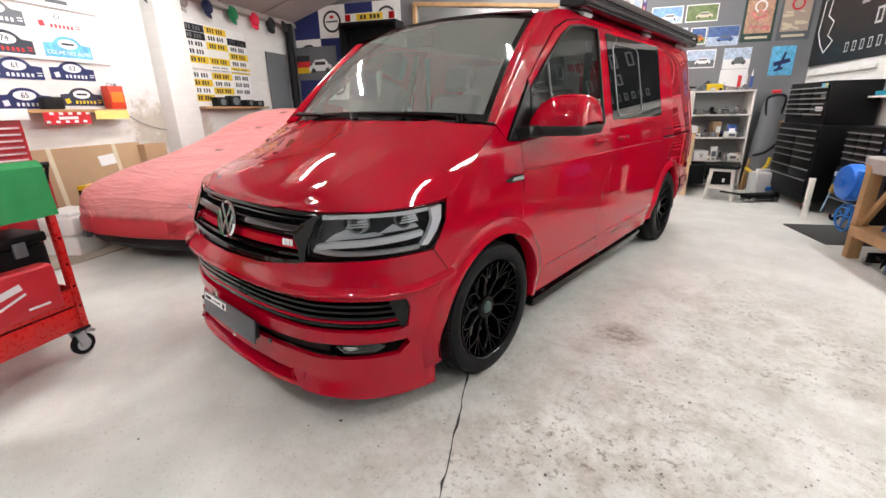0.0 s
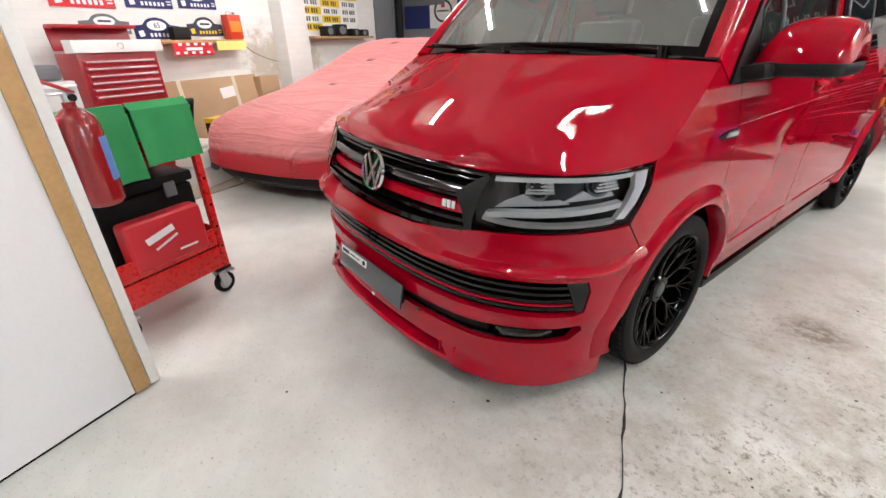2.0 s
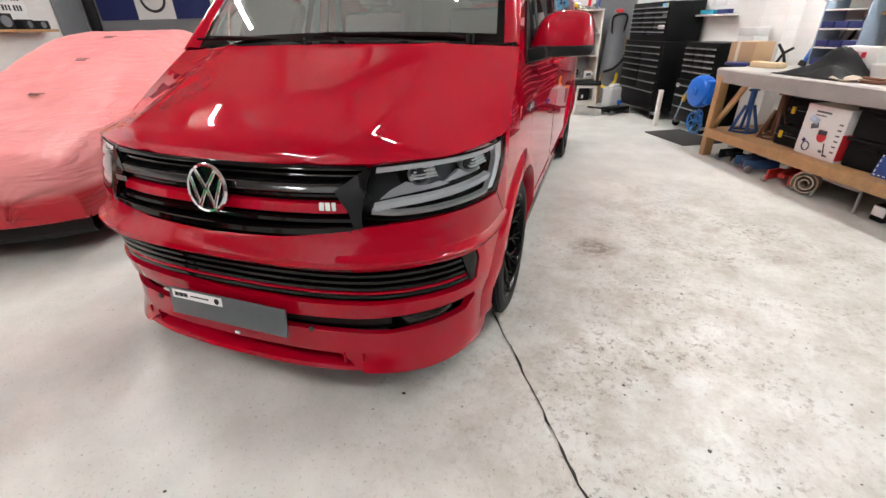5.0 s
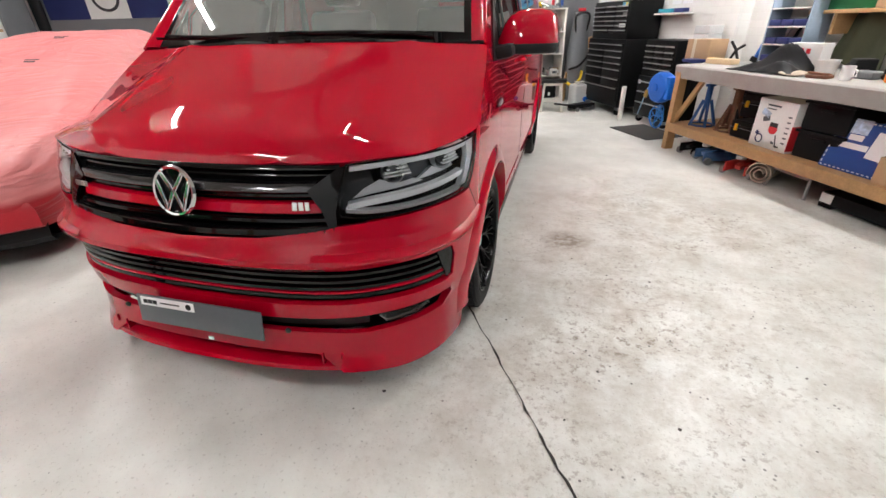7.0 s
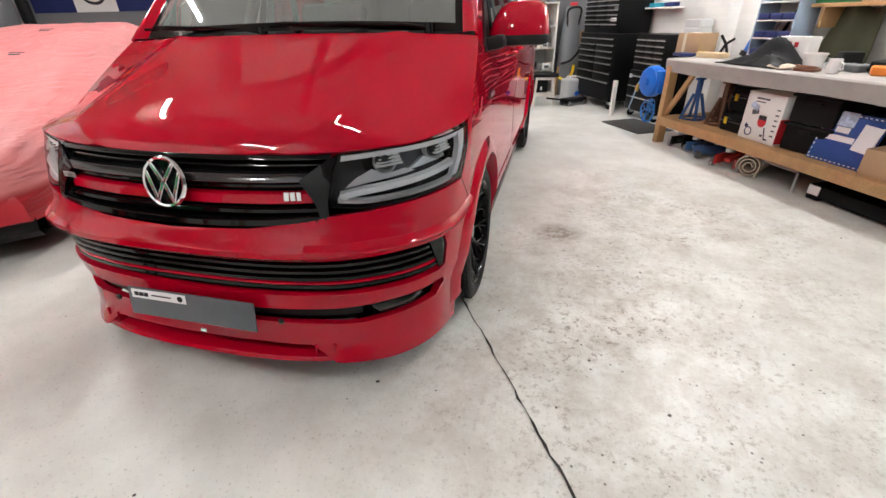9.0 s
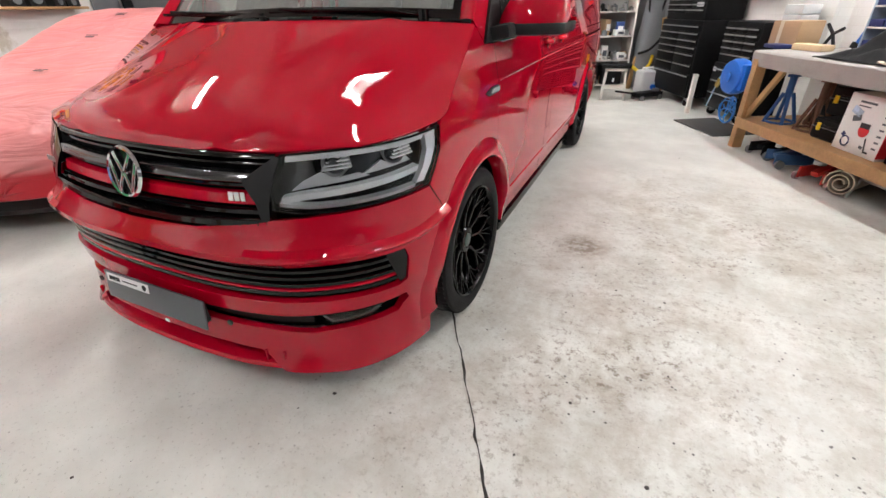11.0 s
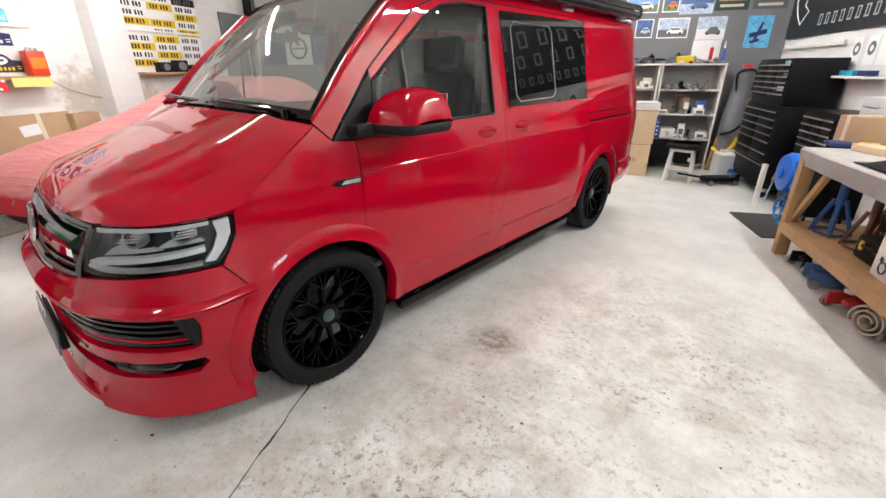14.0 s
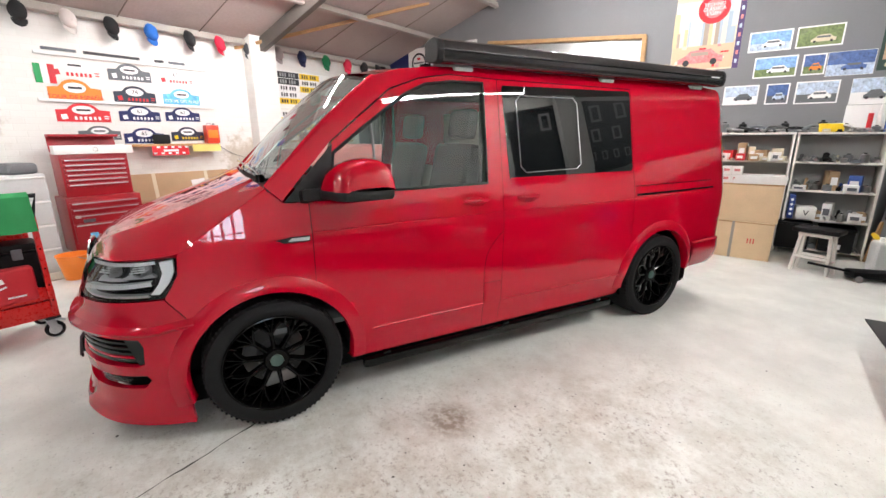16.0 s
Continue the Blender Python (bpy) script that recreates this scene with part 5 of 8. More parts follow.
# white partition with a timber edge strip beside the cart
part_wall = thing("wall_partition", room(-1.10, -1.50), "white board partition with a bare timber edge strip", "wall", kind="structure")
part("board", box(0.04, 3.4, 2.9, 0.002, (-0.02, -1.7, 0.012)), surface("white board", (0.84, 0.84, 0.85), 0.4, 0, 0.03, 3), part_wall)
part("edge_strip", box(0.012, 0.058, 2.9, 0.002, (0.006, -0.075, 0.012)), surface("timber strip", (0.47, 0.29, 0.12), 0.55, 0, 0.16, 10, 0.15, 60), part_wall, "bare timber strip")
part("corner_bead", box(0.014, 0.04, 2.9, 0.003, (0.004, -0.021, 0.012)), WHITE, part_wall)
part("shadow_gap", box(0.03, 3.38, 0.012, 0, (-0.02, -1.7, 0.0)), DEEP_BLACK, part_wall)

# the joint across the floor
joint = bmesh.new()
rnd = random.Random(4)
pts = [(0.706 + 0.0114 * i / 3 + rnd.uniform(-0.005, 0.005), -0.1 - i * 0.13 / 3) for i in range(108)]
rows = [[(u - w, v, 0.0025), (u + w, v, 0.0025)] for (u, v), w in ((p, rnd.uniform(0.0012, 0.0065)) for p in pts)]
into(joint, grid(rows))
solid("floor_joint", joint, surface("dirt filled crack", (0.035, 0.032, 0.028), 0.9), ROOM, "dark dirt filled crack across the concrete", "crack", kind="structure", smooth=0)
rnd = random.Random(11)
chips = bmesh.new()
for i in range(190):
    u, v = rnd.gauss(1.3, 1.3), rnd.gauss(-0.9, 1.0)
    r = 0.002 + 0.006 * rnd.random() ** 2.5
    k = rnd.randint(4, 6)
    a0 = rnd.uniform(0, 6)
    q = [chips.verts.new((u + r * rnd.uniform(0.6, 1.3) * math.cos(a0 + 6.283 * j / k), v + r * rnd.uniform(0.6, 1.3) * math.sin(a0 + 6.283 * j / k), 0.003)) for j in range(k)]
    chips.faces.new(q)
solid("debris", chips, surface("grit", (0.05, 0.045, 0.04), 0.8), ROOM, "dark grit and paint chips scattered on the floor", "debris", kind="stuff", smooth=0)

# ---- left wall ----
W = LEFT + 0.004
LW = lambda v, z, out=0.0: ROOM @ Matrix(((0, 0, 1, W + out), (1, 0, 0, v), (0, 1, 0, z), (0, 0, 0, 1)))


def board(w, h, t=0.004, bevel=0.0008):
    return box(w, h, t, bevel, (0, -0.0, 0))


def rally_plate(v, z, w, h, colour, band, number="", words="", ink=None, arch=True):
    t = thing("rally_plate", LW(v, z), "%s rally plate with a white oval on the wall" % band, "plate", "rally plates")
    out = [(-w / 2, -h / 2), (w / 2, -h / 2), (w / 2, h * 0.12)]
    if arch:
        out += [(w * 0.30, h * 0.16)] + [(w * 0.27 * math.cos(a), h * 0.16 + h * 0.34 * math.sin(a)) for a in np.linspace(0.3, math.pi - 0.3, 9)] + [(-w * 0.30, h * 0.16)]
    else:
        out += [(w / 2, h / 2), (-w / 2, h / 2)]
    out += [(-w / 2, h * 0.12)]
    part("plate_body", thicken(sheet(out, lambda a, b: (a, b, 0.005), step=0.06, edge=0), 0.004), colour, t)
    oval = lathe([(0.001, 0.0016), (1, 0.0016), (1, 0)], 28)
    bmesh.ops.transform(oval, matrix=pose(0, h * 0.13, 0.0055) @ Matrix.Diagonal((w * 0.21, h * 0.23, 1, 1)), verts=list(oval.verts))
    part("oval", oval, WHITE_CLEAN, t)
    if number:
        part("number", text_mesh(number, h * 0.36), CHALK, t, m=pose(0, h * 0.13, 0.0085))
    else:
        part("number_bar", box(w * 0.26, h * 0.10, 0.001, 0, (0, h * 0.13, 0.0075)), CHALK, t)
    if words:
        part("lettering", text_mesh(words, h * 0.26), ink or WHITE_CLEAN, t, m=pose(0, -h * 0.30, 0.0075))
    else:
        for i in range(6):
            part("lettering_bar", box(w * 0.05, h * 0.17, 0.001, 0, (-w * 0.16 + i * w * 0.088, -h * 0.30, 0.0058)), ink or WHITE_CLEAN, t)
        part("crest_bar", box(w * 0.11, h * 0.26, 0.001, 0, (-w * 0.36, -h * 0.24, 0.0058), (0, 0, 12)), ink or WHITE_CLEAN, t)
        part("small_bar", box(w * 0.10, h * 0.05, 0.001, 0, (w * 0.42, -h * 0.18, 0.0058)), ink or WHITE_CLEAN, t)
        part("small_bar", box(w * 0.09, h * 0.05, 0.001, 0, (w * 0.42, -h * 0.30, 0.0058)), ink or WHITE_CLEAN, t)
    return t


D = -0.2
NAVY_P = flat("navy plate", (0.012, 0.02, 0.10), 0.3)
SLATE = flat("slate plate", (0.10, 0.11, 0.125), 0.3)
rally_plate(0.57 + D, 2.33, 0.52, 0.25, flat("cream plate", (0.72, 0.70, 0.68)), "white", ink=RED_PRINT)
rally_plate(1.16 + D, 2.34, 0.50, 0.22, SLATE, "slate grey")
rally_plate(1.74 + D, 2.34, 0.48, 0.21, flat("white plate", (0.74, 0.72, 0.70)), "white", "61", ink=RED_PRINT)
rally_plate(0.53 + D, 2.06, 0.54, 0.27, ORANGE, "orange", "", "TOUR DE ESPAÑA", RED_PRINT)
rally_plate(1.18 + D, 2.06, 0.50, 0.22, flat("dark plate", (0.02, 0.03, 0.05)), "black", "74", ink=RED_PRINT)
rally_plate(1.78 + D, 2.07, 0.50, 0.22, CYAN, "pale blue", "", "COUPE DES ALPES")
rally_plate(0.57 + D, 1.80, 0.56, 0.23, RED_PRINT, "red")
rally_plate(1.20 + D, 1.81, 0.50, 0.21, NAVY_P, "navy blue", "61")
rally_plate(1.76 + D, 1.82, 0.48, 0.20, NAVY_P, "navy blue", "63")
rally_plate(1.21 + D, 1.515, 0.50, 0.21, NAVY_P, "navy blue", "65")
rally_plate(1.79 + D, 1.54, 0.46, 0.20, flat("black plate", (0.02, 0.025, 0.05)), "black and yellow", ink=YELLOW)
rally_plate(0.70 + D, 1.55, 0.46, 0.18, GREY_PRINT, "grey")
for z, v0, v1 in ((2.475, 0.0, 2.0), (1.935, -0.05, 2.02)):
    solid("wall_rail", box(v1 - v0, 0.035, 0.03, 0.004, ((v1 - v0) / 2, 0, 0)), WHITE, LW(v0, z), "white painted timber rail on the brick wall", "rail", "wall rails")
for v, w, c in ((0.45, 0.34, SLATE), (1.0, 0.62, CHALK), (1.55, 0.12, CHALK), (1.78, 0.22, SLATE)):
    solid("name_badge", box(w, 0.035, 0.004, 0.001), c, LW(v + D, 2.53), "small dark trim badge on the wall", "badge", "trim badges")
it = thing("flag", LW(0.27 + D, 2.24), "small green white and red striped flag on the wall", "flag")
for i, c in enumerate((GREEN_PRINT, WHITE_CLEAN, RED_PRINT)):
    part("stripe", box(0.065, 0.22, 0.006, 0.001, (-0.065 + 0.065 * i, 0, 0)), c, it)
solid("wall_shelf", box(0.18, 1.22, 0.035, 0.004), PINE, room(LEFT + 0.09, 1.55 + D, 1.365), "narrow bare pine shelf on the brick wall", "shelf")
can = thing("oil_can", room(LEFT + 0.10, 2.10 + D, 1.40), "red and orange rectangular oil can on the shelf", "oil can")
part("can_body", box(0.12, 0.19, 0.27, 0.012), flat("red tin", (0.62, 0.05, 0.02), 0.3), can)
part("can_label", box(0.004, 0.15, 0.12, 0.001, (0.061, 0, 0.08), (0, 0, 0)), ORANGE, can)
part("can_spout", rod(0.018, 0.03, (0, 0.05, 0.27), bevel=0.003), STEEL, can)
part("can_handle", tube([(0, -0.06, 0.268), (0, -0.05, 0.30), (0, 0.0, 0.30), (0, 0.01, 0.268)], 0.006, 6), STEEL, can)
solid("camera_case", box(0.10, 0.20, 0.13, 0.015), MATT_BLACK, room(LEFT + 0.11, 1.38 + D, 1.40), "small black case on the pine shelf", "case")
bt = thing("bunting", LW(1.45 + D, 1.31, 0.19), "red and white chequered cloth hanging from the shelf", "cloth")
part("cloth", thicken(grid([[(x, y, 0.006 * math.sin(x * 30)) for x in np.linspace(-0.24, 0.24, 25)] for y in (-0.07, 0.0, 0.06)]), 0.002), RED_PRINT, bt)
b = bmesh.new()
for i in range(10):
    for j in range(2):
        if (i + j) % 2:
            box(0.042, 0.026, 0.002, 0, (-0.21 + i * 0.047, 0.045 - j * 0.085 - (0.0), 0.0085), bm=b)
box(0.2, 0.03, 0.002, 0, (0, -0.002, 0.0085), bm=b)
part("checks", b, WHITE_CLEAN, bt)
solid("pennant", thicken(grid([[(x, y, 0.005 * math.sin(x * 22)) for x in np.linspace(-0.21, 0.21, 17)] for y in (-0.05, 0.05)]), 0.002), flat("pale yellow", (0.78, 0.70, 0.22)), LW(1.96 + D, 1.335, 0.19), "pale yellow cloth banner hanging from the shelf", "cloth")
soc = thing("wall_socket", LW(3.0, 1.30), "black wall socket with a trailing cable", "socket")
part("socket_body", box(0.07, 0.09, 0.05, 0.006), MATT_BLACK, soc)
part("cable", tube(spline([(0, -0.04, 0.03), (-0.1, -0.14, 0.02), (-0.4, -0.18, 0.02), (-0.75, -0.07, 0.02), (-0.95, 0.05, 0.02)], 6), 0.005, 6), GREY_PLASTIC, soc)


def cap(v, colour, name, z=2.88, tilt=0):
    t = thing("cap", room(LEFT + 0.10, v, z, 90) @ pose(0, 0, 0, 0, 0, tilt), "%s baseball cap hanging under the conduit" % name, "cap", "caps on the wall")
    rows = []
    for a in np.linspace(0, math.pi / 2, 7):
        c, o = math.cos(a) ** 0.8, math.sin(a)
        rows.append([(0.084 * c * math.cos(p), -0.105 * o - 0.02 * c * max(0, -math.sin(p)), 0.112 * c * math.sin(p) - 0.02 * o) for p in np.linspace(0, 2 * math.pi, 19)[:-1]])
    part("crown", thicken(grid(rows, closed=True), 0.003), colour, t)
    pk = []
    for k in (0, 0.35, 0.7, 1.0):
        w = 0.072 * (1 - 0.35 * k ** 3)
        pk.append([(w * q, -0.045 - 0.035 * k + 0.030 * q * q, -0.085 - 0.095 * k * (1 - 0.25 * q * q)) for q in np.linspace(-1, 1, 11)])
    part("peak", thicken(grid(pk), 0.004), colour, t)
    part("button", rod(0.008, 0.006, (0, -0.102, -0.02), (90, 0, 0)), colour, t)
    part("badge", box(0.05, 0.003, 0.018, 0.001, (0, -0.098, -0.062), (-30, 0, 0)), WHITE_CLEAN if name in ("black", "blue", "navy") else colour, t)


CAPS = {"black": flat("black twill", (0.012, 0.012, 0.013), 0.85), "white": flat("white twill", (0.62, 0.56, 0.53), 0.85), "blue": flat("blue twill", (0.02, 0.14, 0.50), 0.85), "red": flat("red twill", (0.60, 0.02, 0.06), 0.85),
        "grey": flat("grey twill", (0.22, 0.19, 0.18), 0.85), "dark grey": flat("charcoal twill", (0.05, 0.052, 0.058), 0.85), "navy": flat("navy twill", (0.012, 0.018, 0.06), 0.85), "green": flat("green twill", (0.01, 0.16, 0.06), 0.85)}
for v, name in ((-0.35, "grey"), (0.13, "black"), (0.57, "white"), (1.0, "black"), (1.46, "blue"), (1.94, "black"), (2.38, "red"), (2.88, "dark grey"), (3.40, "grey"), (3.87, "navy"), (4.41, "green"), (4.95, "red"), (5.4, "black"), (5.75, "black")):
    cap(v + D, CAPS[name], name, tilt=random.Random(int(v * 100) + 50).uniform(-35, 35))

# show boards of registration plates: plain bars stand for their characters
pb = thing("plate_board", LW(3.85, 2.03), "white board filled with yellow and white registration plates", "board")
part("backing", box(1.36, 1.20, 0.012, 0.002), WHITE, pb)


def reg_plate(v, z, yellow, dark=False, name="registration_plate"):
    t = thing("registration_plate", LW(v, z, 0.014), "%s registration plate with black bars on the board" % ("black" if dark else "yellow" if yellow else "white"), "plate", "registration plates")
    part("plate_body", box(0.44, 0.10, 0.004, 0.001), CHALK if dark else YELLOW if yellow else WHITE_CLEAN, t)
    r = random.Random(int(v * 91 + z * 57))
    for i in range(6):
        part("character_bar", box(r.uniform(0.026, 0.036), 0.062, 0.001, 0, (-0.155 + i * 0.05 + (0.03 if i > 2 else 0), 0, 0.0045)), STEEL if dark else CHALK, t)


for r_, row in enumerate(("ky ", "kwb", "wyw", "w y", "yyw", " wy", "wyw", "yww", "wyw", "y ")):
    z = 2.56 - r_ * 0.111
    for c_, k in enumerate(row):
        if k != " ":
            reg_plate(3.42 + c_ * 0.455, z, k == "y", k in "kb")
solid("wall_shelf", box(0.22, 1.5, 0.03, 0.004), PINE, room(LEFT + 0.11, 3.95, 1.40), "narrow pine shelf under the plate board", "shelf")
solid("wall_rail", box(1.4, 0.03, 0.03, 0.004), WHITE, LW(3.85, 1.995, 0.014), "white painted timber rail on the plate board", "rail", "wall rails")
for v, w, h in ((3.62, 0.2, 0.14), (3.92, 0.2, 0.17), (4.25, 0.22, 0.11), (4.5, 0.2, 0.1)):
    t = thing("car_radio", room(LEFT + 0.12, v, 1.43, random.Random(int(v * 10)).uniform(-20, 20)), "small black instrument on the wall shelf", "instrument", "instruments on the shelf")
    part("case", box(0.14, w, h, 0.015), MATT_BLACK, t)
    part("dial", rod(min(h, w) * 0.36, 0.012, (0.07, 0, h / 2), (0, 90, 0)), GREY_PLASTIC, t)

# cardboard flat boxes, portable toilet and small box
cb = thing("cardboard_box", room(-4.30, 1.28, 0, 0) @ pose(0, 0, 0, 0, -7, 0), "large flat brown cardboard box leaning on the wall", "box", "leaning boxes")
part("carton", box(0.14, 1.55, 0.98, 0.008, (0.10, 0, 0)), CARD, cb)
for y in (-0.30, 0.42):
    part("tape", box(0.002, 0.05, 0.98, 0, (0.172, y, 0)), SAND, cb)
part("shipping_label", box(0.002, 0.20, 0.12, 0, (0.1735, 0.30, 0.74), (6, 0, 0)), WHITE_CLEAN, cb)
cb = thing("cardboard_box", room(-4.22, 2.18, 0, 4), "upright brown cardboard box against the brick wall", "box", "leaning boxes")
part("carton", box(0.16, 0.34, 0.96, 0.008), CARD, cb)
sb = thing("light_box", room(-3.72, 0.98, 0.0, 12), "black and yellow packaged tool box on the floor", "box")
part("carton", box(0.16, 0.22, 0.62, 0.006), MATT_BLACK, sb)
part("yellow_top", box(0.164, 0.224, 0.05, 0.006, (0, 0, 0.58)), YELLOW, sb)
part("print", box(0.003, 0.10, 0.26, 0, (0.083, 0, 0.25), (0, 0, 0)), SAND, sb)
wc = thing("portable_toilet", room(-3.62, 0.62, 0, 10), "white plastic portable toilet standing on the floor", "toilet")
part("tank", box(0.40, 0.38, 0.20, 0.04, seg=3), WHITE, wc)
part("seat_unit", box(0.40, 0.40, 0.20, 0.05, (0, 0, 0.205), seg=3), WHITE, wc)
part("lid", box(0.36, 0.36, 0.04, 0.018, (0, 0, 0.40), seg=3), WHITE, wc)
part("valve", rod(0.05, 0.03, (0.20, -0.06, 0.22), (0, 90, 0), bevel=0.005), GREY_PLASTIC, wc)
solid("floor_mat", box(1.15, 3.0, 0.014, 0.004), surface("bare screed", (0.46, 0.41, 0.33), 0.85, 0, 0.12, 4, 0.3, 60, dirt=(0.3, 0.25, 0.19), dirt_amount=0.5), room(-3.80, -0.65), "beige bare floor strip along the wall", "mat")


# ---- tool chests ----
def drawer_front(parent, w, h, m, face, pull, name="drawer"):
    d = part(name, box(w, 0.018, h, 0.004), face, parent, m=m)
    part("pull", box(w * 0.94, 0.012, 0.016, 0.004, (0, -0.014, h - 0.026)), pull, d, "bright metal edge pull")


def tool_chest(m, w, depth, z0, z1, rows, face, pull, label, cols=1, lid=False, castors=False, group="", stickers=()):
    """A steel chest whose front looks along -y; rows: drawer heights from the top down."""
    t = thing("tool_chest", m, label, "tool chest", group)
    part("cabinet", box(w, depth, z1 - z0, 0.008, (0, 0, z0)), face, t)
    z = z1 - 0.045
    for r_ in rows:
        h, c = (r_ if isinstance(r_, tuple) else (r_, cols))
        z -= h
        ww = (w - 0.04) / c
        for i in range(c):
            drawer_front(t, ww - 0.012, h - 0.008, pose(-w / 2 + 0.02 + ww * (i + 0.5), -depth / 2 - 0.008, z), face, pull)
    if castors:
        for x in (-w / 2 + 0.07, w / 2 - 0.07):
            for y in (-depth / 2 + 0.07, depth / 2 - 0.07):
                c = part("castor", box(0.05, 0.07, 0.06, 0.006, (x, y, z0 - 0.05)), ZINC, t)
                part("wheel", rod(0.05, 0.035, (x - 0.0175, y, 0.05), (0, 90, 0), bevel=0.006), RUBBER, c)
    for x, zz, sw, sh, mt in stickers:
        part("sticker", box(sw, 0.003, sh, 0, (x, -depth / 2 - 0.019, zz)), mt, t)
    return t


rm = room(-3.98, 0.24, 0, 90)
tool_chest(rm, 0.76, 0.46, 0.13, 0.80, (0.075, 0.075, 0.11, 0.24), TOOL_RED, ZINC, "dark red steel roller tool cabinet on castors", castors=True, group="red tool chests", stickers=((0.2, 0.46, 0.13, 0.06, WHITE_CLEAN), (-0.2, 0.50, 0.12, 0.04, SLATE), (-0.18, 0.30, 0.08, 0.07, CYAN), (-0.3, 0.56, 0.05, 0.03, WHITE_CLEAN)))
top = tool_chest(room(-4.02, 0.24, 0, 90), 0.68, 0.36, 0.80, 1.30, (0.058,) * 6, TOOL_RED, ZINC, "dark red steel top chest with open lid", group="red tool chests")
lidp = part("lid", box(0.68, 0.02, 0.20, 0.006, (0, 0.16, 1.32), (-8, 0, 0)), TOOL_RED, top)
part("lid_edge", box(0.70, 0.12, 0.03, 0.006, (0, 0.10, 1.50)), TOOL_RED, lidp)
wb = thing("long_box", room(-3.86, 0.25, 1.302, 92), "long white cardboard box on the open tool chest", "box")
part("carton", box(0.78, 0.13, 0.10, 0.004), WHITE, wb)
part("mark", lathe([(0.022, 0), (0.026, 0.001), (0.026, 0)], 20, m=pose(0.0, -0.067, 0.05, 90, 0, 0)), SLATE, wb)
dt = thing("drawer_tower", room(-3.72, -0.50, 0, 90), "white tower of frosted plastic drawers on the floor", "drawers")
part("frame", box(0.40, 0.36, 1.10, 0.012, (0, 0.02, 0.01)), CLEAR_PLASTIC, dt)
for i in range(4):
    d = part("drawer", box(0.37, 0.02, 0.235, 0.008, (0, -0.165, 0.04 + i * 0.265)), CLEAR_PLASTIC, dt)
    part("lip", box(0.38, 0.03, 0.02, 0.006, (0, -0.175, 0.27 + i * 0.265)), WHITE, d)
solid("bag", box(0.30, 0.28, 0.12, 0.05, seg=3), GREY_PLASTIC, room(-3.74, -0.50, 1.11, 20), "crumpled dark bag on the drawer tower", "bag")
bk = thing("bucket", room(-3.15, -0.30), "orange plastic bucket on the floor", "bucket")
part("pail", lathe([(0.001, 0.004), (0.11, 0.004), (0.15, 0.26), (0.158, 0.262), (0.158, 0.272), (0.144, 0.272), (0.106, 0.012), (0.001, 0.012)], 36), ORANGE, bk)
part("bail", tube([(0.155 * math.cos(a), 0.155 * math.sin(a), 0.262 - 0.08 * math.sin(a)) for a in np.linspace(0, math.pi, 15)], 0.004, 6), STEEL, bk)

# ---- service cart beside the partition ----
cart = thing("service_cart", room(-1.68, -1.12), "bright red steel service cart with towels on its handle", "cart")
for x, y in ((0.21, 0.30), (0.21, -0.30), (-0.21, 0.30), (-0.21, -0.30)):
    leg = box(0.035, 0.035, 0.78, 0.004, (x, y, 0.17))
    part("upright", leg, CART_RED, cart)
    for z in (0.30, 0.42, 0.55, 0.70):
        if x > 0:
            part("hole", rod(0.007, 0.002, (x + 0.017, y, z), (0, 90, 0), n=10), DEEP_BLACK, cart)
for z, h in ((0.17, 0.13), (0.31, 0.10), (0.84, 0.10)):
    tr = box(0.44, 0.64, 0.012, 0.003, (0, 0, z))
    for x in (-0.215, 0.215):
        box(0.012, 0.64, h, 0.003, (x, 0, z), bm=tr)
    for y in (-0.315, 0.315):
        box(0.44, 0.012, h, 0.003, (0, y, z), bm=tr)
    part("tray", tr, CART_RED, cart)
part("back_panel", box(0.006, 0.6, 0.5, 0.002, (-0.21, 0, 0.35)), CART_RED, cart)
part("handle", tube([(0.22, -0.30, 0.93), (0.24, -0.30, 1.09), (0.24, 0.34, 1.09), (0.22, 0.30, 0.93)], 0.016, 10), MATT_BLACK, cart)
for x, y in ((0.19, 0.28), (0.19, -0.28), (-0.19, 0.28), (-0.19, -0.28)):
    c = part("castor", box(0.07, 0.09, 0.02, 0.004, (x, y, 0.15)), MATT_BLACK, cart)
    fork = box(0.012, 0.05, 0.09, 0.004, (x - 0.026, y, 0.06), (12, 0, 0))
    box(0.012, 0.05, 0.09, 0.004, (x + 0.026, y, 0.06), (12, 0, 0), fork)
    box(0.05, 0.05, 0.02, 0.004, (x, y + 0.04, 0.12), (-20, 0, 0), fork)
    part("fork", fork, ZINC, c)
    part("tyre", lathe([(0.04, -0.017), (0.055, -0.018), (0.062, -0.01), (0.062, 0.01), (0.055, 0.018), (0.04, 0.017)], 32, m=pose(x, y, 0.062, 0, 90, 0)), RUBBER, c)
    part("wheel_disc", rod(0.04, 0.026, (x - 0.013, y, 0.062), (0, 90, 0), bevel=0.004), ZINC, c)


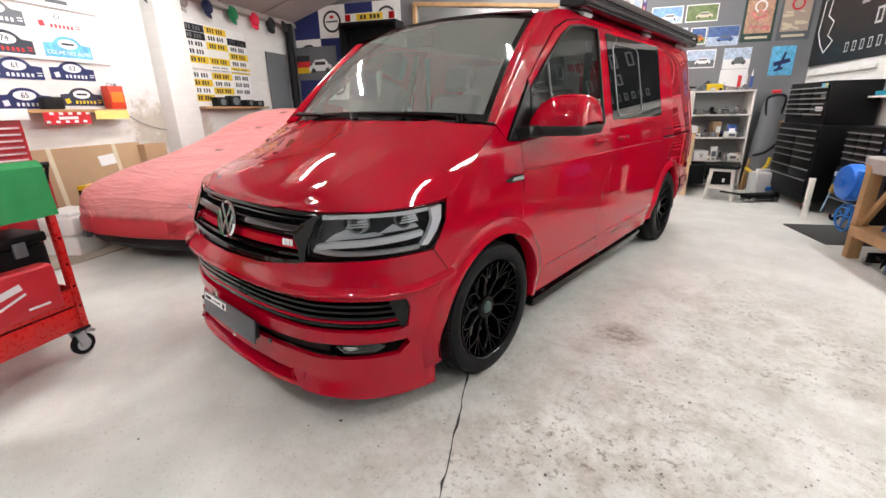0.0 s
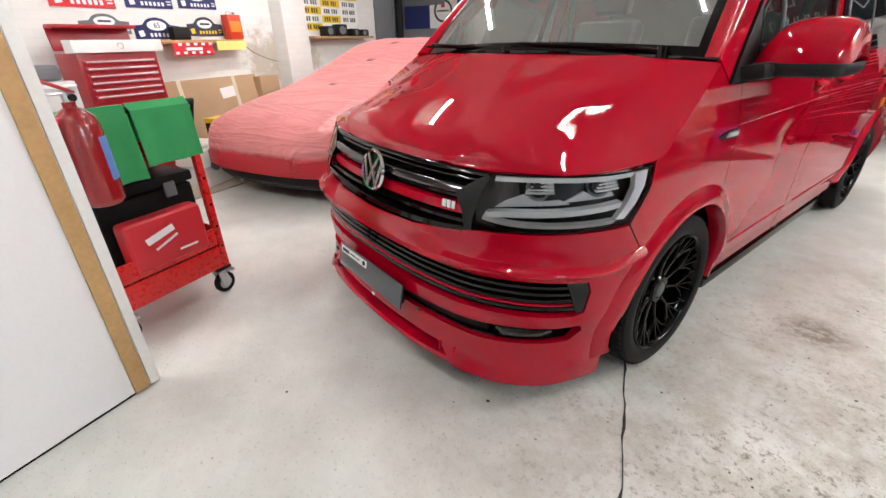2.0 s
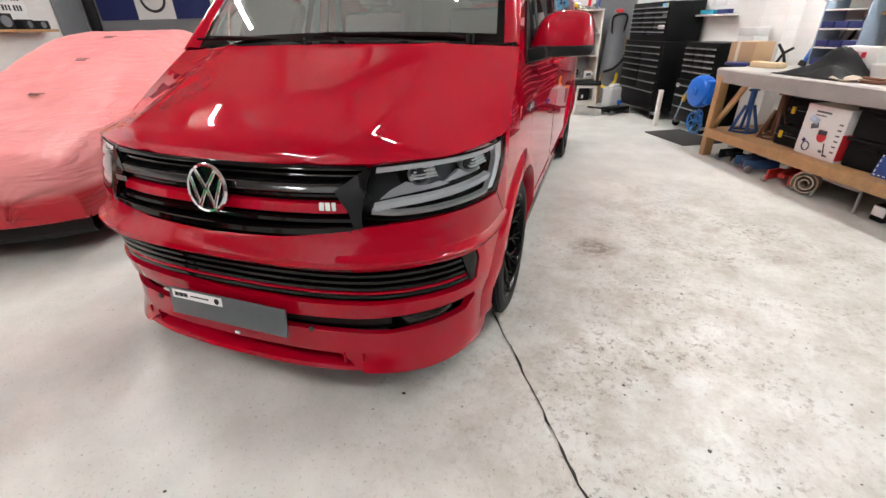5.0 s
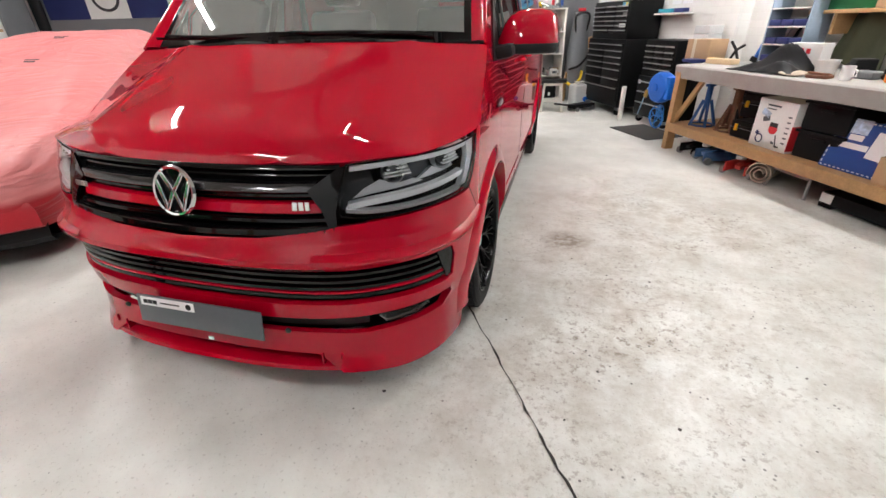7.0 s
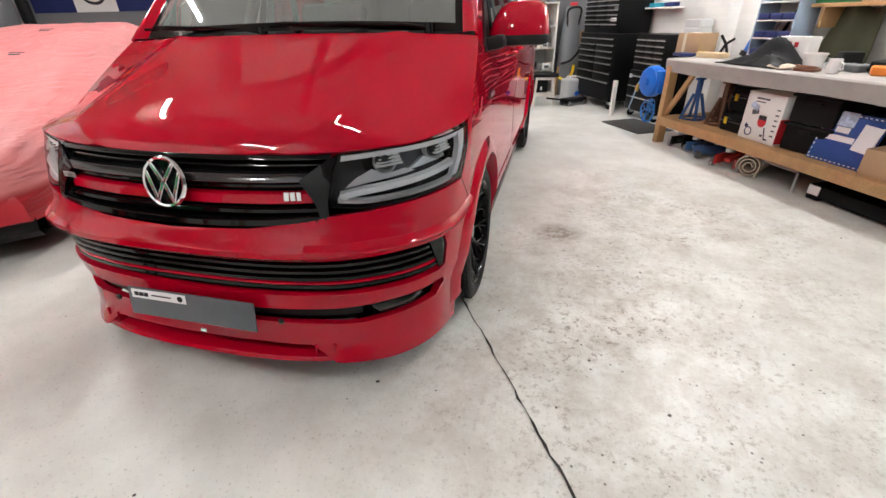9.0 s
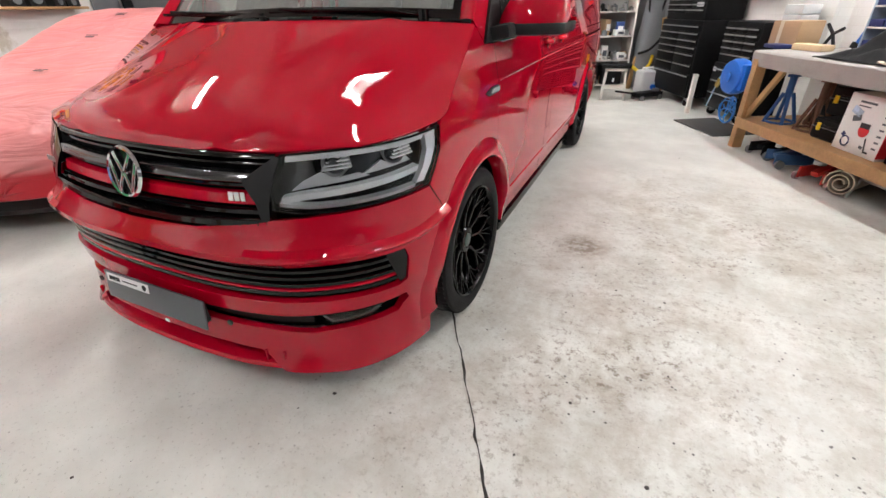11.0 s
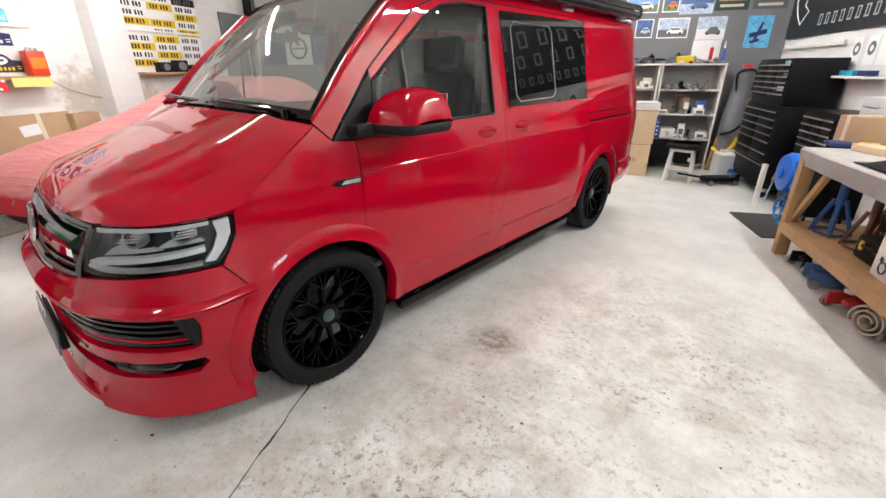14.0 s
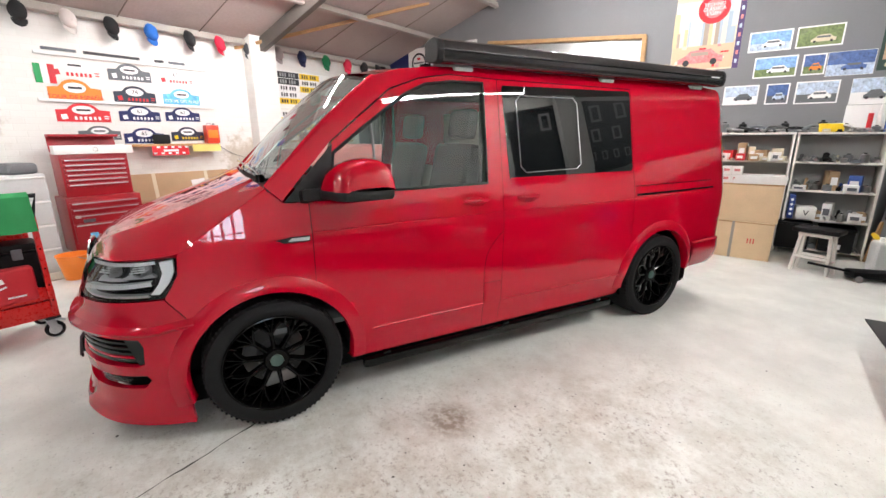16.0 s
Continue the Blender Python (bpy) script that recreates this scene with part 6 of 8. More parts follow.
def towel(v0, v1, drop, seed):
    r = random.Random(seed)
    ph = r.uniform(0, 6)
    rows = []
    for s in np.linspace(-0.16, drop, 20):
        row = []
        for y in np.linspace(v0, v1, 21):
            wav = 0.010 * math.sin((y - v0) * 38 + ph) * min(1, abs(s) * 6)
            if s < -0.02:
                p = (-0.02 + wav, y, -(abs(s)))
            elif s > 0.02:
                p = (0.024 + wav + 0.03 * s, y + 0.12 * s * (y - v0), -s)
            else:
                p = (0.022 * math.sin(s / 0.02 * 1.57), y, 0.005)
            row.append(p)
        rows.append(row)
    return solid("towel", thicken(grid(rows), 0.004), GREEN_CLOTH, room(-1.68 + 0.24, -1.12, 1.106), "green microfibre towel draped over the cart handle", "towel", "green towels")


towel(0.02, 0.30, 0.27, 3)
towel(-0.26, 0.0, 0.32, 5)
tc = thing("tool_case", room(-1.50, -1.08, 0.325), "red tool case with white plain marks in the cart", "case")
part("shell", box(0.10, 0.40, 0.26, 0.03, seg=3), surface("red case", (0.50, 0.02, 0.03), 0.4, 0, 0.06, 6), tc)
b = bmesh.new()
box(0.002, 0.15, 0.035, 0, (0.051, -0.04, 0.15), (14, 0, 0), b), box(0.002, 0.13, 0.012, 0, (0.051, -0.02, 0.115), (20, 0, 0), b), box(0.002, 0.10, 0.012, 0, (0.051, 0.08, 0.05), bm=b)
part("print_patch", b, WHITE_CLEAN, tc)
tb = thing("tool_box", room(-1.72, -1.05, 0.325), "black plastic tool box on the cart tray", "tool box")
part("body", box(0.24, 0.50, 0.34, 0.025, seg=3), BIN_BLACK, tb)
part("lid", box(0.26, 0.52, 0.06, 0.02, (0, 0, 0.345)), BIN_BLACK, tb)
part("latch", box(0.02, 0.06, 0.08, 0.006, (0.125, 0.12, 0.29)), GREY_PLASTIC, tb)
fe = thing("fire_extinguisher", room(-1.30, -1.36, 0.76), "red fire extinguisher hanging on the partition end", "fire extinguisher")
part("cylinder", lathe([(0.001, 0), (0.06, 0.0), (0.072, 0.015), (0.074, 0.03), (0.074, 0.31), (0.066, 0.345), (0.04, 0.37), (0.022, 0.38), (0.022, 0.40), (0.001, 0.40)], 36), surface("extinguisher red", (0.26, 0.008, 0.010), 0.2, coat=0.7), fe)
part("valve", rod(0.016, 0.035, (0, 0, 0.40)), ZINC, fe)
part("lever", box(0.02, 0.13, 0.012, 0.004, (0, -0.03, 0.455), (-28, 0, 0)), surface("lever red", (0.40, 0.02, 0.02), 0.4), fe)
part("carry_handle", box(0.02, 0.12, 0.010, 0.004, (0, -0.03, 0.425)), ZINC, fe)
part("gauge", rod(0.013, 0.012, (0.016, 0.01, 0.415), (0, 90, 0)), MATT_BLACK, fe)
part("label", grid([[(0.0755 * math.cos(a), 0.0755 * math.sin(a), z) for a in np.linspace(0.3, 1.5, 9)] for z in (0.10, 0.27)]), flat("label blue", (0.1, 0.2, 0.5)), fe)
part("bracket", box(0.05, 0.30, 0.02, 0.004, (-0.0, -0.12, 0.33)), RED_PRINT, fe)

# ---- covered car ----
# stations from nose to tail: v, half width, bottom, shoulder, top, half width of the top
ST = [(0.375, 0.45, 0.33, 0.36, 0.37, 0.40), (0.39, 0.52, 0.33, 0.50, 0.56, 0.40), (0.46, 0.70, 0.30, 0.58, 0.66, 0.56), (0.62, 0.79, 0.27, 0.66, 0.76, 0.62), (1.0, 0.83, 0.25, 0.74, 0.85, 0.64), (1.5, 0.85, 0.24, 0.80, 0.95, 0.62),
      (2.0, 0.86, 0.24, 0.84, 1.10, 0.58), (2.5, 0.86, 0.24, 0.88, 1.27, 0.56), (3.0, 0.86, 0.24, 0.92, 1.36, 0.55), (3.6, 0.86, 0.24, 0.92, 1.36, 0.55), (4.1, 0.85, 0.26, 0.90, 1.22, 0.56), (4.5, 0.80, 0.30, 0.84, 0.95, 0.55), (4.6, 0.70, 0.36, 0.75, 0.85, 0.50)]
cv = thing("covered_car", room(-2.52, 0, 0, 0), "low sports car under a thin pink dust cover", "car")
rs = random.Random(8)


def cover_row(st, lo, hi, n):
    v, w, b0, sh, tp, tw = st
    out = []
    prof = spline([(w * 0.97, b0), (w, b0 + (sh - b0) * 0.3), (w * 0.995, b0 + (sh - b0) * 0.7), (w * 0.95, sh), (tw + 0.04, (sh + tp * 1.4) / 2.4), (tw * 0.85, tp - 0.012), (tw * 0.4, tp), (0, tp + 0.004)], 6)
    for x, z in prof:
        if lo <= z <= hi:
            out.append((x, v, z))
    return prof


stations = [s for s in spline(ST, 6)]
rows, low = [], []
for i, s in enumerate(stations):
    pr = cover_row(s, 0, 9, 0)
    half = [(x, s[0], z) for x, z in pr]
    full = [(-x, y, z) for x, y, z in half] + half[::-1][1:]
    r2 = []
    for k, (x, y, z) in enumerate(full):
        sag = 0.010 * math.sin(k * 1.1 + y * 9) + 0.008 * math.sin(y * 17 + x * 11) + 0.006 * math.sin(z * 40 + y * 23)
        f = 1.0 if z < 0.75 else 0.35
        r2.append((x * (1 + sag * f * 0.6), y + sag * f * (0.6 if y < 0.7 else 0.2), z + sag * f * 0.6))
    rows.append(r2)
part("cover", thicken(grid(rows), 0.003), COVER, cv, "thin pink translucent dust cover, red where it clings to the nose", smooth=80)
nose = grid([[(x * k, 0.42 + 0.16 * abs(x / 0.8) ** 3 + dy, z) for x in np.linspace(-0.78, 0.78, 25)] for z, dy, k in ((0.45, -0.06, 0.97), (0.40, -0.075, 1.01), (0.30, -0.075, 1.01), (0.28, -0.03, 0.99))])
part("nose_hem", thicken(nose, 0.004), COVER_LOW, cv, "red hem of the cover over the nose")
bp_ = grid([[(x * k, 0.45 + 0.15 * abs(x / 0.78) ** 3 + dy, z) for x in np.linspace(-0.76, 0.76, 25)] for z, dy, k in ((0.31, 0.0, 1.0), (0.26, -0.02, 1.0), (0.20, -0.02, 0.99), (0.15, 0.03, 0.97), (0.15, 0.4, 0.9))])
part("front_bumper", bp_, MATT_BLACK, cv, "black front bumper showing under the cover")
part("chassis", box(1.45, 3.7, 0.2, 0.04, (0, 2.55, 0.15)), DEEP_BLACK, cv)
for x in (-0.68, 0.68):
    for y in (1.15, 3.65):
        part("tyre", lathe([(0.17, -0.09), (0.28, -0.095), (0.30, -0.07), (0.30, 0.07), (0.28, 0.095), (0.17, 0.09)], 32, m=pose(x, y, 0.30, 0, 90, 0)), RUBBER, cv)
for x, y, z, tilt in ((0.1, 1.42, 0.947, 12), (0.1, 2.1, 1.145, 24), (0.1, 2.62, 1.312, 20)):
    b = bmesh.new()
    box(0.15, 0.010, 0.002, 0, (0, 0.03, 0), bm=b), box(0.11, 0.018, 0.002, 0, (0, 0, 0), bm=b)
    part("print_patch", b, CHALK, cv, m=pose(x, y, z + 0.006, tilt, 0, -20))

# ---- back wall, flags and posters ----
BW = lambda u, z, out=0.0: ROOM @ Matrix(((1, 0, 0, u), (0, 0, -1, BACK - 0.004 - out), (0, 1, 0, z), (0, 0, 0, 1)))
fl = thing("chequered_flag", BW(-3.17, 2.16), "large navy and white chequered flag with round emblems", "flag")
S_ = 0.575
for i in range(4):
    for j in range(3):
        dark = (i + j) % 2 == 0
        x, y = (i - 1.5) * S_, (1 - j) * S_ + 0.25
        part("square", thicken(grid([[(x + a, y + b, 0.008 + 0.006 * math.sin((x + a) * 7)) for a in np.linspace(-S_ / 2, S_ / 2, 9)] for b in np.linspace(-S_ / 2, S_ / 2, 5)]), 0.002), NAVY if dark else WHITE, fl)
        if not dark:
            part("ring", lathe([(0.155, 0.018), (0.195, 0.018), (0.195, 0.016)], 36, m=pose(x, y, 0)), CHALK, fl)
            part("emblem", box(0.30, 0.055, 0.003, 0, (x, y, 0.0185)), WHITE, fl)
            part("emblem_bars", box(0.26, 0.03, 0.003, 0, (x, y, 0.0215)), GREY_PRINT, fl)
            part("crest", box(0.08, 0.05, 0.003, 0, (x, y + 0.08, 0.0185)), RED_PRINT, fl)
cp = thing("car_poster", BW(-3.88, 2.25, 0.025), "dark poster of a white rally car", "poster")
part("paper", box(0.92, 0.62, 0.003, 0), GREY_PRINT, cp)
for i, c in enumerate((CHALK, RED_PRINT, YELLOW)):
    part("stripe", box(0.30, 0.11, 0.002, 0, (-0.30, 0.10 - i * 0.11, 0.003)), c, cp)


def car_shape(w, h, z=0.006):
    out = [(-0.5, 0.0), (-0.5, 0.32), (-0.38, 0.45), (-0.22, 0.85), (0.22, 0.9), (0.38, 0.5), (0.5, 0.42), (0.5, 0.0)]
    return sheet([(x * w, y * h) for x, y in out], lambda a, b: (a, b, z), step=0.2, edge=0.001)


part("car_print", car_shape(0.52, 0.24), WHITE_CLEAN, cp, m=pose(0.08, -0.14, 0))
part("glass_print", box(0.24, 0.06, 0.001, 0, (0.08, 0.0, 0.0075)), CHALK, cp)
for x in (-0.08, 0.24):
    part("wheel_print", rod(0.045, 0.001, (x, -0.13, 0.0075)), CHALK, cp)
tl = thing("light_board", room(-2.62, BACK - 0.07, 2.93), "white trailer board with red lamps and yellow plate", "lamp board")
part("bar", box(1.05, 0.05, 0.15, 0.01), WHITE, tl)
part("plate", box(0.54, 0.006, 0.115, 0.002, (0, -0.028, 0.018)), YELLOW, tl)
b = bmesh.new()
for i in range(5):
    box(0.05, 0.002, 0.07, 0, (-0.17 + i * 0.075 + (0.05 if i > 1 else 0), -0.032, 0.04), bm=b)
part("character_bars", b, CHALK, tl)
for x in (-0.45, 0.45):
    part("lamp", box(0.11, 0.03, 0.12, 0.012, (x, -0.035, 0.015)), surface("lamp red", (0.4, 0.01, 0.01), 0.15), tl)
cab = thing("wall_cabinet", room(-2.55, BACK - 0.20, 2.05), "black open cabinet hung on the flag wall", "cabinet")
shell = box(1.15, 0.40, 0.03, 0.004)
box(1.15, 0.40, 0.03, 0.004, (0, 0, 0.80), bm=shell), box(0.03, 0.40, 0.80, 0.004, (-0.56, 0, 0.0), bm=shell), box(0.03, 0.40, 0.80, 0.004, (0.56, 0, 0.0), bm=shell), box(1.1, 0.02, 0.80, 0.002, (0, 0.18, 0), bm=shell)
part("carcass", shell, BIN_BLACK, cab)
solid("corner_post", tube([(0, 0, z) for z in (0, 1, 2, 2.95)], 0.075, 16), BIN_BLACK, room(LEFT + 0.12, BACK - 0.28, 0), "black round post standing in the room corner", "post")
solid("corner_board", box(0.03, 0.6, 2.4, 0.004), GREY_PLASTIC, room(LEFT + 0.03, 5.35, 0.0), "grey sheet leaning against the corner wall", "board")


def photo(u0, u1, z0, z1, sky_m, land_m, car_m, kind="camper van", border=0.016, tilt=0.0):
    w, h = u1 - u0, z1 - z0
    t = thing("photograph", BW((u0 + u1) / 2, (z0 + z1) / 2) @ pose(0, 0, 0, 0, 0, tilt), "printed photograph of a %s taped to the wall" % kind, "photograph", "photographs on the wall")
    part("paper", box(w, h, 0.002, 0), WHITE_CLEAN, t)
    b = 0.5 - border / h
    part("sky_print", box(w - 2 * border, h * 0.52, 0.001, 0, (0, h * (b - 0.26), 0.0025)), sky_m, t)
    part("land_print", box(w - 2 * border, h * (2 * b - 0.52), 0.001, 0, (0, -h * 0.5 + border + h * (2 * b - 0.52) / 2, 0.0025)), land_m, t)
    if car_m:
        part("van_print", car_shape(w * 0.52, h * 0.36, 0.005), car_m, t, m=pose(w * 0.08, -h * 0.26, 0))
        part("glass_print", box(w * 0.28, h * 0.09, 0.001, 0, (w * 0.08, -h * 0.05, 0.0062)), GREY_PRINT, t)
        for k in (-0.1, 0.25):
            part("wheel_print", rod(h * 0.055, 0.001, (w * k, -h * 0.25, 0.0062), n=14), CHALK, t)


HAZE = printed("haze print", (0.45, 0.55, 0.68))
DUSK = printed("dusk print", (0.06, 0.12, 0.32))
photo(2.29, 2.75, 2.56, 2.81, SKY_PRINT, HAZE, WHITE_CLEAN)
photo(2.79, 3.25, 2.56, 2.81, GRASS_PRINT, GRASS_PRINT, SAND)
photo(2.39, 2.85, 2.23, 2.49, SKY_PRINT, GRASS_PRINT, WHITE_CLEAN)
photo(2.90, 3.13, 2.23, 2.48, DUSK, GRASS_PRINT, ORANGE)
photo(3.14, 3.58, 2.20, 2.48, DUSK, HAZE, DUSK, border=0.004)
photo(2.09, 2.49, 1.90, 2.15, HAZE, WHITE_CLEAN, SLATE)
photo(2.57, 2.82, 1.89, 2.15, DUSK, SLATE, HAZE)
photo(2.88, 3.31, 1.88, 2.155, HAZE, GREY_PRINT, WHITE_CLEAN)
photo(3.42, 3.80, 1.85, 2.155, HAZE, WHITE_CLEAN, GREY_PRINT, border=0.004)
solid("calendar", box(0.38, 0.31, 0.004, 0.001), WHITE_CLEAN, BW(3.60, 1.69), "white calendar sheet pinned under a photograph", "calendar")
jp = thing("jet_poster", BW(4.23, 1.94), "pale blue poster of a fighter jet", "poster")
part("paper", box(0.32, 0.42, 0.002, 0), CYAN, jp)
b = bmesh.new()
box(0.035, 0.26, 0.001, 0, (0, 0, 0.0025), (0, 0, -15), b), box(0.22, 0.06, 0.001, 0, (0, -0.02, 0.004), (0, 0, 15), b), box(0.12, 0.035, 0.001, 0, (-0.03, -0.12, 0.004), (0, 0, 15), b)
part("jet_print", b, INK_BLUE, jp)
for u0, label, c2 in ((3.60, "dark framed race poster with a tan scene", TAN_PRINT), (4.08, "tan race poster with a red wreath", flat("dust print", (0.42, 0.33, 0.27)))):
    rp = thing("race_poster", BW(u0 + 0.215, 2.56), label, "poster", "race posters")
    part("paper", box(0.43, 0.66, 0.003, 0), flat("bottle green", (0.02, 0.05, 0.04)) if u0 < 4 else SLATE, rp)
    part("scene_print", box(0.36, 0.46, 0.001, 0, (0, 0.02, 0.0035)), c2, rp)
    b = bmesh.new()
    r = random.Random(int(u0 * 100))
    for i in range(9):
        box(r.uniform(0.06, 0.14), r.uniform(0.02, 0.05), 0.001, 0, (r.uniform(-0.11, 0.11), r.uniform(-0.17, 0.12), 0.005 + i * 0.0002), (0, 0, r.uniform(-20, 20)), b)
    part("car_prints", b, PINK_PRINT if u0 < 4 else SAND, rp)
    part("wreath", lathe([(0.06, 0.006), (0.085, 0.006), (0.085, 0.0045)], 24, m=pose(0, 0.16, 0.0)), RED_PRINT if u0 > 4 else WHITE_CLEAN, rp)
    part("title_bar", box(0.30, 0.035, 0.001, 0, (0, -0.27, 0.004)), SAND, rp)
bp2 = thing("show_poster", BW(1.78, 2.92), "large pastel classic car show poster with a red wreath", "poster")
part("paper", box(0.84, 1.06, 0.003, 0), SAND, bp2)
part("side_strip", box(0.07, 1.06, 0.001, 0, (0.385, 0, 0.0035)), flat("plum print", (0.07, 0.04, 0.14)), bp2)
part("sky_print", box(0.76, 0.36, 0.001, 0, (-0.035, 0.20, 0.0035)), flat("cream blue print", (0.50, 0.58, 0.62)), bp2)
part("street_print", box(0.76, 0.34, 0.001, 0, (-0.035, -0.34, 0.0035)), flat("warm print", (0.55, 0.40, 0.26)), bp2)
r = random.Random(2)
TOWERS = [flat("tower print", (0.55, 0.44, 0.26)), flat("tower shade print", (0.33, 0.27, 0.22)), flat("tower pale print", (0.66, 0.60, 0.48)), flat("tower blue print", (0.34, 0.42, 0.50))]
for i in range(17):
    h = r.uniform(0.16, 0.46)
    tw = part("tower_print", box(r.uniform(0.035, 0.075), h, 0.001, 0, (-0.39 + i * 0.043, -0.20 + h / 2, 0.0048 + i * 0.0001)), TOWERS[r.randrange(4)], bp2)
for i in range(9):
    part("cloud_print", box(r.uniform(0.08, 0.2), r.uniform(0.015, 0.035), 0.001, 0, (r.uniform(-0.32, 0.22), r.uniform(0.14, 0.36), 0.0046 + i * 0.0001), (0, 0, r.uniform(-8, 8))), TOWERS[2], bp2)
for i in range(12):
    part("street_detail", box(r.uniform(0.03, 0.10), r.uniform(0.02, 0.06), 0.001, 0, (r.uniform(-0.36, 0.28), r.uniform(-0.48, -0.20), 0.0068 + i * 0.0001)), (PINK_PRINT, RED_PRINT, TOWERS[1], TOWERS[2], SAND)[i % 5], bp2)
part("car_print", car_shape(0.56, 0.20), PINK_PRINT, bp2, m=pose(-0.05, -0.43, 0.004))
part("car_glass", box(0.22, 0.05, 0.001, 0, (-0.06, -0.31, 0.0115)), TOWERS[1], bp2)
for x in (-0.22, 0.12):
    part("wheel_print", rod(0.042, 0.001, (x, -0.42, 0.0118), n=16), CHALK, bp2)
part("title_bar", box(0.60, 0.05, 0.001, 0, (-0.05, 0.47, 0.0046)), WHITE_CLEAN, bp2)
for i in range(9):
    part("strip_bar", box(0.03, 0.05, 0.001, 0, (0.385, -0.44 + i * 0.11, 0.0046)), PINK_PRINT if i % 2 else HAZE, bp2)
part("wreath", lathe([(0.12, 0.010), (0.19, 0.010), (0.19, 0.007)], 32, m=pose(0.05, 0.26, 0)), RED_PRINT, bp2)
b = into(bmesh.new(), rod(0.12, 0.001, (0.05, 0.26, 0.008), n=28))
part("wreath_centre", b, PINK_PRINT, bp2)
for k, wd in enumerate(("TECHNO", "CLASSICA", "ESSEN")):
    part("lettering", text_mesh(wd, 0.062), WHITE_CLEAN, bp2, m=pose(0.05, 0.31 - 0.055 * k, 0.0105))


# ---- shelves on the back wall ----
def shelf_unit(u0, u1, levels, label):
    w = u1 - u0
    t = thing("shelf_unit", room((u0 + u1) / 2, 5.77), label, "shelf", "white shelf units")
    for x in (-w / 2 + 0.012, w / 2 - 0.012):
        part("side_panel", box(0.024, 0.40, 1.50, 0.003, (x, 0, 0)), SHELF_WHITE, t)
    part("back_panel", box(w - 0.05, 0.008, 1.44, 0, (0, 0.19, 0.04)), SHELF_BACK, t)
    for z in levels:
        part("shelf", box(w - 0.05, 0.39, 0.024, 0.003, (0, 0, z - 0.024)), SHELF_WHITE, t)
    part("top_board", box(w + 0.01, 0.41, 0.024, 0.003, (0, 0, 1.50)), SHELF_WHITE, t)


shelf_unit(2.09, 2.965, (0.08, 0.47, 0.82, 1.17), "white painted shelf unit full of boxes and parts")
shelf_unit(2.985, 3.83, (0.08, 0.46, 0.82, 1.17), "white painted shelf unit full of tins and parts")
PALETTE = [(WHITE, "white", "carton"), (CARD, "brown", "carton"), (GREY_PLASTIC, "grey", "part"), (BIN_BLACK, "black", "part"), (flat("blue carton", (0.03, 0.08, 0.3)), "blue", "carton"), (RED_PRINT, "red", "carton"), (STEEL, "metal", "part"), (SAND, "cream", "carton")]


def clutter(u0, u1, z, hmax, seed, v=5.72, n=9, pick=None):
    """Boxes, tins and jars set side by side along a shelf."""
    r = random.Random(seed)
    u = u0
    while u < u1 - 0.05:
        mt, cn, kd = PALETTE[r.choice(pick) if pick else r.randrange(len(PALETTE))]
        w = r.uniform(0.05, 0.15)
        h = r.uniform(0.35, 0.95) * hmax
        if u + w > u1:
            break
        at = room(u + w / 2, v + r.uniform(-0.08, 0.05), z, r.uniform(-14, 14))
        k = r.random()
        if kd == "carton" and k < 0.8:
            t = thing("carton", at, "small %s cardboard carton on the shelf" % cn, "carton", "cartons on the shelves")
            part("box", box(w * 0.92, r.uniform(0.12, 0.22), h, 0.003), mt, t)
            part("label", box(w * 0.6, 0.002, h * 0.4, 0, (0, -0.112, h * 0.3)), WHITE_CLEAN if mt is not WHITE else SLATE, t)
        elif k < 0.55:
            t = thing("tin", at, "%s round tin on the shelf" % cn, "tin", "tins on the shelves")
            rr = min(w * 0.45, 0.05)
            part("body", lathe([(0.001, 0), (rr, 0), (rr, h * 0.8), (rr * 0.92, h * 0.84), (rr * 0.4, h * 0.9), (rr * 0.4, h), (0.001, h)], 20), mt, t)
            part("cap", rod(rr * 0.42, h * 0.08, (0, 0, h * 0.96), n=14), MATT_BLACK, t)
        else:
            t = thing("spare_part", at, "%s machined spare part lying on the shelf" % cn, "spare part", "parts on the shelves")
            part("casting", lathe([(0.001, 0), (w * 0.4, 0), (w * 0.42, h * 0.2), (w * 0.25, h * 0.28), (w * 0.22, h * 0.55), (w * 0.12, h * 0.6), (0.001, h * 0.62)], 18), mt if mt is not WHITE else STEEL, t)
            part("pipe", tube([(0, 0, h * 0.3), (w * 0.4, -0.05, h * 0.45), (w * 0.5, -0.12, h * 0.2)], 0.012, 8), STEEL, t)
        u += w + r.uniform(0.0, 0.03)


clutter(3.02, 3.80, 1.17, 0.24, 21)
clutter(3.02, 3.80, 0.82, 0.26, 22)
clutter(3.14, 3.80, 0.46, 0.26, 23, pick=[0, 1, 2, 2, 3, 6])
clutter(2.12, 2.95, 1.17, 0.24, 24, pick=[1, 5, 3, 4, 2, 1, 7])
clutter(3.04, 3.80, 1.17, 0.11, 31, v=5.62, pick=[0, 2, 6, 3, 2, 6])
clutter(3.03, 3.80, 0.82, 0.13, 32, v=5.62, pick=[0, 2, 6, 3, 1])
clutter(3.34, 3.80, 0.46, 0.14, 33, v=5.62, pick=[2, 3, 2, 6, 0])
clutter(2.12, 2.95, 1.17, 0.12, 34, v=5.62, pick=[1, 5, 0, 7, 1])
clutter(3.3, 3.80, 0.08, 0.16, 35, v=5.68, pick=[1, 3, 2])
clutter(2.12, 3.80, 1.524, 0.10, 36, pick=[2, 3, 6, 2, 3, 7], v=5.68)
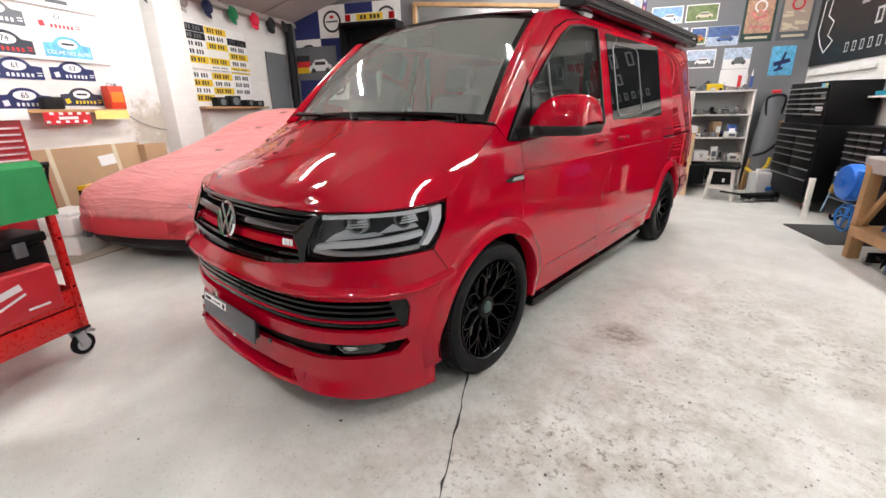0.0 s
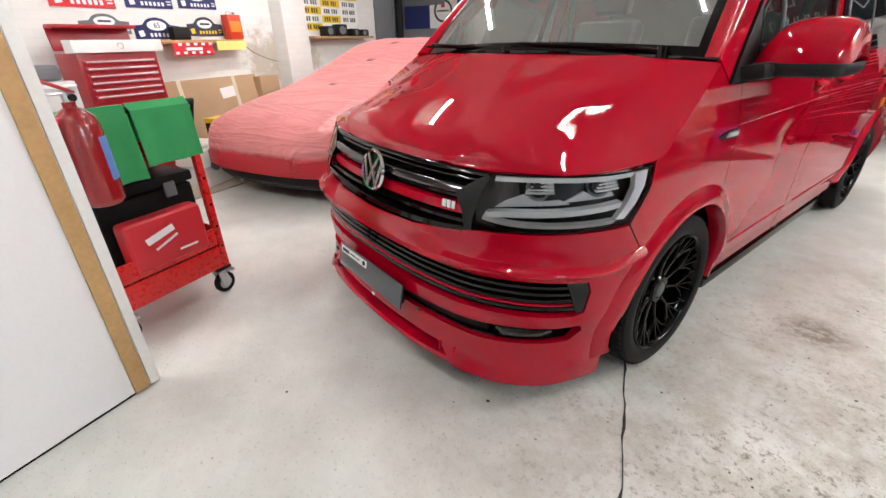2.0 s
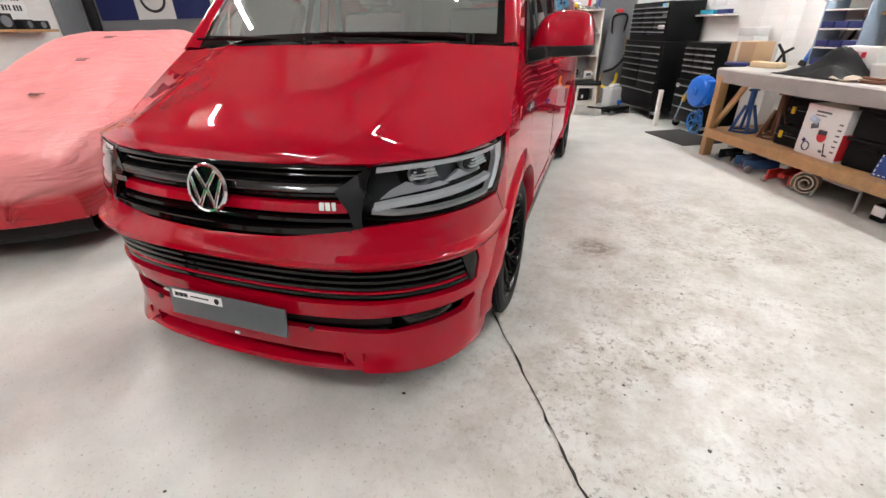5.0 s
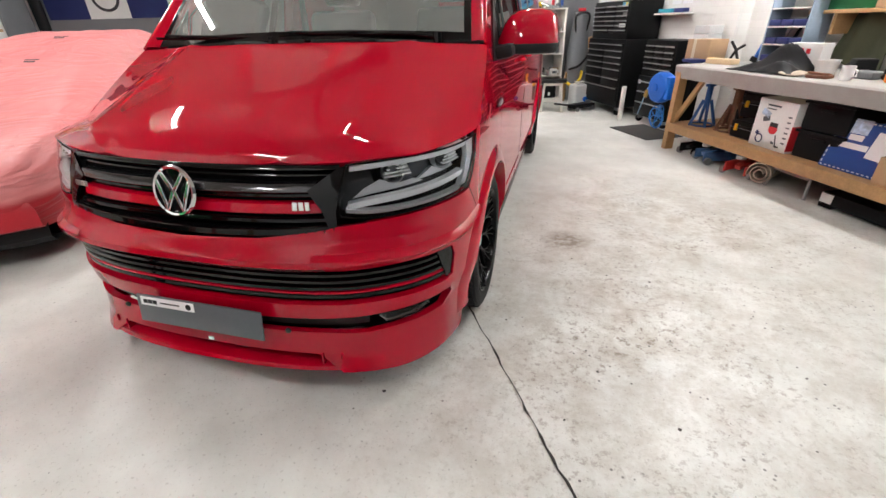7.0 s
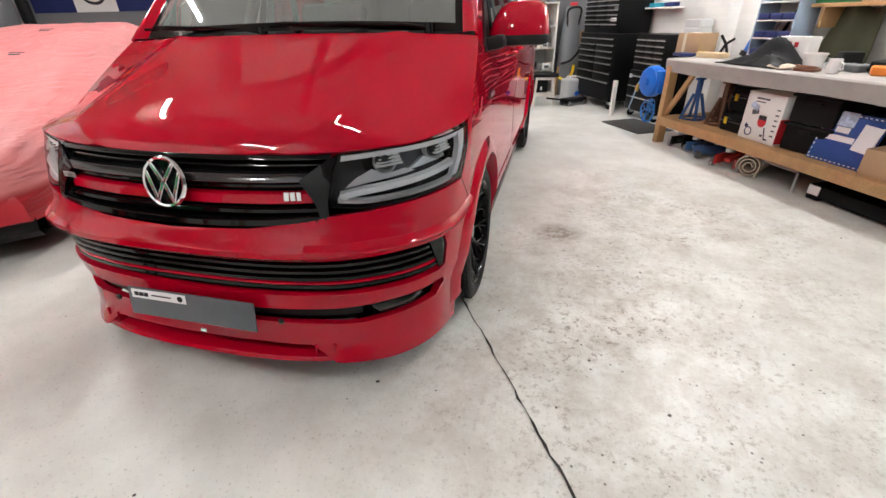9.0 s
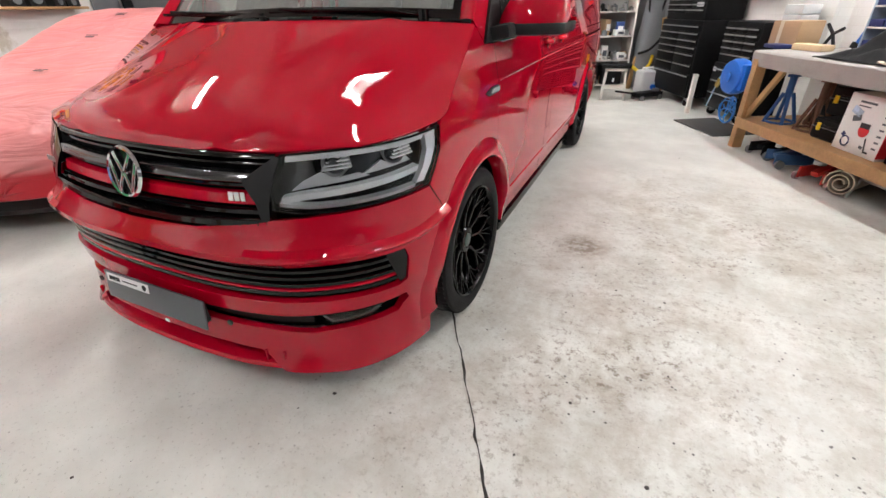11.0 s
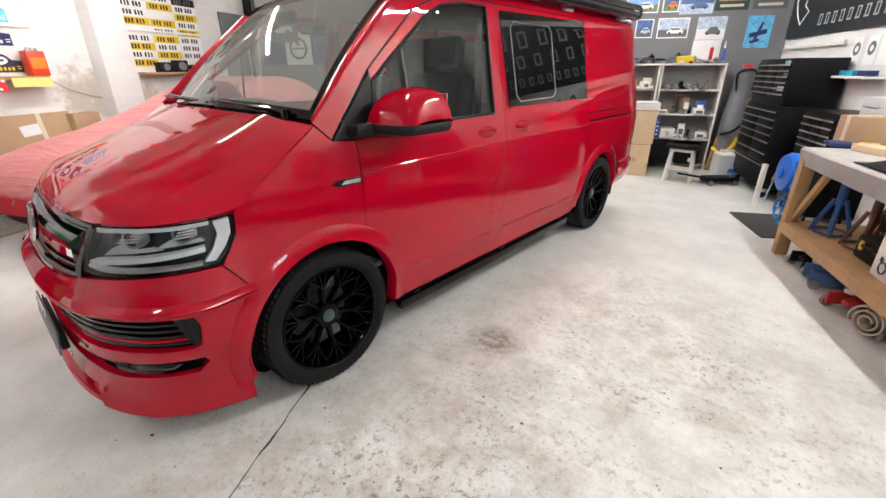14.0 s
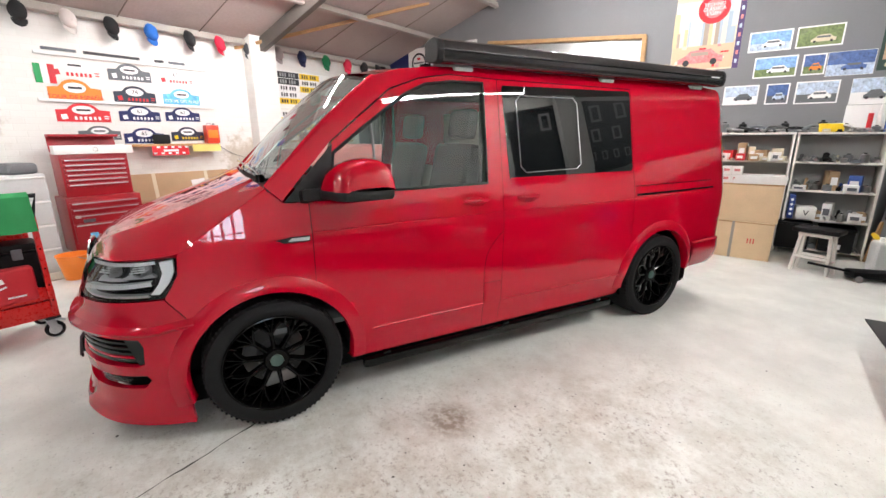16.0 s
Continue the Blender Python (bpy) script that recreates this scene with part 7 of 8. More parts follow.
clutter(2.12, 3.80, 1.524, 0.16, 25, pick=[2, 3, 6, 2, 3, 7], v=5.78)
for i in range(7):
    r = random.Random(90 + i)
    u = 2.2 + i * 0.2
    t = thing("car_part", room(u, 5.68, 1.526, r.uniform(-40, 40)), "dark bent trim part lying on the shelf top", "spare part", "parts on the shelf top")
    part("bar", tube(spline([(-0.2, 0, 0.02), (-0.08, 0.04, 0.05 + r.uniform(0, 0.05)), (0.1, -0.02, 0.04), (0.22, 0.03, 0.02)], 5), r.uniform(0.012, 0.022), 8), (STEEL, MATT_BLACK, GREY_PLASTIC)[i % 3], t)
for u, c, h in ((3.62, RED_PRINT, 0.30), (3.70, WHITE, 0.34), (3.78, flat("blue cartridge", (0.04, 0.10, 0.35)), 0.28)):
    t = thing("sealant_tube", room(u, 5.72, 1.526), "upright sealant cartridge on the shelf top", "cartridge", "sealant cartridges")
    part("body", rod(0.025, h * 0.7, n=16), c, t)
    part("nozzle", rod(0.014, h * 0.35, (0, 0, h * 0.7), r2=0.003, n=12), WHITE, t)
yb = thing("yellow_case", room(3.28, 5.74, 1.526, 12), "small yellow plastic case on the shelf top", "case")
part("shell", box(0.24, 0.16, 0.10, 0.02), YELLOW, yb)
wv = thing("file_box", room(3.20, 5.64, 0.46, 4), "white carton marked with a letter V", "carton")
part("box", box(0.20, 0.24, 0.15, 0.004), WHITE, wv)
part("lettering", text_mesh("V", 0.10), CHALK, wv, m=pose(0.0, -0.122, 0.075, 90, 0, 0))
bl = thing("wiper_box", room(3.055, 5.62, 0.46, 0), "tall blue and white carton on the shelf", "carton")
part("box", box(0.06, 0.24, 0.30, 0.003), flat("deep blue carton", (0.02, 0.05, 0.25)), bl)
for i in range(4):
    part("mark", rod(0.016, 0.002, (0, -0.121, 0.06 + i * 0.06), (90, 0, 0)), WHITE_CLEAN, bl)
pp = thing("paper_stack", room(2.68, 5.05, 0.925, 3), "stack of white boards on the plywood boxes", "boards")
for i in range(5):
    part("sheet", box(0.52, 0.34, 0.018, 0.001, (0.01 * (i % 2), 0, i * 0.0195)), WHITE, pp)
for i in range(3):
    for j in range(2):
        t = thing("carton", room(2.28 + 0.11 * i - 0.05, 5.0, 0.925 + 0.1 * j), "small white cardboard carton with a red mark", "carton", "cartons on the plywood box")
        part("box", box(0.105, 0.2, 0.095, 0.003), WHITE, t)
        part("label", box(0.06, 0.002, 0.03, 0, (0, -0.101, 0.04)), PINK_PRINT, t)
for z0, h, w in ((0.0, 0.46, 0.72), (0.462, 0.46, 0.74)):
    t = thing("plywood_box", room(2.56, 5.08, z0, 1 if z0 else -2), "pale plywood box standing by the shelves", "box", "plywood boxes")
    part("panel", box(w, 0.40, h, 0.004), PLY, t)
    part("edge", box(w + 0.004, 0.404, 0.012, 0.002, (0, 0, h - 0.014)), PINE, t)
    if not z0:
        part("strap", box(0.03, 0.405, h, 0.002, (-0.05, 0, 0.0)), surface("metal strap", (0.30, 0.28, 0.25), 0.5), t)
        b = bmesh.new()
        for x in (0.12, 0.15, 0.18):
            box(0.012, 0.002, 0.06, 0, (x, -0.201, 0.2), bm=b)
        part("stamp", b, RED_PRINT, t)
for u, v, mt, s in ((3.12, 5.62, BIN_BLACK, (0.34, 0.34, 0.34)), (3.55, 5.66, BIN_BLACK, (0.32, 0.34, 0.30))):
    t = thing("crate", room(u, v, 0.082), "black plastic crate under the lowest shelf", "crate", "black crates")
    part("tub", box(*s, 0.02), mt, t)
    part("rim", box(s[0] + 0.02, s[1] + 0.02, 0.03, 0.008, (0, 0, s[2] - 0.03)), mt, t)

st = thing("stool", room(3.30, 4.68, 0, -22), "white painted wooden stool with a black padded top", "stool")
part("seat", box(0.42, 0.24, 0.05, 0.02, (0, 0, 0.45), seg=3), BIN_BLACK, st)
for x in (-1, 1):
    for y in (-1, 1):
        part("leg", box(0.035, 0.035, 0.46, 0.004, (x * 0.165, y * 0.085, 0.0), (y * 4.5, -x * 4.5, 0)), SHELF_WHITE, st)
    part("rail", box(0.022, 0.22, 0.03, 0.003, (x * 0.158, 0, 0.12)), SHELF_WHITE, st)
for y in (-0.085, 0.085):
    part("rail", box(0.32, 0.022, 0.03, 0.003, (0, y, 0.16)), SHELF_WHITE, st)
    part("rail", box(0.30, 0.022, 0.03, 0.003, (0, y, 0.41)), SHELF_WHITE, st)

# grey machine, containers and planks in the corner
gm = thing("floor_cleaner", room(4.12, 5.62, 0, -15), "tall grey workshop cleaning machine with black handle", "machine")
rows = [[(w * math.cos(a), d * math.sin(a), z) for a in np.linspace(0, 2 * math.pi, 25)[:-1]] for z, w, d in ((0.02, 0.20, 0.18), (0.3, 0.21, 0.19), (0.8, 0.19, 0.16), (1.2, 0.15, 0.11), (1.45, 0.12, 0.06), (1.48, 0.02, 0.01))]
part("body", grid(rows, closed=True), GREY_PLASTIC, gm)
part("handle", tube(spline([(-0.10, -0.08, 1.2), (-0.11, -0.16, 1.4), (0.09, -0.16, 1.42), (0.10, -0.08, 1.22), (0.0, -0.09, 0.95), (-0.10, -0.08, 1.2)], 5), 0.017, 8), MATT_BLACK, gm)
part("hose", tube(spline([(-0.15, -0.15, 0.55), (-0.02, -0.30, 0.62), (0.10, -0.28, 0.75), (0.15, -0.12, 0.80)], 6), 0.02, 8), MATT_BLACK, gm)
part("red_grip", box(0.12, 0.08, 0.05, 0.015, (-0.02, -0.10, 1.46)), RED_PRINT, gm)
part("yellow_hose", tube(spline([(-0.22, -0.22, 0.36), (-0.10, -0.34, 0.30), (0.02, -0.30, 0.40), (0.06, -0.20, 0.52)], 6), 0.026, 8), YELLOW, gm)
jc = thing("jerry_can", room(3.93, 5.05, 0, 8), "white plastic water container with blue caps", "container")
part("body", box(0.26, 0.24, 0.36, 0.05, seg=3), CLEAR_PLASTIC, jc)
part("neck", rod(0.035, 0.05, (-0.05, 0, 0.35)), WHITE, jc)
part("grip", tube([(0.0, 0, 0.355), (0.0, 0, 0.39), (0.10, 0, 0.39), (0.11, 0, 0.35)], 0.014, 8), WHITE, jc)
part("tap", rod(0.04, 0.03, (0.06, -0.12, 0.12), (90, 0, 0)), BLUE, jc)
for u, v, l, a in ((3.87, 5.55, 0.5, 10), (4.28, 5.25, 1.1, -12)):
    solid("plank", box(0.09, 0.03, l, 0.003), PINE, room(u, v, 0) @ pose(0, 0, 0, 0, a, 30), "short pine offcut leaning in the corner", "plank", "pine offcuts")
tj = thing("trolley_jack", room(3.80, 4.62, 0, 20), "low black trolley jack on the floor", "jack", "trolley jacks")
part("frame", box(0.44, 0.18, 0.07, 0.015, (0, 0, 0.04)), BIN_BLACK, tj)
part("saddle", rod(0.05, 0.03, (0.15, 0, 0.11)), STEEL, tj)
for x in (-0.17, 0.17):
    for y in (-0.09, 0.09):
        part("roller", rod(0.035, 0.03, (x, y - 0.015, 0.035), (-90, 0, 0)), STEEL, tj)
part("handle", rod(0.014, 0.40, (-0.2, 0, 0.09), (0, -80, 0)), BIN_BLACK, tj)

# black chests along the wall; their drawers look into the room
CH = room(4.30, 4.52, 0, -90)
tool_chest(CH, 1.10, 0.52, 0.12, 1.06, (0.085, (0.085, 2), (0.085, 2), (0.085, 2), (0.13, 2), (0.13, 2), 0.22), BLACK_STEEL, surface("satin pull", (0.45, 0.45, 0.46), 0.3, 0.8), "black steel roller tool cabinet against the wall", castors=True, group="black tool chests")
tool_chest(room(4.30, 4.50, 0, -90), 1.02, 0.50, 1.062, 1.56, ((0.062, 3), (0.062, 3), (0.062, 3), (0.062, 3), (0.062, 3), (0.062, 2)), BLACK_STEEL, ZINC, "black steel top chest with stickers", group="black tool chests", stickers=((0.40, 1.49, 0.14, 0.045, CYAN), (0.44, 1.49, 0.05, 0.044, YELLOW), (0.38, 1.22, 0.16, 0.05, WHITE_CLEAN), (0.42, 1.36, 0.10, 0.05, STEEL)))
tool_chest(room(4.34, 3.28, 0, -90), 0.70, 0.44, 0.10, 0.62, (0.13, 0.14, 0.16), BLACK_STEEL, ZINC, "small black steel tool cabinet beside the bench", castors=True, group="black tool chests", stickers=((-0.28, 0.52, 0.06, 0.05, WHITE_CLEAN),))
tool_chest(room(4.34, 3.28, 0, -90), 0.66, 0.40, 0.622, 1.07, ((0.07, 3), (0.07, 3), (0.07, 3), (0.07, 3), 0.09), BLACK_STEEL, ZINC, "small black top chest with many drawers", group="black tool chests")
pst = thing("fence_post", room(3.92, 3.62), "short white post standing by the chest", "post")
part("post", box(0.05, 0.05, 0.46, 0.006), SHELF_WHITE, pst)
part("tip", box(0.056, 0.056, 0.02, 0.008, (0, 0, 0.46)), SHELF_WHITE, pst)

# ---- right wall ----
RW = lambda v, z, out=0.0: ROOM @ Matrix(((0, 0, -1, RIGHT - 0.004 - out), (-1, 0, 0, v), (0, 1, 0, z), (0, 0, 0, 1)))
BANNER_WHITE = flat("banner white", (0.38, 0.38, 0.38))
bn = thing("banner", RW(3.85, 2.33), "long black vinyl banner with white plain lettering bars", "banner")
part("vinyl", thicken(grid([[(x, y, 0.02 + 0.012 * math.sin(x * 2.3 + y)) for x in np.linspace(-2.1, 2.1, 43)] for y in np.linspace(-0.5, 0.5, 5)]), 0.002), surface("black vinyl", (0.012, 0.012, 0.012), 0.4, 0, 0.1, 4), bn)
for n_, x0, dx, w, h, y in ((8, -0.95, 0.36, 0.11, 0.24, 0.27), (6, -0.6, 0.30, 0.09, 0.18, -0.04), (16, -1.15, 0.165, 0.055, 0.12, -0.33)):
    for i in range(n_):
        ring = box(w * 0.30, h, 0.002, 0, (x0 + i * dx - w * 0.55, y, 0.036))
        box(w * 0.30, h, 0.002, 0, (x0 + i * dx + w * 0.55, y, 0.036), bm=ring)
        for e in (-0.5, 0.5):
            box(w * 1.4, w * 0.28, 0.002, 0, (x0 + i * dx, y + e * (h - w * 0.28), 0.0385), bm=ring)
        part("lettering_bar", ring, BANNER_WHITE, bn)
wolf = [(-1.95, 0.35), (-1.75, 0.42), (-1.80, 0.15), (-1.62, 0.05), (-1.70, -0.12), (-1.55, -0.20), (-1.72, -0.34), (-1.86, -0.22), (-1.98, -0.05)]
part("outline_mark", tube([(x, y, 0.036) for x, y in wolf], 0.012, 5, closed=True, flat_z=0.4), WHITE_CLEAN, bn)
solid("wall_rail", box(1.6, 0.05, 0.03, 0.004), SHELF_WHITE, RW(5.1, 1.72), "white painted timber rail on the block wall", "rail", "wall rails")
sh = thing("level_shelf", room(RIGHT - 0.09, 3.9, 1.36), "white wall shelf holding long teal boxes", "shelf")
part("board", box(0.18, 1.0, 0.022, 0.003), SHELF_WHITE, sh)
part("bracket", box(0.15, 0.02, 0.12, 0.003, (0, 0.4, -0.12)), SHELF_WHITE, sh)
solid("long_box", box(0.08, 0.55, 0.05, 0.004), flat("teal carton", (0.02, 0.25, 0.36)), room(RIGHT - 0.08, 4.0, 1.384), "long teal carton on the wall shelf", "carton")
solid("long_box", box(0.08, 0.2, 0.05, 0.004), INK_BLUE, room(RIGHT - 0.08, 3.55, 1.384), "short navy carton on the wall shelf", "carton")
for v, c in ((4.05, GREY_PRINT), (3.78, SLATE), (3.55, WHITE)):
    t = thing("pinned_sheet", RW(v, 1.62), "small pinned print of metal parts on the wall", "print", "pinned prints")
    part("paper", box(0.19, 0.27, 0.003, 0.0005), WHITE_CLEAN, t)
    part("part_print", lathe([(0.03, 0.004), (0.065, 0.004), (0.065, 0.003)], 18, m=pose(0, 0.02, 0)), c, t)
solid("pilaster", box(0.16, 0.35, EAVE, 0.008), BRICK_CLEAN, room(RIGHT - 0.08, 2.62), "white painted block pilaster behind the bench", "pilaster", kind="structure")

# ---- workbench ----
V0, V1 = -1.6, 2.16
bench = thing("workbench", room(3.60, 0), "long pine workbench topped with grey carpet", "workbench")
L, C = V1 - V0, (V1 + V0) / 2
part("worktop", box(0.92, L, 0.05, 0.006, (0.47, C, 0.82)), PLY, bench)
# Added black sheet: stands in for the shade under the bench.
part("back_panel", box(0.016, L - 0.04, 0.62, 0.002, (0.80, C, 0.2)), MATT_BLACK, bench, "added dark board standing in for shade behind the bench")
rows = []
for v in np.linspace(V0 - 0.01, V1 + 0.01, 60):
    w = 0.006 * math.sin(v * 6) + 0.004 * math.sin(v * 17)
    rows.append([(0.02 + w, v, 0.745 + 0.006 * math.sin(v * 4)), (0.005 + w * 0.5, v, 0.80), (-0.002, v, 0.868), (0.012, v, 0.881), (0.06, v, 0.884), (0.5, v, 0.883 + w * 0.2), (0.93, v, 0.882)])
part("carpet_cover", thicken(grid(rows), 0.006), CARPET, bench, "worn grey carpet over the top")
for v in (V1 - 0.05, -1.4):
    for u in (0.05, 0.86):
        part("leg", box(0.095, 0.07, 0.82, 0.004, (u, v, 0)), PINE, bench)
part("lower_shelf", box(0.88, L - 0.06, 0.03, 0.004, (0.46, C, 0.262)), PINE, bench)
part("front_rail", box(0.03, L - 0.06, 0.09, 0.004, (0.008, C, 0.202)), PINE, bench)
# Second added dark sheet, painting in the same under-bench shade.
part("back_board", box(0.012, L - 0.1, 0.52, 0.002, (0.90, C, 0.292)), BIN_BLACK, bench)
part("brace", box(0.035, 0.05, 0.60, 0.003, (0.06, V1 - 0.05, 0.28), (34, 0, 0)), PINE, bench)
BU = 3.60


def axle_stand(u, v, z, mt, name, turn=0):
    t = thing("axle_stand", room(u, v, z, turn), "%s steel axle stand on the bench shelf" % name, "axle stand", "axle stands")
    for a in (45, 135, 225, 315):
        part("leg", tube([(0.12 * math.cos(radians(a)), 0.12 * math.sin(radians(a)), 0.0), (0.035 * math.cos(radians(a)), 0.035 * math.sin(radians(a)), 0.26)], 0.016, 6), mt, t)
    part("post", rod(0.028, 0.18, (0, 0, 0.22)), mt, t)
    part("cradle", box(0.11, 0.05, 0.025, 0.006, (0, 0, 0.395)), mt, t)
    part("base_ring", tube([(0.11 * math.cos(a), 0.11 * math.sin(a), 0.012) for a in np.linspace(0, 2 * math.pi, 13)[:-1]], 0.01, 6, closed=True), mt, t)


RUST = surface("rusty steel", (0.16, 0.08, 0.05), 0.7, 0.3, 0.25, 8, 0.3, 60)
axle_stand(BU + 0.22, 1.86, 0.292, surface("blue steel", (0.03, 0.10, 0.30), 0.45, 0.2), "blue", 20)
axle_stand(BU + 0.28, 1.55, 0.292, RUST, "rusty", 10)
axle_stand(BU + 0.5, 1.75, 0.292, RUST, "rusty", 40)


def tool_case(u, v, z, s, turn=0):
    t = thing("drill_case", room(u, v, z, turn), "black plastic drill case with yellow latches", "case", "drill cases")
    part("shell", box(*s, 0.025, seg=3), BIN_BLACK, t)
    part("seam", box(s[0] + 0.004, s[1] + 0.004, 0.006, 0, (0, 0, s[2] * 0.55)), GREY_PLASTIC, t)
    for y in (-s[1] * 0.3, s[1] * 0.3):
        part("latch", box(0.012, 0.035, 0.06, 0.004, (-s[0] / 2 - 0.004, y, s[2] * 0.42)), YELLOW, t)
    part("grip", tube([(-s[0] / 2, -0.06, s[2] * 0.7), (-s[0] / 2 - 0.03, -0.05, s[2] * 0.72), (-s[0] / 2 - 0.03, 0.05, s[2] * 0.72), (-s[0] / 2, 0.06, s[2] * 0.7)], 0.010, 8), MATT_BLACK, t)


tool_case(BU + 0.30, 1.22, 0.292, (0.30, 0.36, 0.16), 0)
tool_case(BU + 0.42, 1.32, 0.455, (0.26, 0.34, 0.22), 6)
tool_case(BU + 0.62, 1.55, 0.292, (0.24, 0.36, 0.38), 0)
hb = thing("vacuum_box", room(BU + 0.25, 0.90, 0.292, -3), "white printed carton of a red vacuum cleaner", "carton")
part("box", box(0.30, 0.40, 0.40, 0.004), WHITE, hb)
part("red_side", box(0.302, 0.004, 0.2, 0, (0, -0.201, 0.02)), RED_PRINT, hb)
part("vacuum_print", lathe([(0.001, 0.001), (0.045, 0.001), (0.045, 0)], 20, m=pose(-0.151, -0.02, 0.17, 0, -90, 0)), RED_PRINT, hb)
part("vacuum_top", box(0.002, 0.08, 0.035, 0, (-0.1525, -0.02, 0.185)), CHALK, hb)
part("hose_print", tube([(-0.152, 0.10 + 0.035 * math.cos(a), 0.07 + 0.035 * math.sin(a)) for a in np.linspace(0, 6.28, 15)[:-1]], 0.005, 5, closed=True), INK_BLUE, hb)
for i in range(6):
    part("print_patch", box(0.002, 0.034, 0.012, 0, (-0.1515, -0.155, 0.07 + i * 0.042)), GREY_PRINT if i % 2 else SLATE, hb)
for y, z, w, h, tilt, mt in ((0.10, 0.26, 0.09, 0.05, 20, HAZE), (0.07, 0.22, 0.07, 0.04, -15, SLATE), (-0.09, 0.03, 0.010, 0.10, -15, CHALK), (-0.105, 0.03, 0.04, 0.012, 0, CHALK), (0.03, 0.345, 0.14, 0.014, 0, SLATE), (0.05, 0.32, 0.10, 0.008, 0, SLATE), (0.14, 0.10, 0.03, 0.03, 30, INK_BLUE), (-0.05, 0.05, 0.03, 0.02, 10, GREY_PRINT)):
    part("print_patch", box(0.002, w, h, 0, (-0.1515, y, z), (tilt, 0, 0)), mt, hb)
for z in (0.292, 0.512):
    t = thing("storage_box", room(BU + 0.30, 0.50, z, 2), "black lidded plastic storage box under the bench", "storage box", "storage boxes")
    part("tub", box(0.36, 0.36, 0.20, 0.02), BIN_BLACK, t)
    part("lid", box(0.39, 0.39, 0.022, 0.008, (0, 0, 0.195)), BIN_BLACK, t)
    part("grip", box(0.03, 0.12, 0.02, 0.006, (-0.185, 0, 0.15)), BIN_BLACK, t)
t = thing("storage_box", room(BU + 0.42, 0.06, 0.292, 2), "black lidded plastic storage box under the bench", "storage box", "storage boxes")
part("tub", box(0.36, 0.40, 0.30, 0.02), BIN_BLACK, t)
part("lid", box(0.39, 0.43, 0.03, 0.008, (0, 0, 0.295)), BIN_BLACK, t)
sg = thing("sign_board", room(BU + 0.10, 0.20, 0.292, 0) @ pose(0, 0, 0, 0, 12, 0), "blue sign board with dashed white edge", "sign")
part("panel", box(0.012, 0.42, 0.36, 0.003), flat("royal blue sign", (0.02, 0.07, 0.27), 0.3), sg)
for i in range(12):
    for z in (0.014, 0.346):
        part("dash", box(0.002, 0.018, 0.008, 0, (-0.0075, -0.19 + i * 0.0345, z - 0.004)), WHITE_CLEAN, sg)
for i in range(9):
    for y in (-0.198, 0.198):
        part("dash", box(0.002, 0.008, 0.018, 0, (-0.0075, y, 0.03 + i * 0.036)), WHITE_CLEAN, sg)
part("print_block", box(0.002, 0.20, 0.04, 0, (-0.0075, 0.04, 0.16)), WHITE_CLEAN, sg)
part("print_line", box(0.002, 0.10, 0.04, 0, (-0.0075, 0.05, 0.22)), WHITE_CLEAN, sg)
part("picture", box(0.002, 0.12, 0.10, 0, (-0.0075, 0.05, 0.265)), HAZE, sg)
part("paper_note", box(0.002, 0.13, 0.18, 0, (-0.0085, -0.13, 0.12), (4, 0, 0)), WHITE_CLEAN, sg)
solid("open_box", box(0.3, 0.5, 0.18, 0.006), CARD, room(BU + 0.22, -0.25, 0.292, 8), "opened brown cardboard box on the bench shelf", "carton")
solid("open_box", box(0.3, 0.5, 0.25, 0.006), WHITE, room(BU + 0.28, -0.85, 0.292, -4), "white cardboard box on the bench shelf", "carton")


def floor_jack(u, v, mt, name, turn, s=1.0):
    t = thing("floor_jack", room(u, v, 0, turn), "%s steel trolley jack on the floor under the bench" % name, "jack", "trolley jacks")
    for y in (-0.10, 0.10):
        part("side_plate", box(0.46 * s, 0.02, 0.09, 0.008, (0, y * s, 0.03)), mt, t)
    part("cross", box(0.12 * s, 0.22 * s, 0.06, 0.01, (0.16 * s, 0, 0.05)), mt, t)
    part("arm", box(0.34 * s, 0.06, 0.04, 0.008, (-0.02, 0, 0.10), (0, -14, 0)), mt, t)
    part("saddle", rod(0.045 * s, 0.03, (-0.17 * s, 0, 0.16)), STEEL, t)
    part("socket", rod(0.022, 0.14, (0.18 * s, 0, 0.08), (0, 35, 0)), mt, t)
    for x in (-0.19, 0.19):
        for y in (-0.12, 0.12):
            part("roller", rod(0.036, 0.03, (x * s, y * s + (0.0 if y > 0 else -0.03), 0.036), (-90, 0, 0)), STEEL, t)


floor_jack(BU + 0.22, 1.80, BIN_BLACK, "black", 5, 0.8)
floor_jack(BU + 0.20, 1.50, surface("blue enamel", (0.06, 0.14, 0.30), 0.35, 0.2), "blue", -12, 0.85)
floor_jack(BU + 0.20, 1.10, surface("red jack enamel", (0.40, 0.02, 0.015), 0.4), "red", 15, 0.95)
spiral = [(0.03 + 0.018 * a / 6.28 * 1.6) for a in np.linspace(0, 16, 60)]
rows = [[(r_ * math.cos(a), y, 0.105 + r_ * math.sin(a)) for y in (-0.02, 0.5)] for a, r_ in zip(np.linspace(0, 16, 60), spiral)]
solid("rolled_mat", thicken(grid(rows), 0.009), FELT, room(BU + 0.02, 0.80, 0.0, -62), "rolled up beige mat on the floor under the bench", "mat")
fs = thing("step_bracket", room(BU + 0.08, 0.52), "folded grey metal step on the floor under the bench", "step")
part("frame", tube([(0.0, -0.12, 0.0), (0.02, -0.1, 0.16), (0.02, 0.22, 0.16), (0.0, 0.26, 0.0)], 0.014, 8), PIPE, fs)
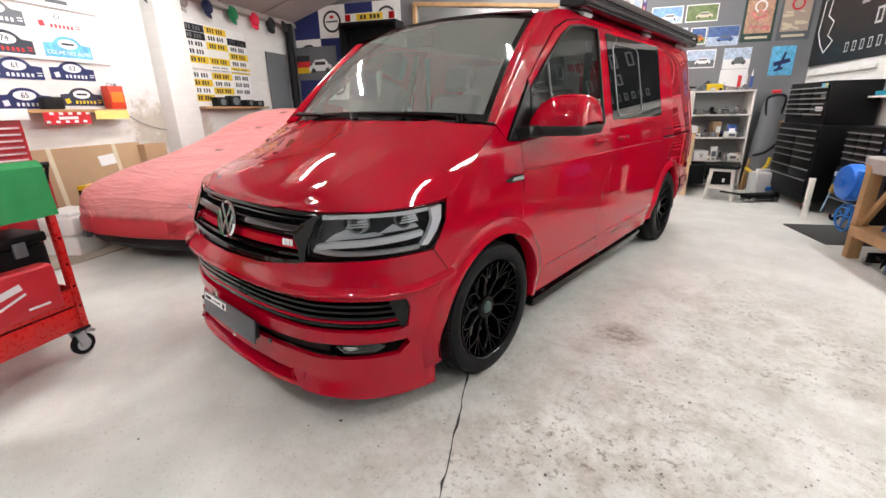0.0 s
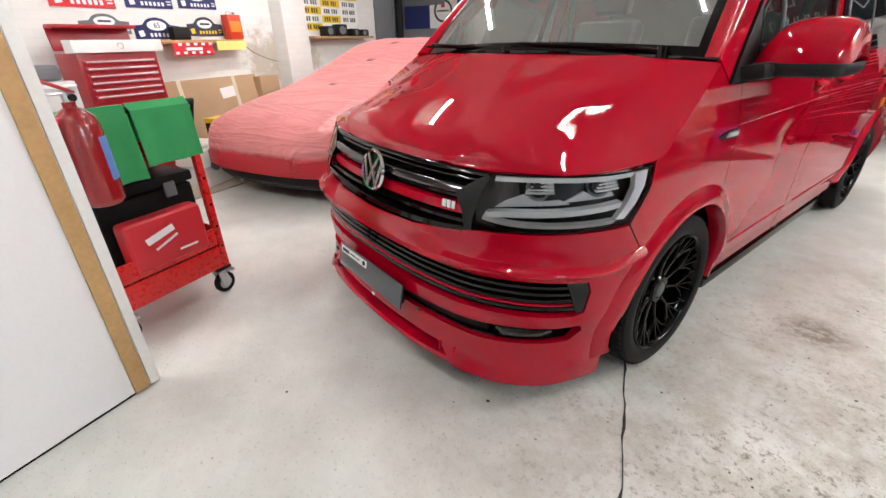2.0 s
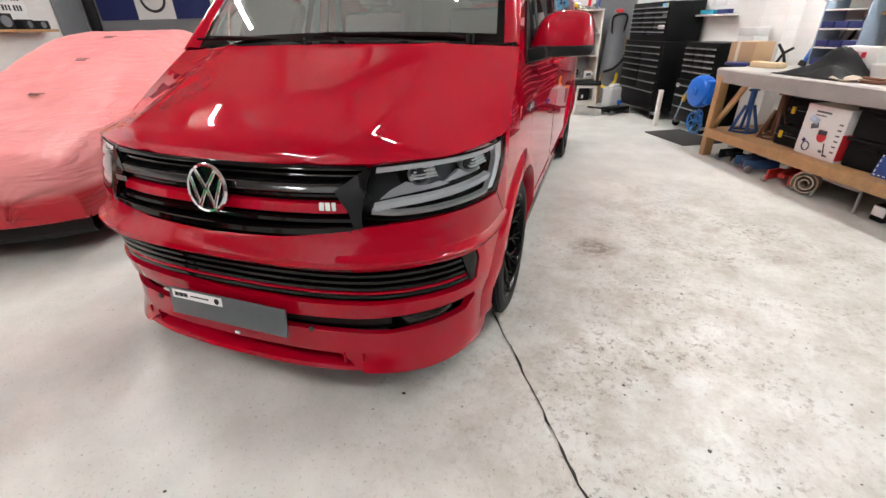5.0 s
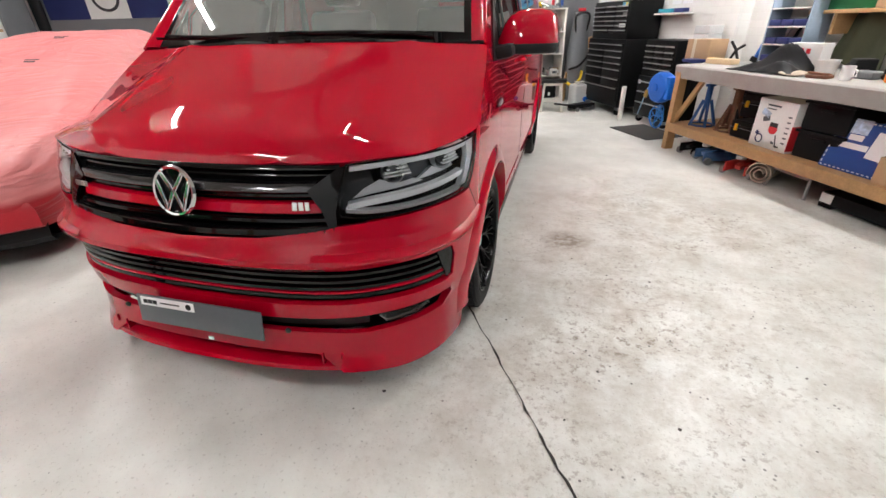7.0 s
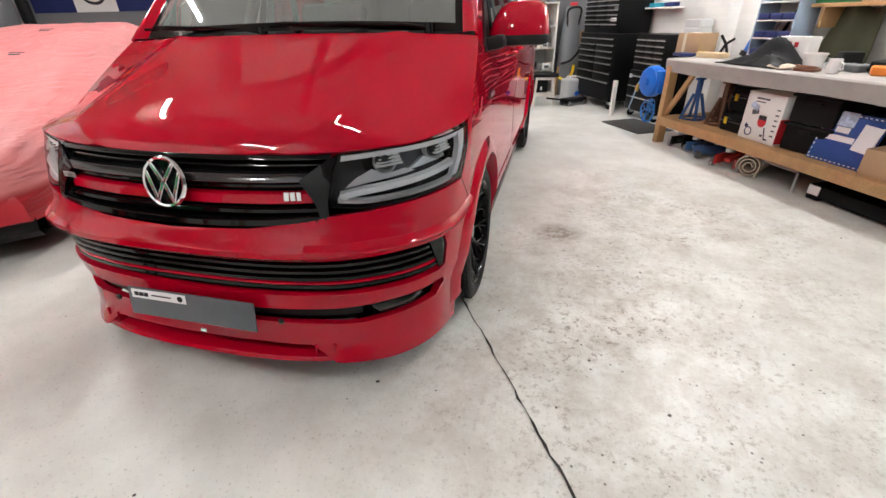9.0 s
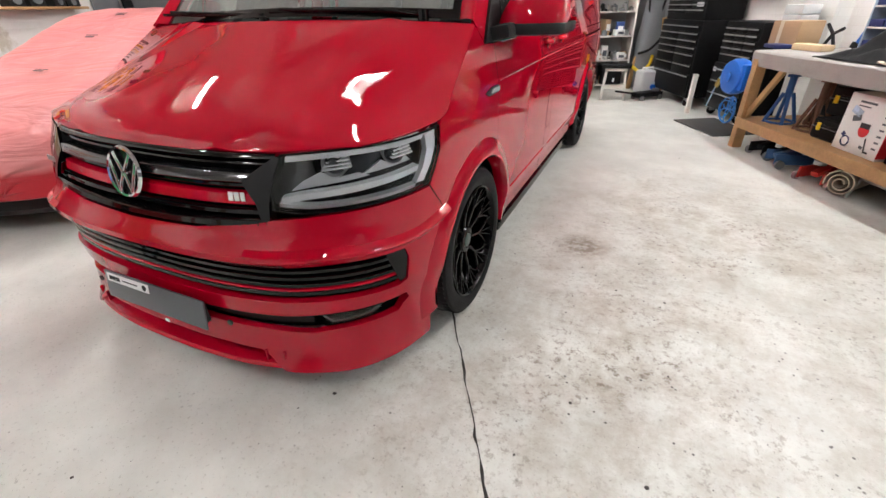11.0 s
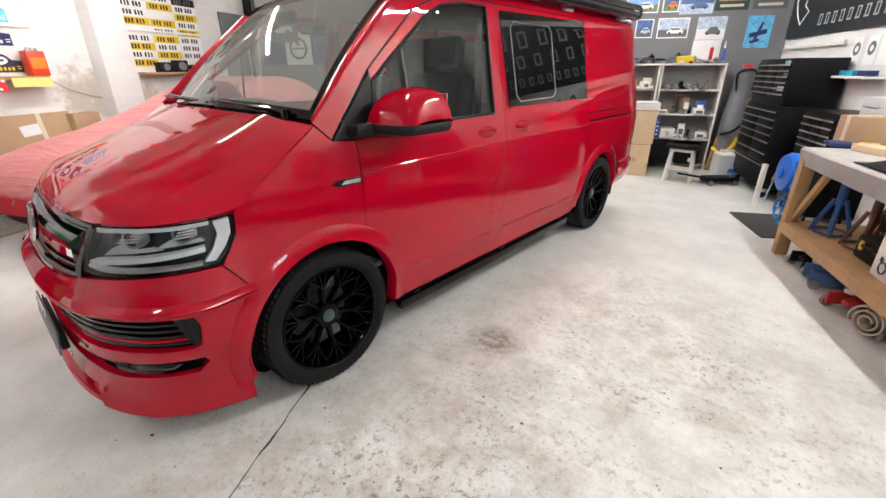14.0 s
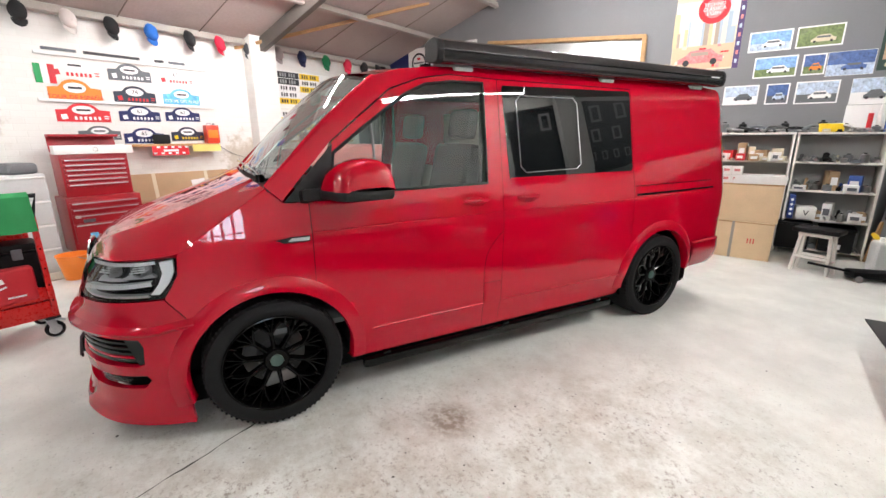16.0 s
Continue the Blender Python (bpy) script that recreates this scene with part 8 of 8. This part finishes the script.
part("tread", box(0.20, 0.30, 0.02, 0.004, (0.12, 0.06, 0.15)), PIPE, fs)
rt = thing("ramp", room(BU + 0.24, -0.18), "long black plastic ramp tray with white corners", "ramp")
part("tray", box(0.30, 0.95, 0.10, 0.02, (0, 0, 0.02)), BIN_BLACK, rt)
for y in (-0.42, 0.42):
    part("foot", box(0.31, 0.10, 0.06, 0.012, (0, y, 0.0)), BIN_BLACK, rt)
    part("corner", box(0.012, 0.09, 0.07, 0.004, (-0.152, y, 0.04)), WHITE, rt)

# hose reel on the bench end
hr = thing("hose_reel", room(BU + 0.15, 2.55, 0.42), "bright blue plastic air hose reel on the bench end", "hose reel")
drum = lathe([(0.001, -0.075), (0.10, -0.085), (0.155, -0.07), (0.172, -0.03), (0.172, 0.03), (0.155, 0.07), (0.10, 0.085), (0.001, 0.075)], 40)
bmesh.ops.transform(drum, matrix=pose(0, 0, 0.18, 0, 90, 0), verts=list(drum.verts))
box(0.14, 0.22, 0.25, 0.03, (0.02, -0.08, 0.06), bm=drum)
part("drum_case", drum, BLUE, hr)
part("bracket", box(0.06, 0.20, 0.26, 0.008, (0.08, -0.24, 0.05)), MATT_BLACK, hr)
part("boss", rod(0.05, 0.02, (-0.085, 0, 0.18), (0, -90, 0), bevel=0.006), BLUE, hr)
rnd = random.Random(3)
coil = [(0.03 * math.cos(a * 0.7) + 0.02, 0.085 * math.cos(a) + 0.05 * math.sin(a * 0.23), -0.16 + 0.13 * math.sin(a) * (0.7 + 0.3 * math.sin(a * 0.31)) + 0.05 * math.sin(a * 0.4)) for a in np.linspace(0, 38, 190)]
part("coiled_hose", tube(coil, 0.0065, 6), surface("blue hose", (0.02, 0.20, 0.60), 0.35), hr)
part("hose_tail", tube(spline([(-0.02, 0.10, 0.22), (-0.02, 0.24, 0.14), (-0.02, 0.30, -0.02), (-0.02, 0.36, -0.18)], 6), 0.008, 6), surface("pale hose", (0.30, 0.45, 0.60), 0.4), hr)
part("gun", box(0.03, 0.05, 0.09, 0.008, (-0.02, 0.27, 0.04), (25, 0, 0)), surface("brass", (0.5, 0.33, 0.10), 0.35, 0.8), hr)
solid("rubber_mat", box(0.52, 0.78, 0.012, 0.003), surface("rubber matting", (0.05, 0.05, 0.048), 0.8, 0, 0.15, 6, 0.4, 90), room(3.86, 2.88, 0, 4), "dark ribbed rubber mat on the concrete floor", "mat")

# ---- on the bench ----
TOP = 0.886
bx = thing("cardboard_box", room(4.10, 2.40, TOP, 10), "brown cardboard box on the bench", "box", "bench boxes")
part("carton", box(0.26, 0.30, 0.22, 0.005), CARD, bx)
part("tape", box(0.262, 0.04, 0.221, 0, (0, 0.05, 0)), SAND, bx)
og = thing("parts_organiser", room(4.30, 2.68, TOP, 6), "stack of clear plastic parts organisers", "organiser")
for i in range(4):
    part("tray", box(0.20, 0.22, 0.085, 0.008, (0, 0, i * 0.088)), CLEAR_PLASTIC, og)
solid("blue_tray", box(0.16, 0.20, 0.03, 0.006), INK_BLUE, room(3.90, 2.30, TOP, -8), "flat dark blue tray on the bench", "tray")
solid("wood_block", box(0.14, 0.28, 0.05, 0.006), PLY, room(3.98, 1.98, TOP, 12), "pale wooden block on the bench", "block")
solid("tape_roll", lathe([(0.035, 0), (0.06, 0), (0.06, 0.045), (0.035, 0.045)], 28, closed=True), YELLOW, room(4.02, 2.16, TOP), "roll of yellow tape lying on the bench", "tape")
for k, (v, c, w) in enumerate(((1.98, BLUE, 0.05), (1.90, BLUE, 0.045), (1.80, STEEL, 0.02), (1.72, MATT_BLACK, 0.03), (1.86, WHITE, 0.02))):
    t = thing("clamp_bar", room(4.36, v, TOP) @ pose(0, 0, 0, 14 + 2 * k, 9, 0), "long upright bar leaning on the wall by the bench", "bar", "leaning bars")
    part("bar", box(w, w * 0.8, 1.15, 0.004), c, t)
    part("foot", box(w * 1.4, w * 1.6, 0.05, 0.006), MATT_BLACK, t)
lv = thing("clamp", room(4.18, 2.06, TOP, 15), "black spring clamp standing on the bench", "clamp")
part("jaw", tube([(0, -0.05, 0.0), (0, 0.0, 0.12), (0, 0.07, 0.20)], 0.014, 8), MATT_BLACK, lv)
part("jaw", tube([(0, 0.06, 0.0), (0, 0.0, 0.12), (0, -0.08, 0.17)], 0.014, 8), MATT_BLACK, lv)
pr = thing("bin_rack", room(4.30, 1.55, TOP, 5), "pale blue steel rack with dark blue small bins", "rack")
part("side", box(0.26, 0.012, 0.56, 0.003, (0, -0.19, 0)), surface("pale blue steel", (0.30, 0.38, 0.48), 0.45), pr)
part("side", box(0.26, 0.012, 0.56, 0.003, (0, 0.19, 0)), surface("pale blue steel side", (0.30, 0.38, 0.48), 0.45), pr)
for i in range(4):
    part("rack_shelf", box(0.26, 0.37, 0.012, 0.002, (0, 0, 0.03 + i * 0.15)), SHELF_WHITE, pr)
    if i < 3:
        for j in range(3):
            part("bin", box(0.12, 0.11, 0.055, 0.008, (-0.07, -0.122 + j * 0.122, 0.043 + i * 0.15)), INK_BLUE, pr)
part("back", box(0.01, 0.37, 0.56, 0, (0.12, 0, 0)), SHELF_WHITE, pr)
bg = [[(x, y, 0.004 + (0.10 + 0.16 * max(0, math.cos((y - 0.16) * 7)) ) * max(0, 1 - (x / 0.2) ** 2) * max(0, 1 - (abs(y) / 0.32) ** 2) * (0.7 + 0.3 * math.sin(x * 30 + y * 17))) for y in np.linspace(-0.32, 0.32, 33)] for x in np.linspace(-0.2, 0.2, 19)]
solid("bag", thicken(grid(bg), 0.006), surface("black leather", (0.004, 0.004, 0.005), 0.5, 0, 0.15, 8, 0.9, 26, spec=0.15), room(3.84, 1.20, TOP + 0.004, 180), "crumpled black leather bag lying on the bench", "bag", smooth=80)
wc2 = thing("white_carton", room(4.05, 1.12, TOP, 6), "white printed carton behind the black bag", "carton")
part("box", box(0.12, 0.30, 0.22, 0.004), WHITE, wc2)
for i in range(3):
    part("print_patch", box(0.002, 0.035, 0.04, 0, (-0.061, 0.08 - i * 0.06, 0.14)), RED_PRINT, wc2)
mg = thing("mug", room(3.76, 0.50, TOP), "white china mug on the bench", "mug")
part("cup", lathe([(0.001, 0.002), (0.036, 0.002), (0.041, 0.012), (0.041, 0.10), (0.037, 0.10), (0.036, 0.012), (0.001, 0.01)], 32), WHITE_CLEAN, mg)
part("handle", tube([(0, -0.04, 0.08), (0, -0.068, 0.07), (0, -0.068, 0.035), (0, -0.04, 0.025)], 0.007, 8), WHITE_CLEAN, mg)
wl = thing("wallet", room(3.74, 0.68, TOP, 15), "brown leather wallet lying on the bench", "wallet")
part("flap", box(0.10, 0.15, 0.022, 0.008), surface("brown leather", (0.17, 0.065, 0.035), 0.5, 0, 0.15, 9), wl)
part("flap", box(0.09, 0.13, 0.018, 0.006, (0.01, 0.01, 0.021), (4, 6, 8)), surface("tan leather", (0.22, 0.09, 0.05), 0.5, 0, 0.15, 9), wl)
solid("cloth", thicken(grid([[(x, y, 0.02 + 0.018 * math.sin(x * 40) * math.cos(y * 22)) for y in np.linspace(-0.10, 0.10, 15)] for x in np.linspace(-0.07, 0.07, 11)]), 0.008), FELT, room(3.72, 0.86, TOP, 10), "folded grey rag lying on the bench", "cloth", smooth=80)
tub = thing("plastic_tub", room(3.98, 0.86, TOP), "white plastic tub on the bench", "tub")
part("tub", lathe([(0.001, 0.002), (0.065, 0.002), (0.08, 0.10), (0.085, 0.10), (0.085, 0.108), (0.076, 0.108), (0.06, 0.01), (0.001, 0.01)], 32), WHITE, tub)
for i, (u, v, mt, s) in enumerate(((4.0, 0.55, GREY_PLASTIC, (0.14, 0.2, 0.05)), (4.12, 0.35, BIN_BLACK, (0.2, 0.25, 0.08)), (3.92, 0.30, ORANGE, (0.12, 0.1, 0.06)), (4.15, 0.72, MATT_BLACK, (0.12, 0.14, 0.12)), (4.2, 0.02, RED_PRINT, (0.2, 0.24, 0.08)), (3.95, -0.1, GREY_PLASTIC, (0.2, 0.3, 0.06)))):
    t = thing("hand_tool", room(u, v, TOP, 20 * i), "workshop hand tool lying on the bench", "tool", "tools on the bench")
    part("body", box(*s, 0.015, seg=3), mt, t)
    part("grip", tube([(0, 0, s[2] * 0.5), (s[0] * 0.5, s[1] * 0.3, s[2] * 0.8), (s[0] * 0.7, s[1] * 0.6, s[2] * 0.4)], 0.014, 8), MATT_BLACK, t)
ws = thing("wall_shelf", room(RIGHT - 0.14, 0.55, 1.32), "bare timber wall shelf over the bench", "shelf")
part("board", box(0.28, 1.9, 0.03, 0.004), PINE, ws)
for y in (-0.7, 0.7):
    part("bracket", box(0.24, 0.03, 0.16, 0.004, (0, y, -0.16)), PINE, ws)
gb = [[(0.10 * math.cos(a) * (1 + 0.12 * math.sin(a * 3 + z * 9)), 0.28 * math.sin(a) * (1 + 0.06 * math.sin(z * 21)), z) for a in np.linspace(0, 2 * math.pi, 25)[:-1]] for z in (0.0, 0.05, 0.15, 0.25, 0.30)]
sk = thing("carrier_bag", room(RIGHT - 0.15, 1.20, 1.352), "dark green plastic carrier bag on the wall shelf", "bag")
part("sack", grid(gb, closed=True), surface("green polythene", (0.008, 0.10, 0.035), 0.3, 0, 0.15, 6, 0.4, 20), sk, smooth=80)
part("print_bar", box(0.004, 0.16, 0.03, 0, (-0.112, 0, 0.10)), YELLOW, sk)
for v, c, w in ((0.75, CARD, 0.4), (0.32, flat("pale blue carton", (0.10, 0.25, 0.42)), 0.34), (-0.1, CARD, 0.36)):
    solid("carton", box(0.22, w, 0.22, 0.005), c, room(RIGHT - 0.15, v, 1.352, 3), "cardboard carton on the timber wall shelf", "carton", "wall shelf cartons")
wb2 = [[(x, y, 0.18 * max(0, 1 - (abs(y) / 0.3) ** 2) * max(0, 1 - (x / 0.14) ** 2) + 0.02 * math.sin(x * 50 + y * 31)) for y in np.linspace(-0.3, 0.3, 25)] for x in np.linspace(-0.14, 0.14, 13)]
solid("plastic_sack", thicken(grid(wb2), 0.003), WHITE, room(RIGHT - 0.22, 1.58, 1.46), "white plastic sack piled on the bin rack", "bag", smooth=80)
kh = [[(-0.05 - 0.10 * t - 0.02 * math.sin(y * 25), y * (0.8 + 0.35 * t), -0.42 * t + 0.03 * math.sin(y * 14)) for y in np.linspace(-0.22, 0.22, 19)] for t in np.linspace(0, 1, 12)]
solid("jacket", thicken(grid(kh), 0.012), surface("olive canvas", (0.055, 0.06, 0.03), 0.85, 0, 0.2, 7, 0.4, 90), room(RIGHT - 0.02, 1.05, 1.33), "olive canvas jacket hanging below the wall shelf", "jacket", smooth=80)
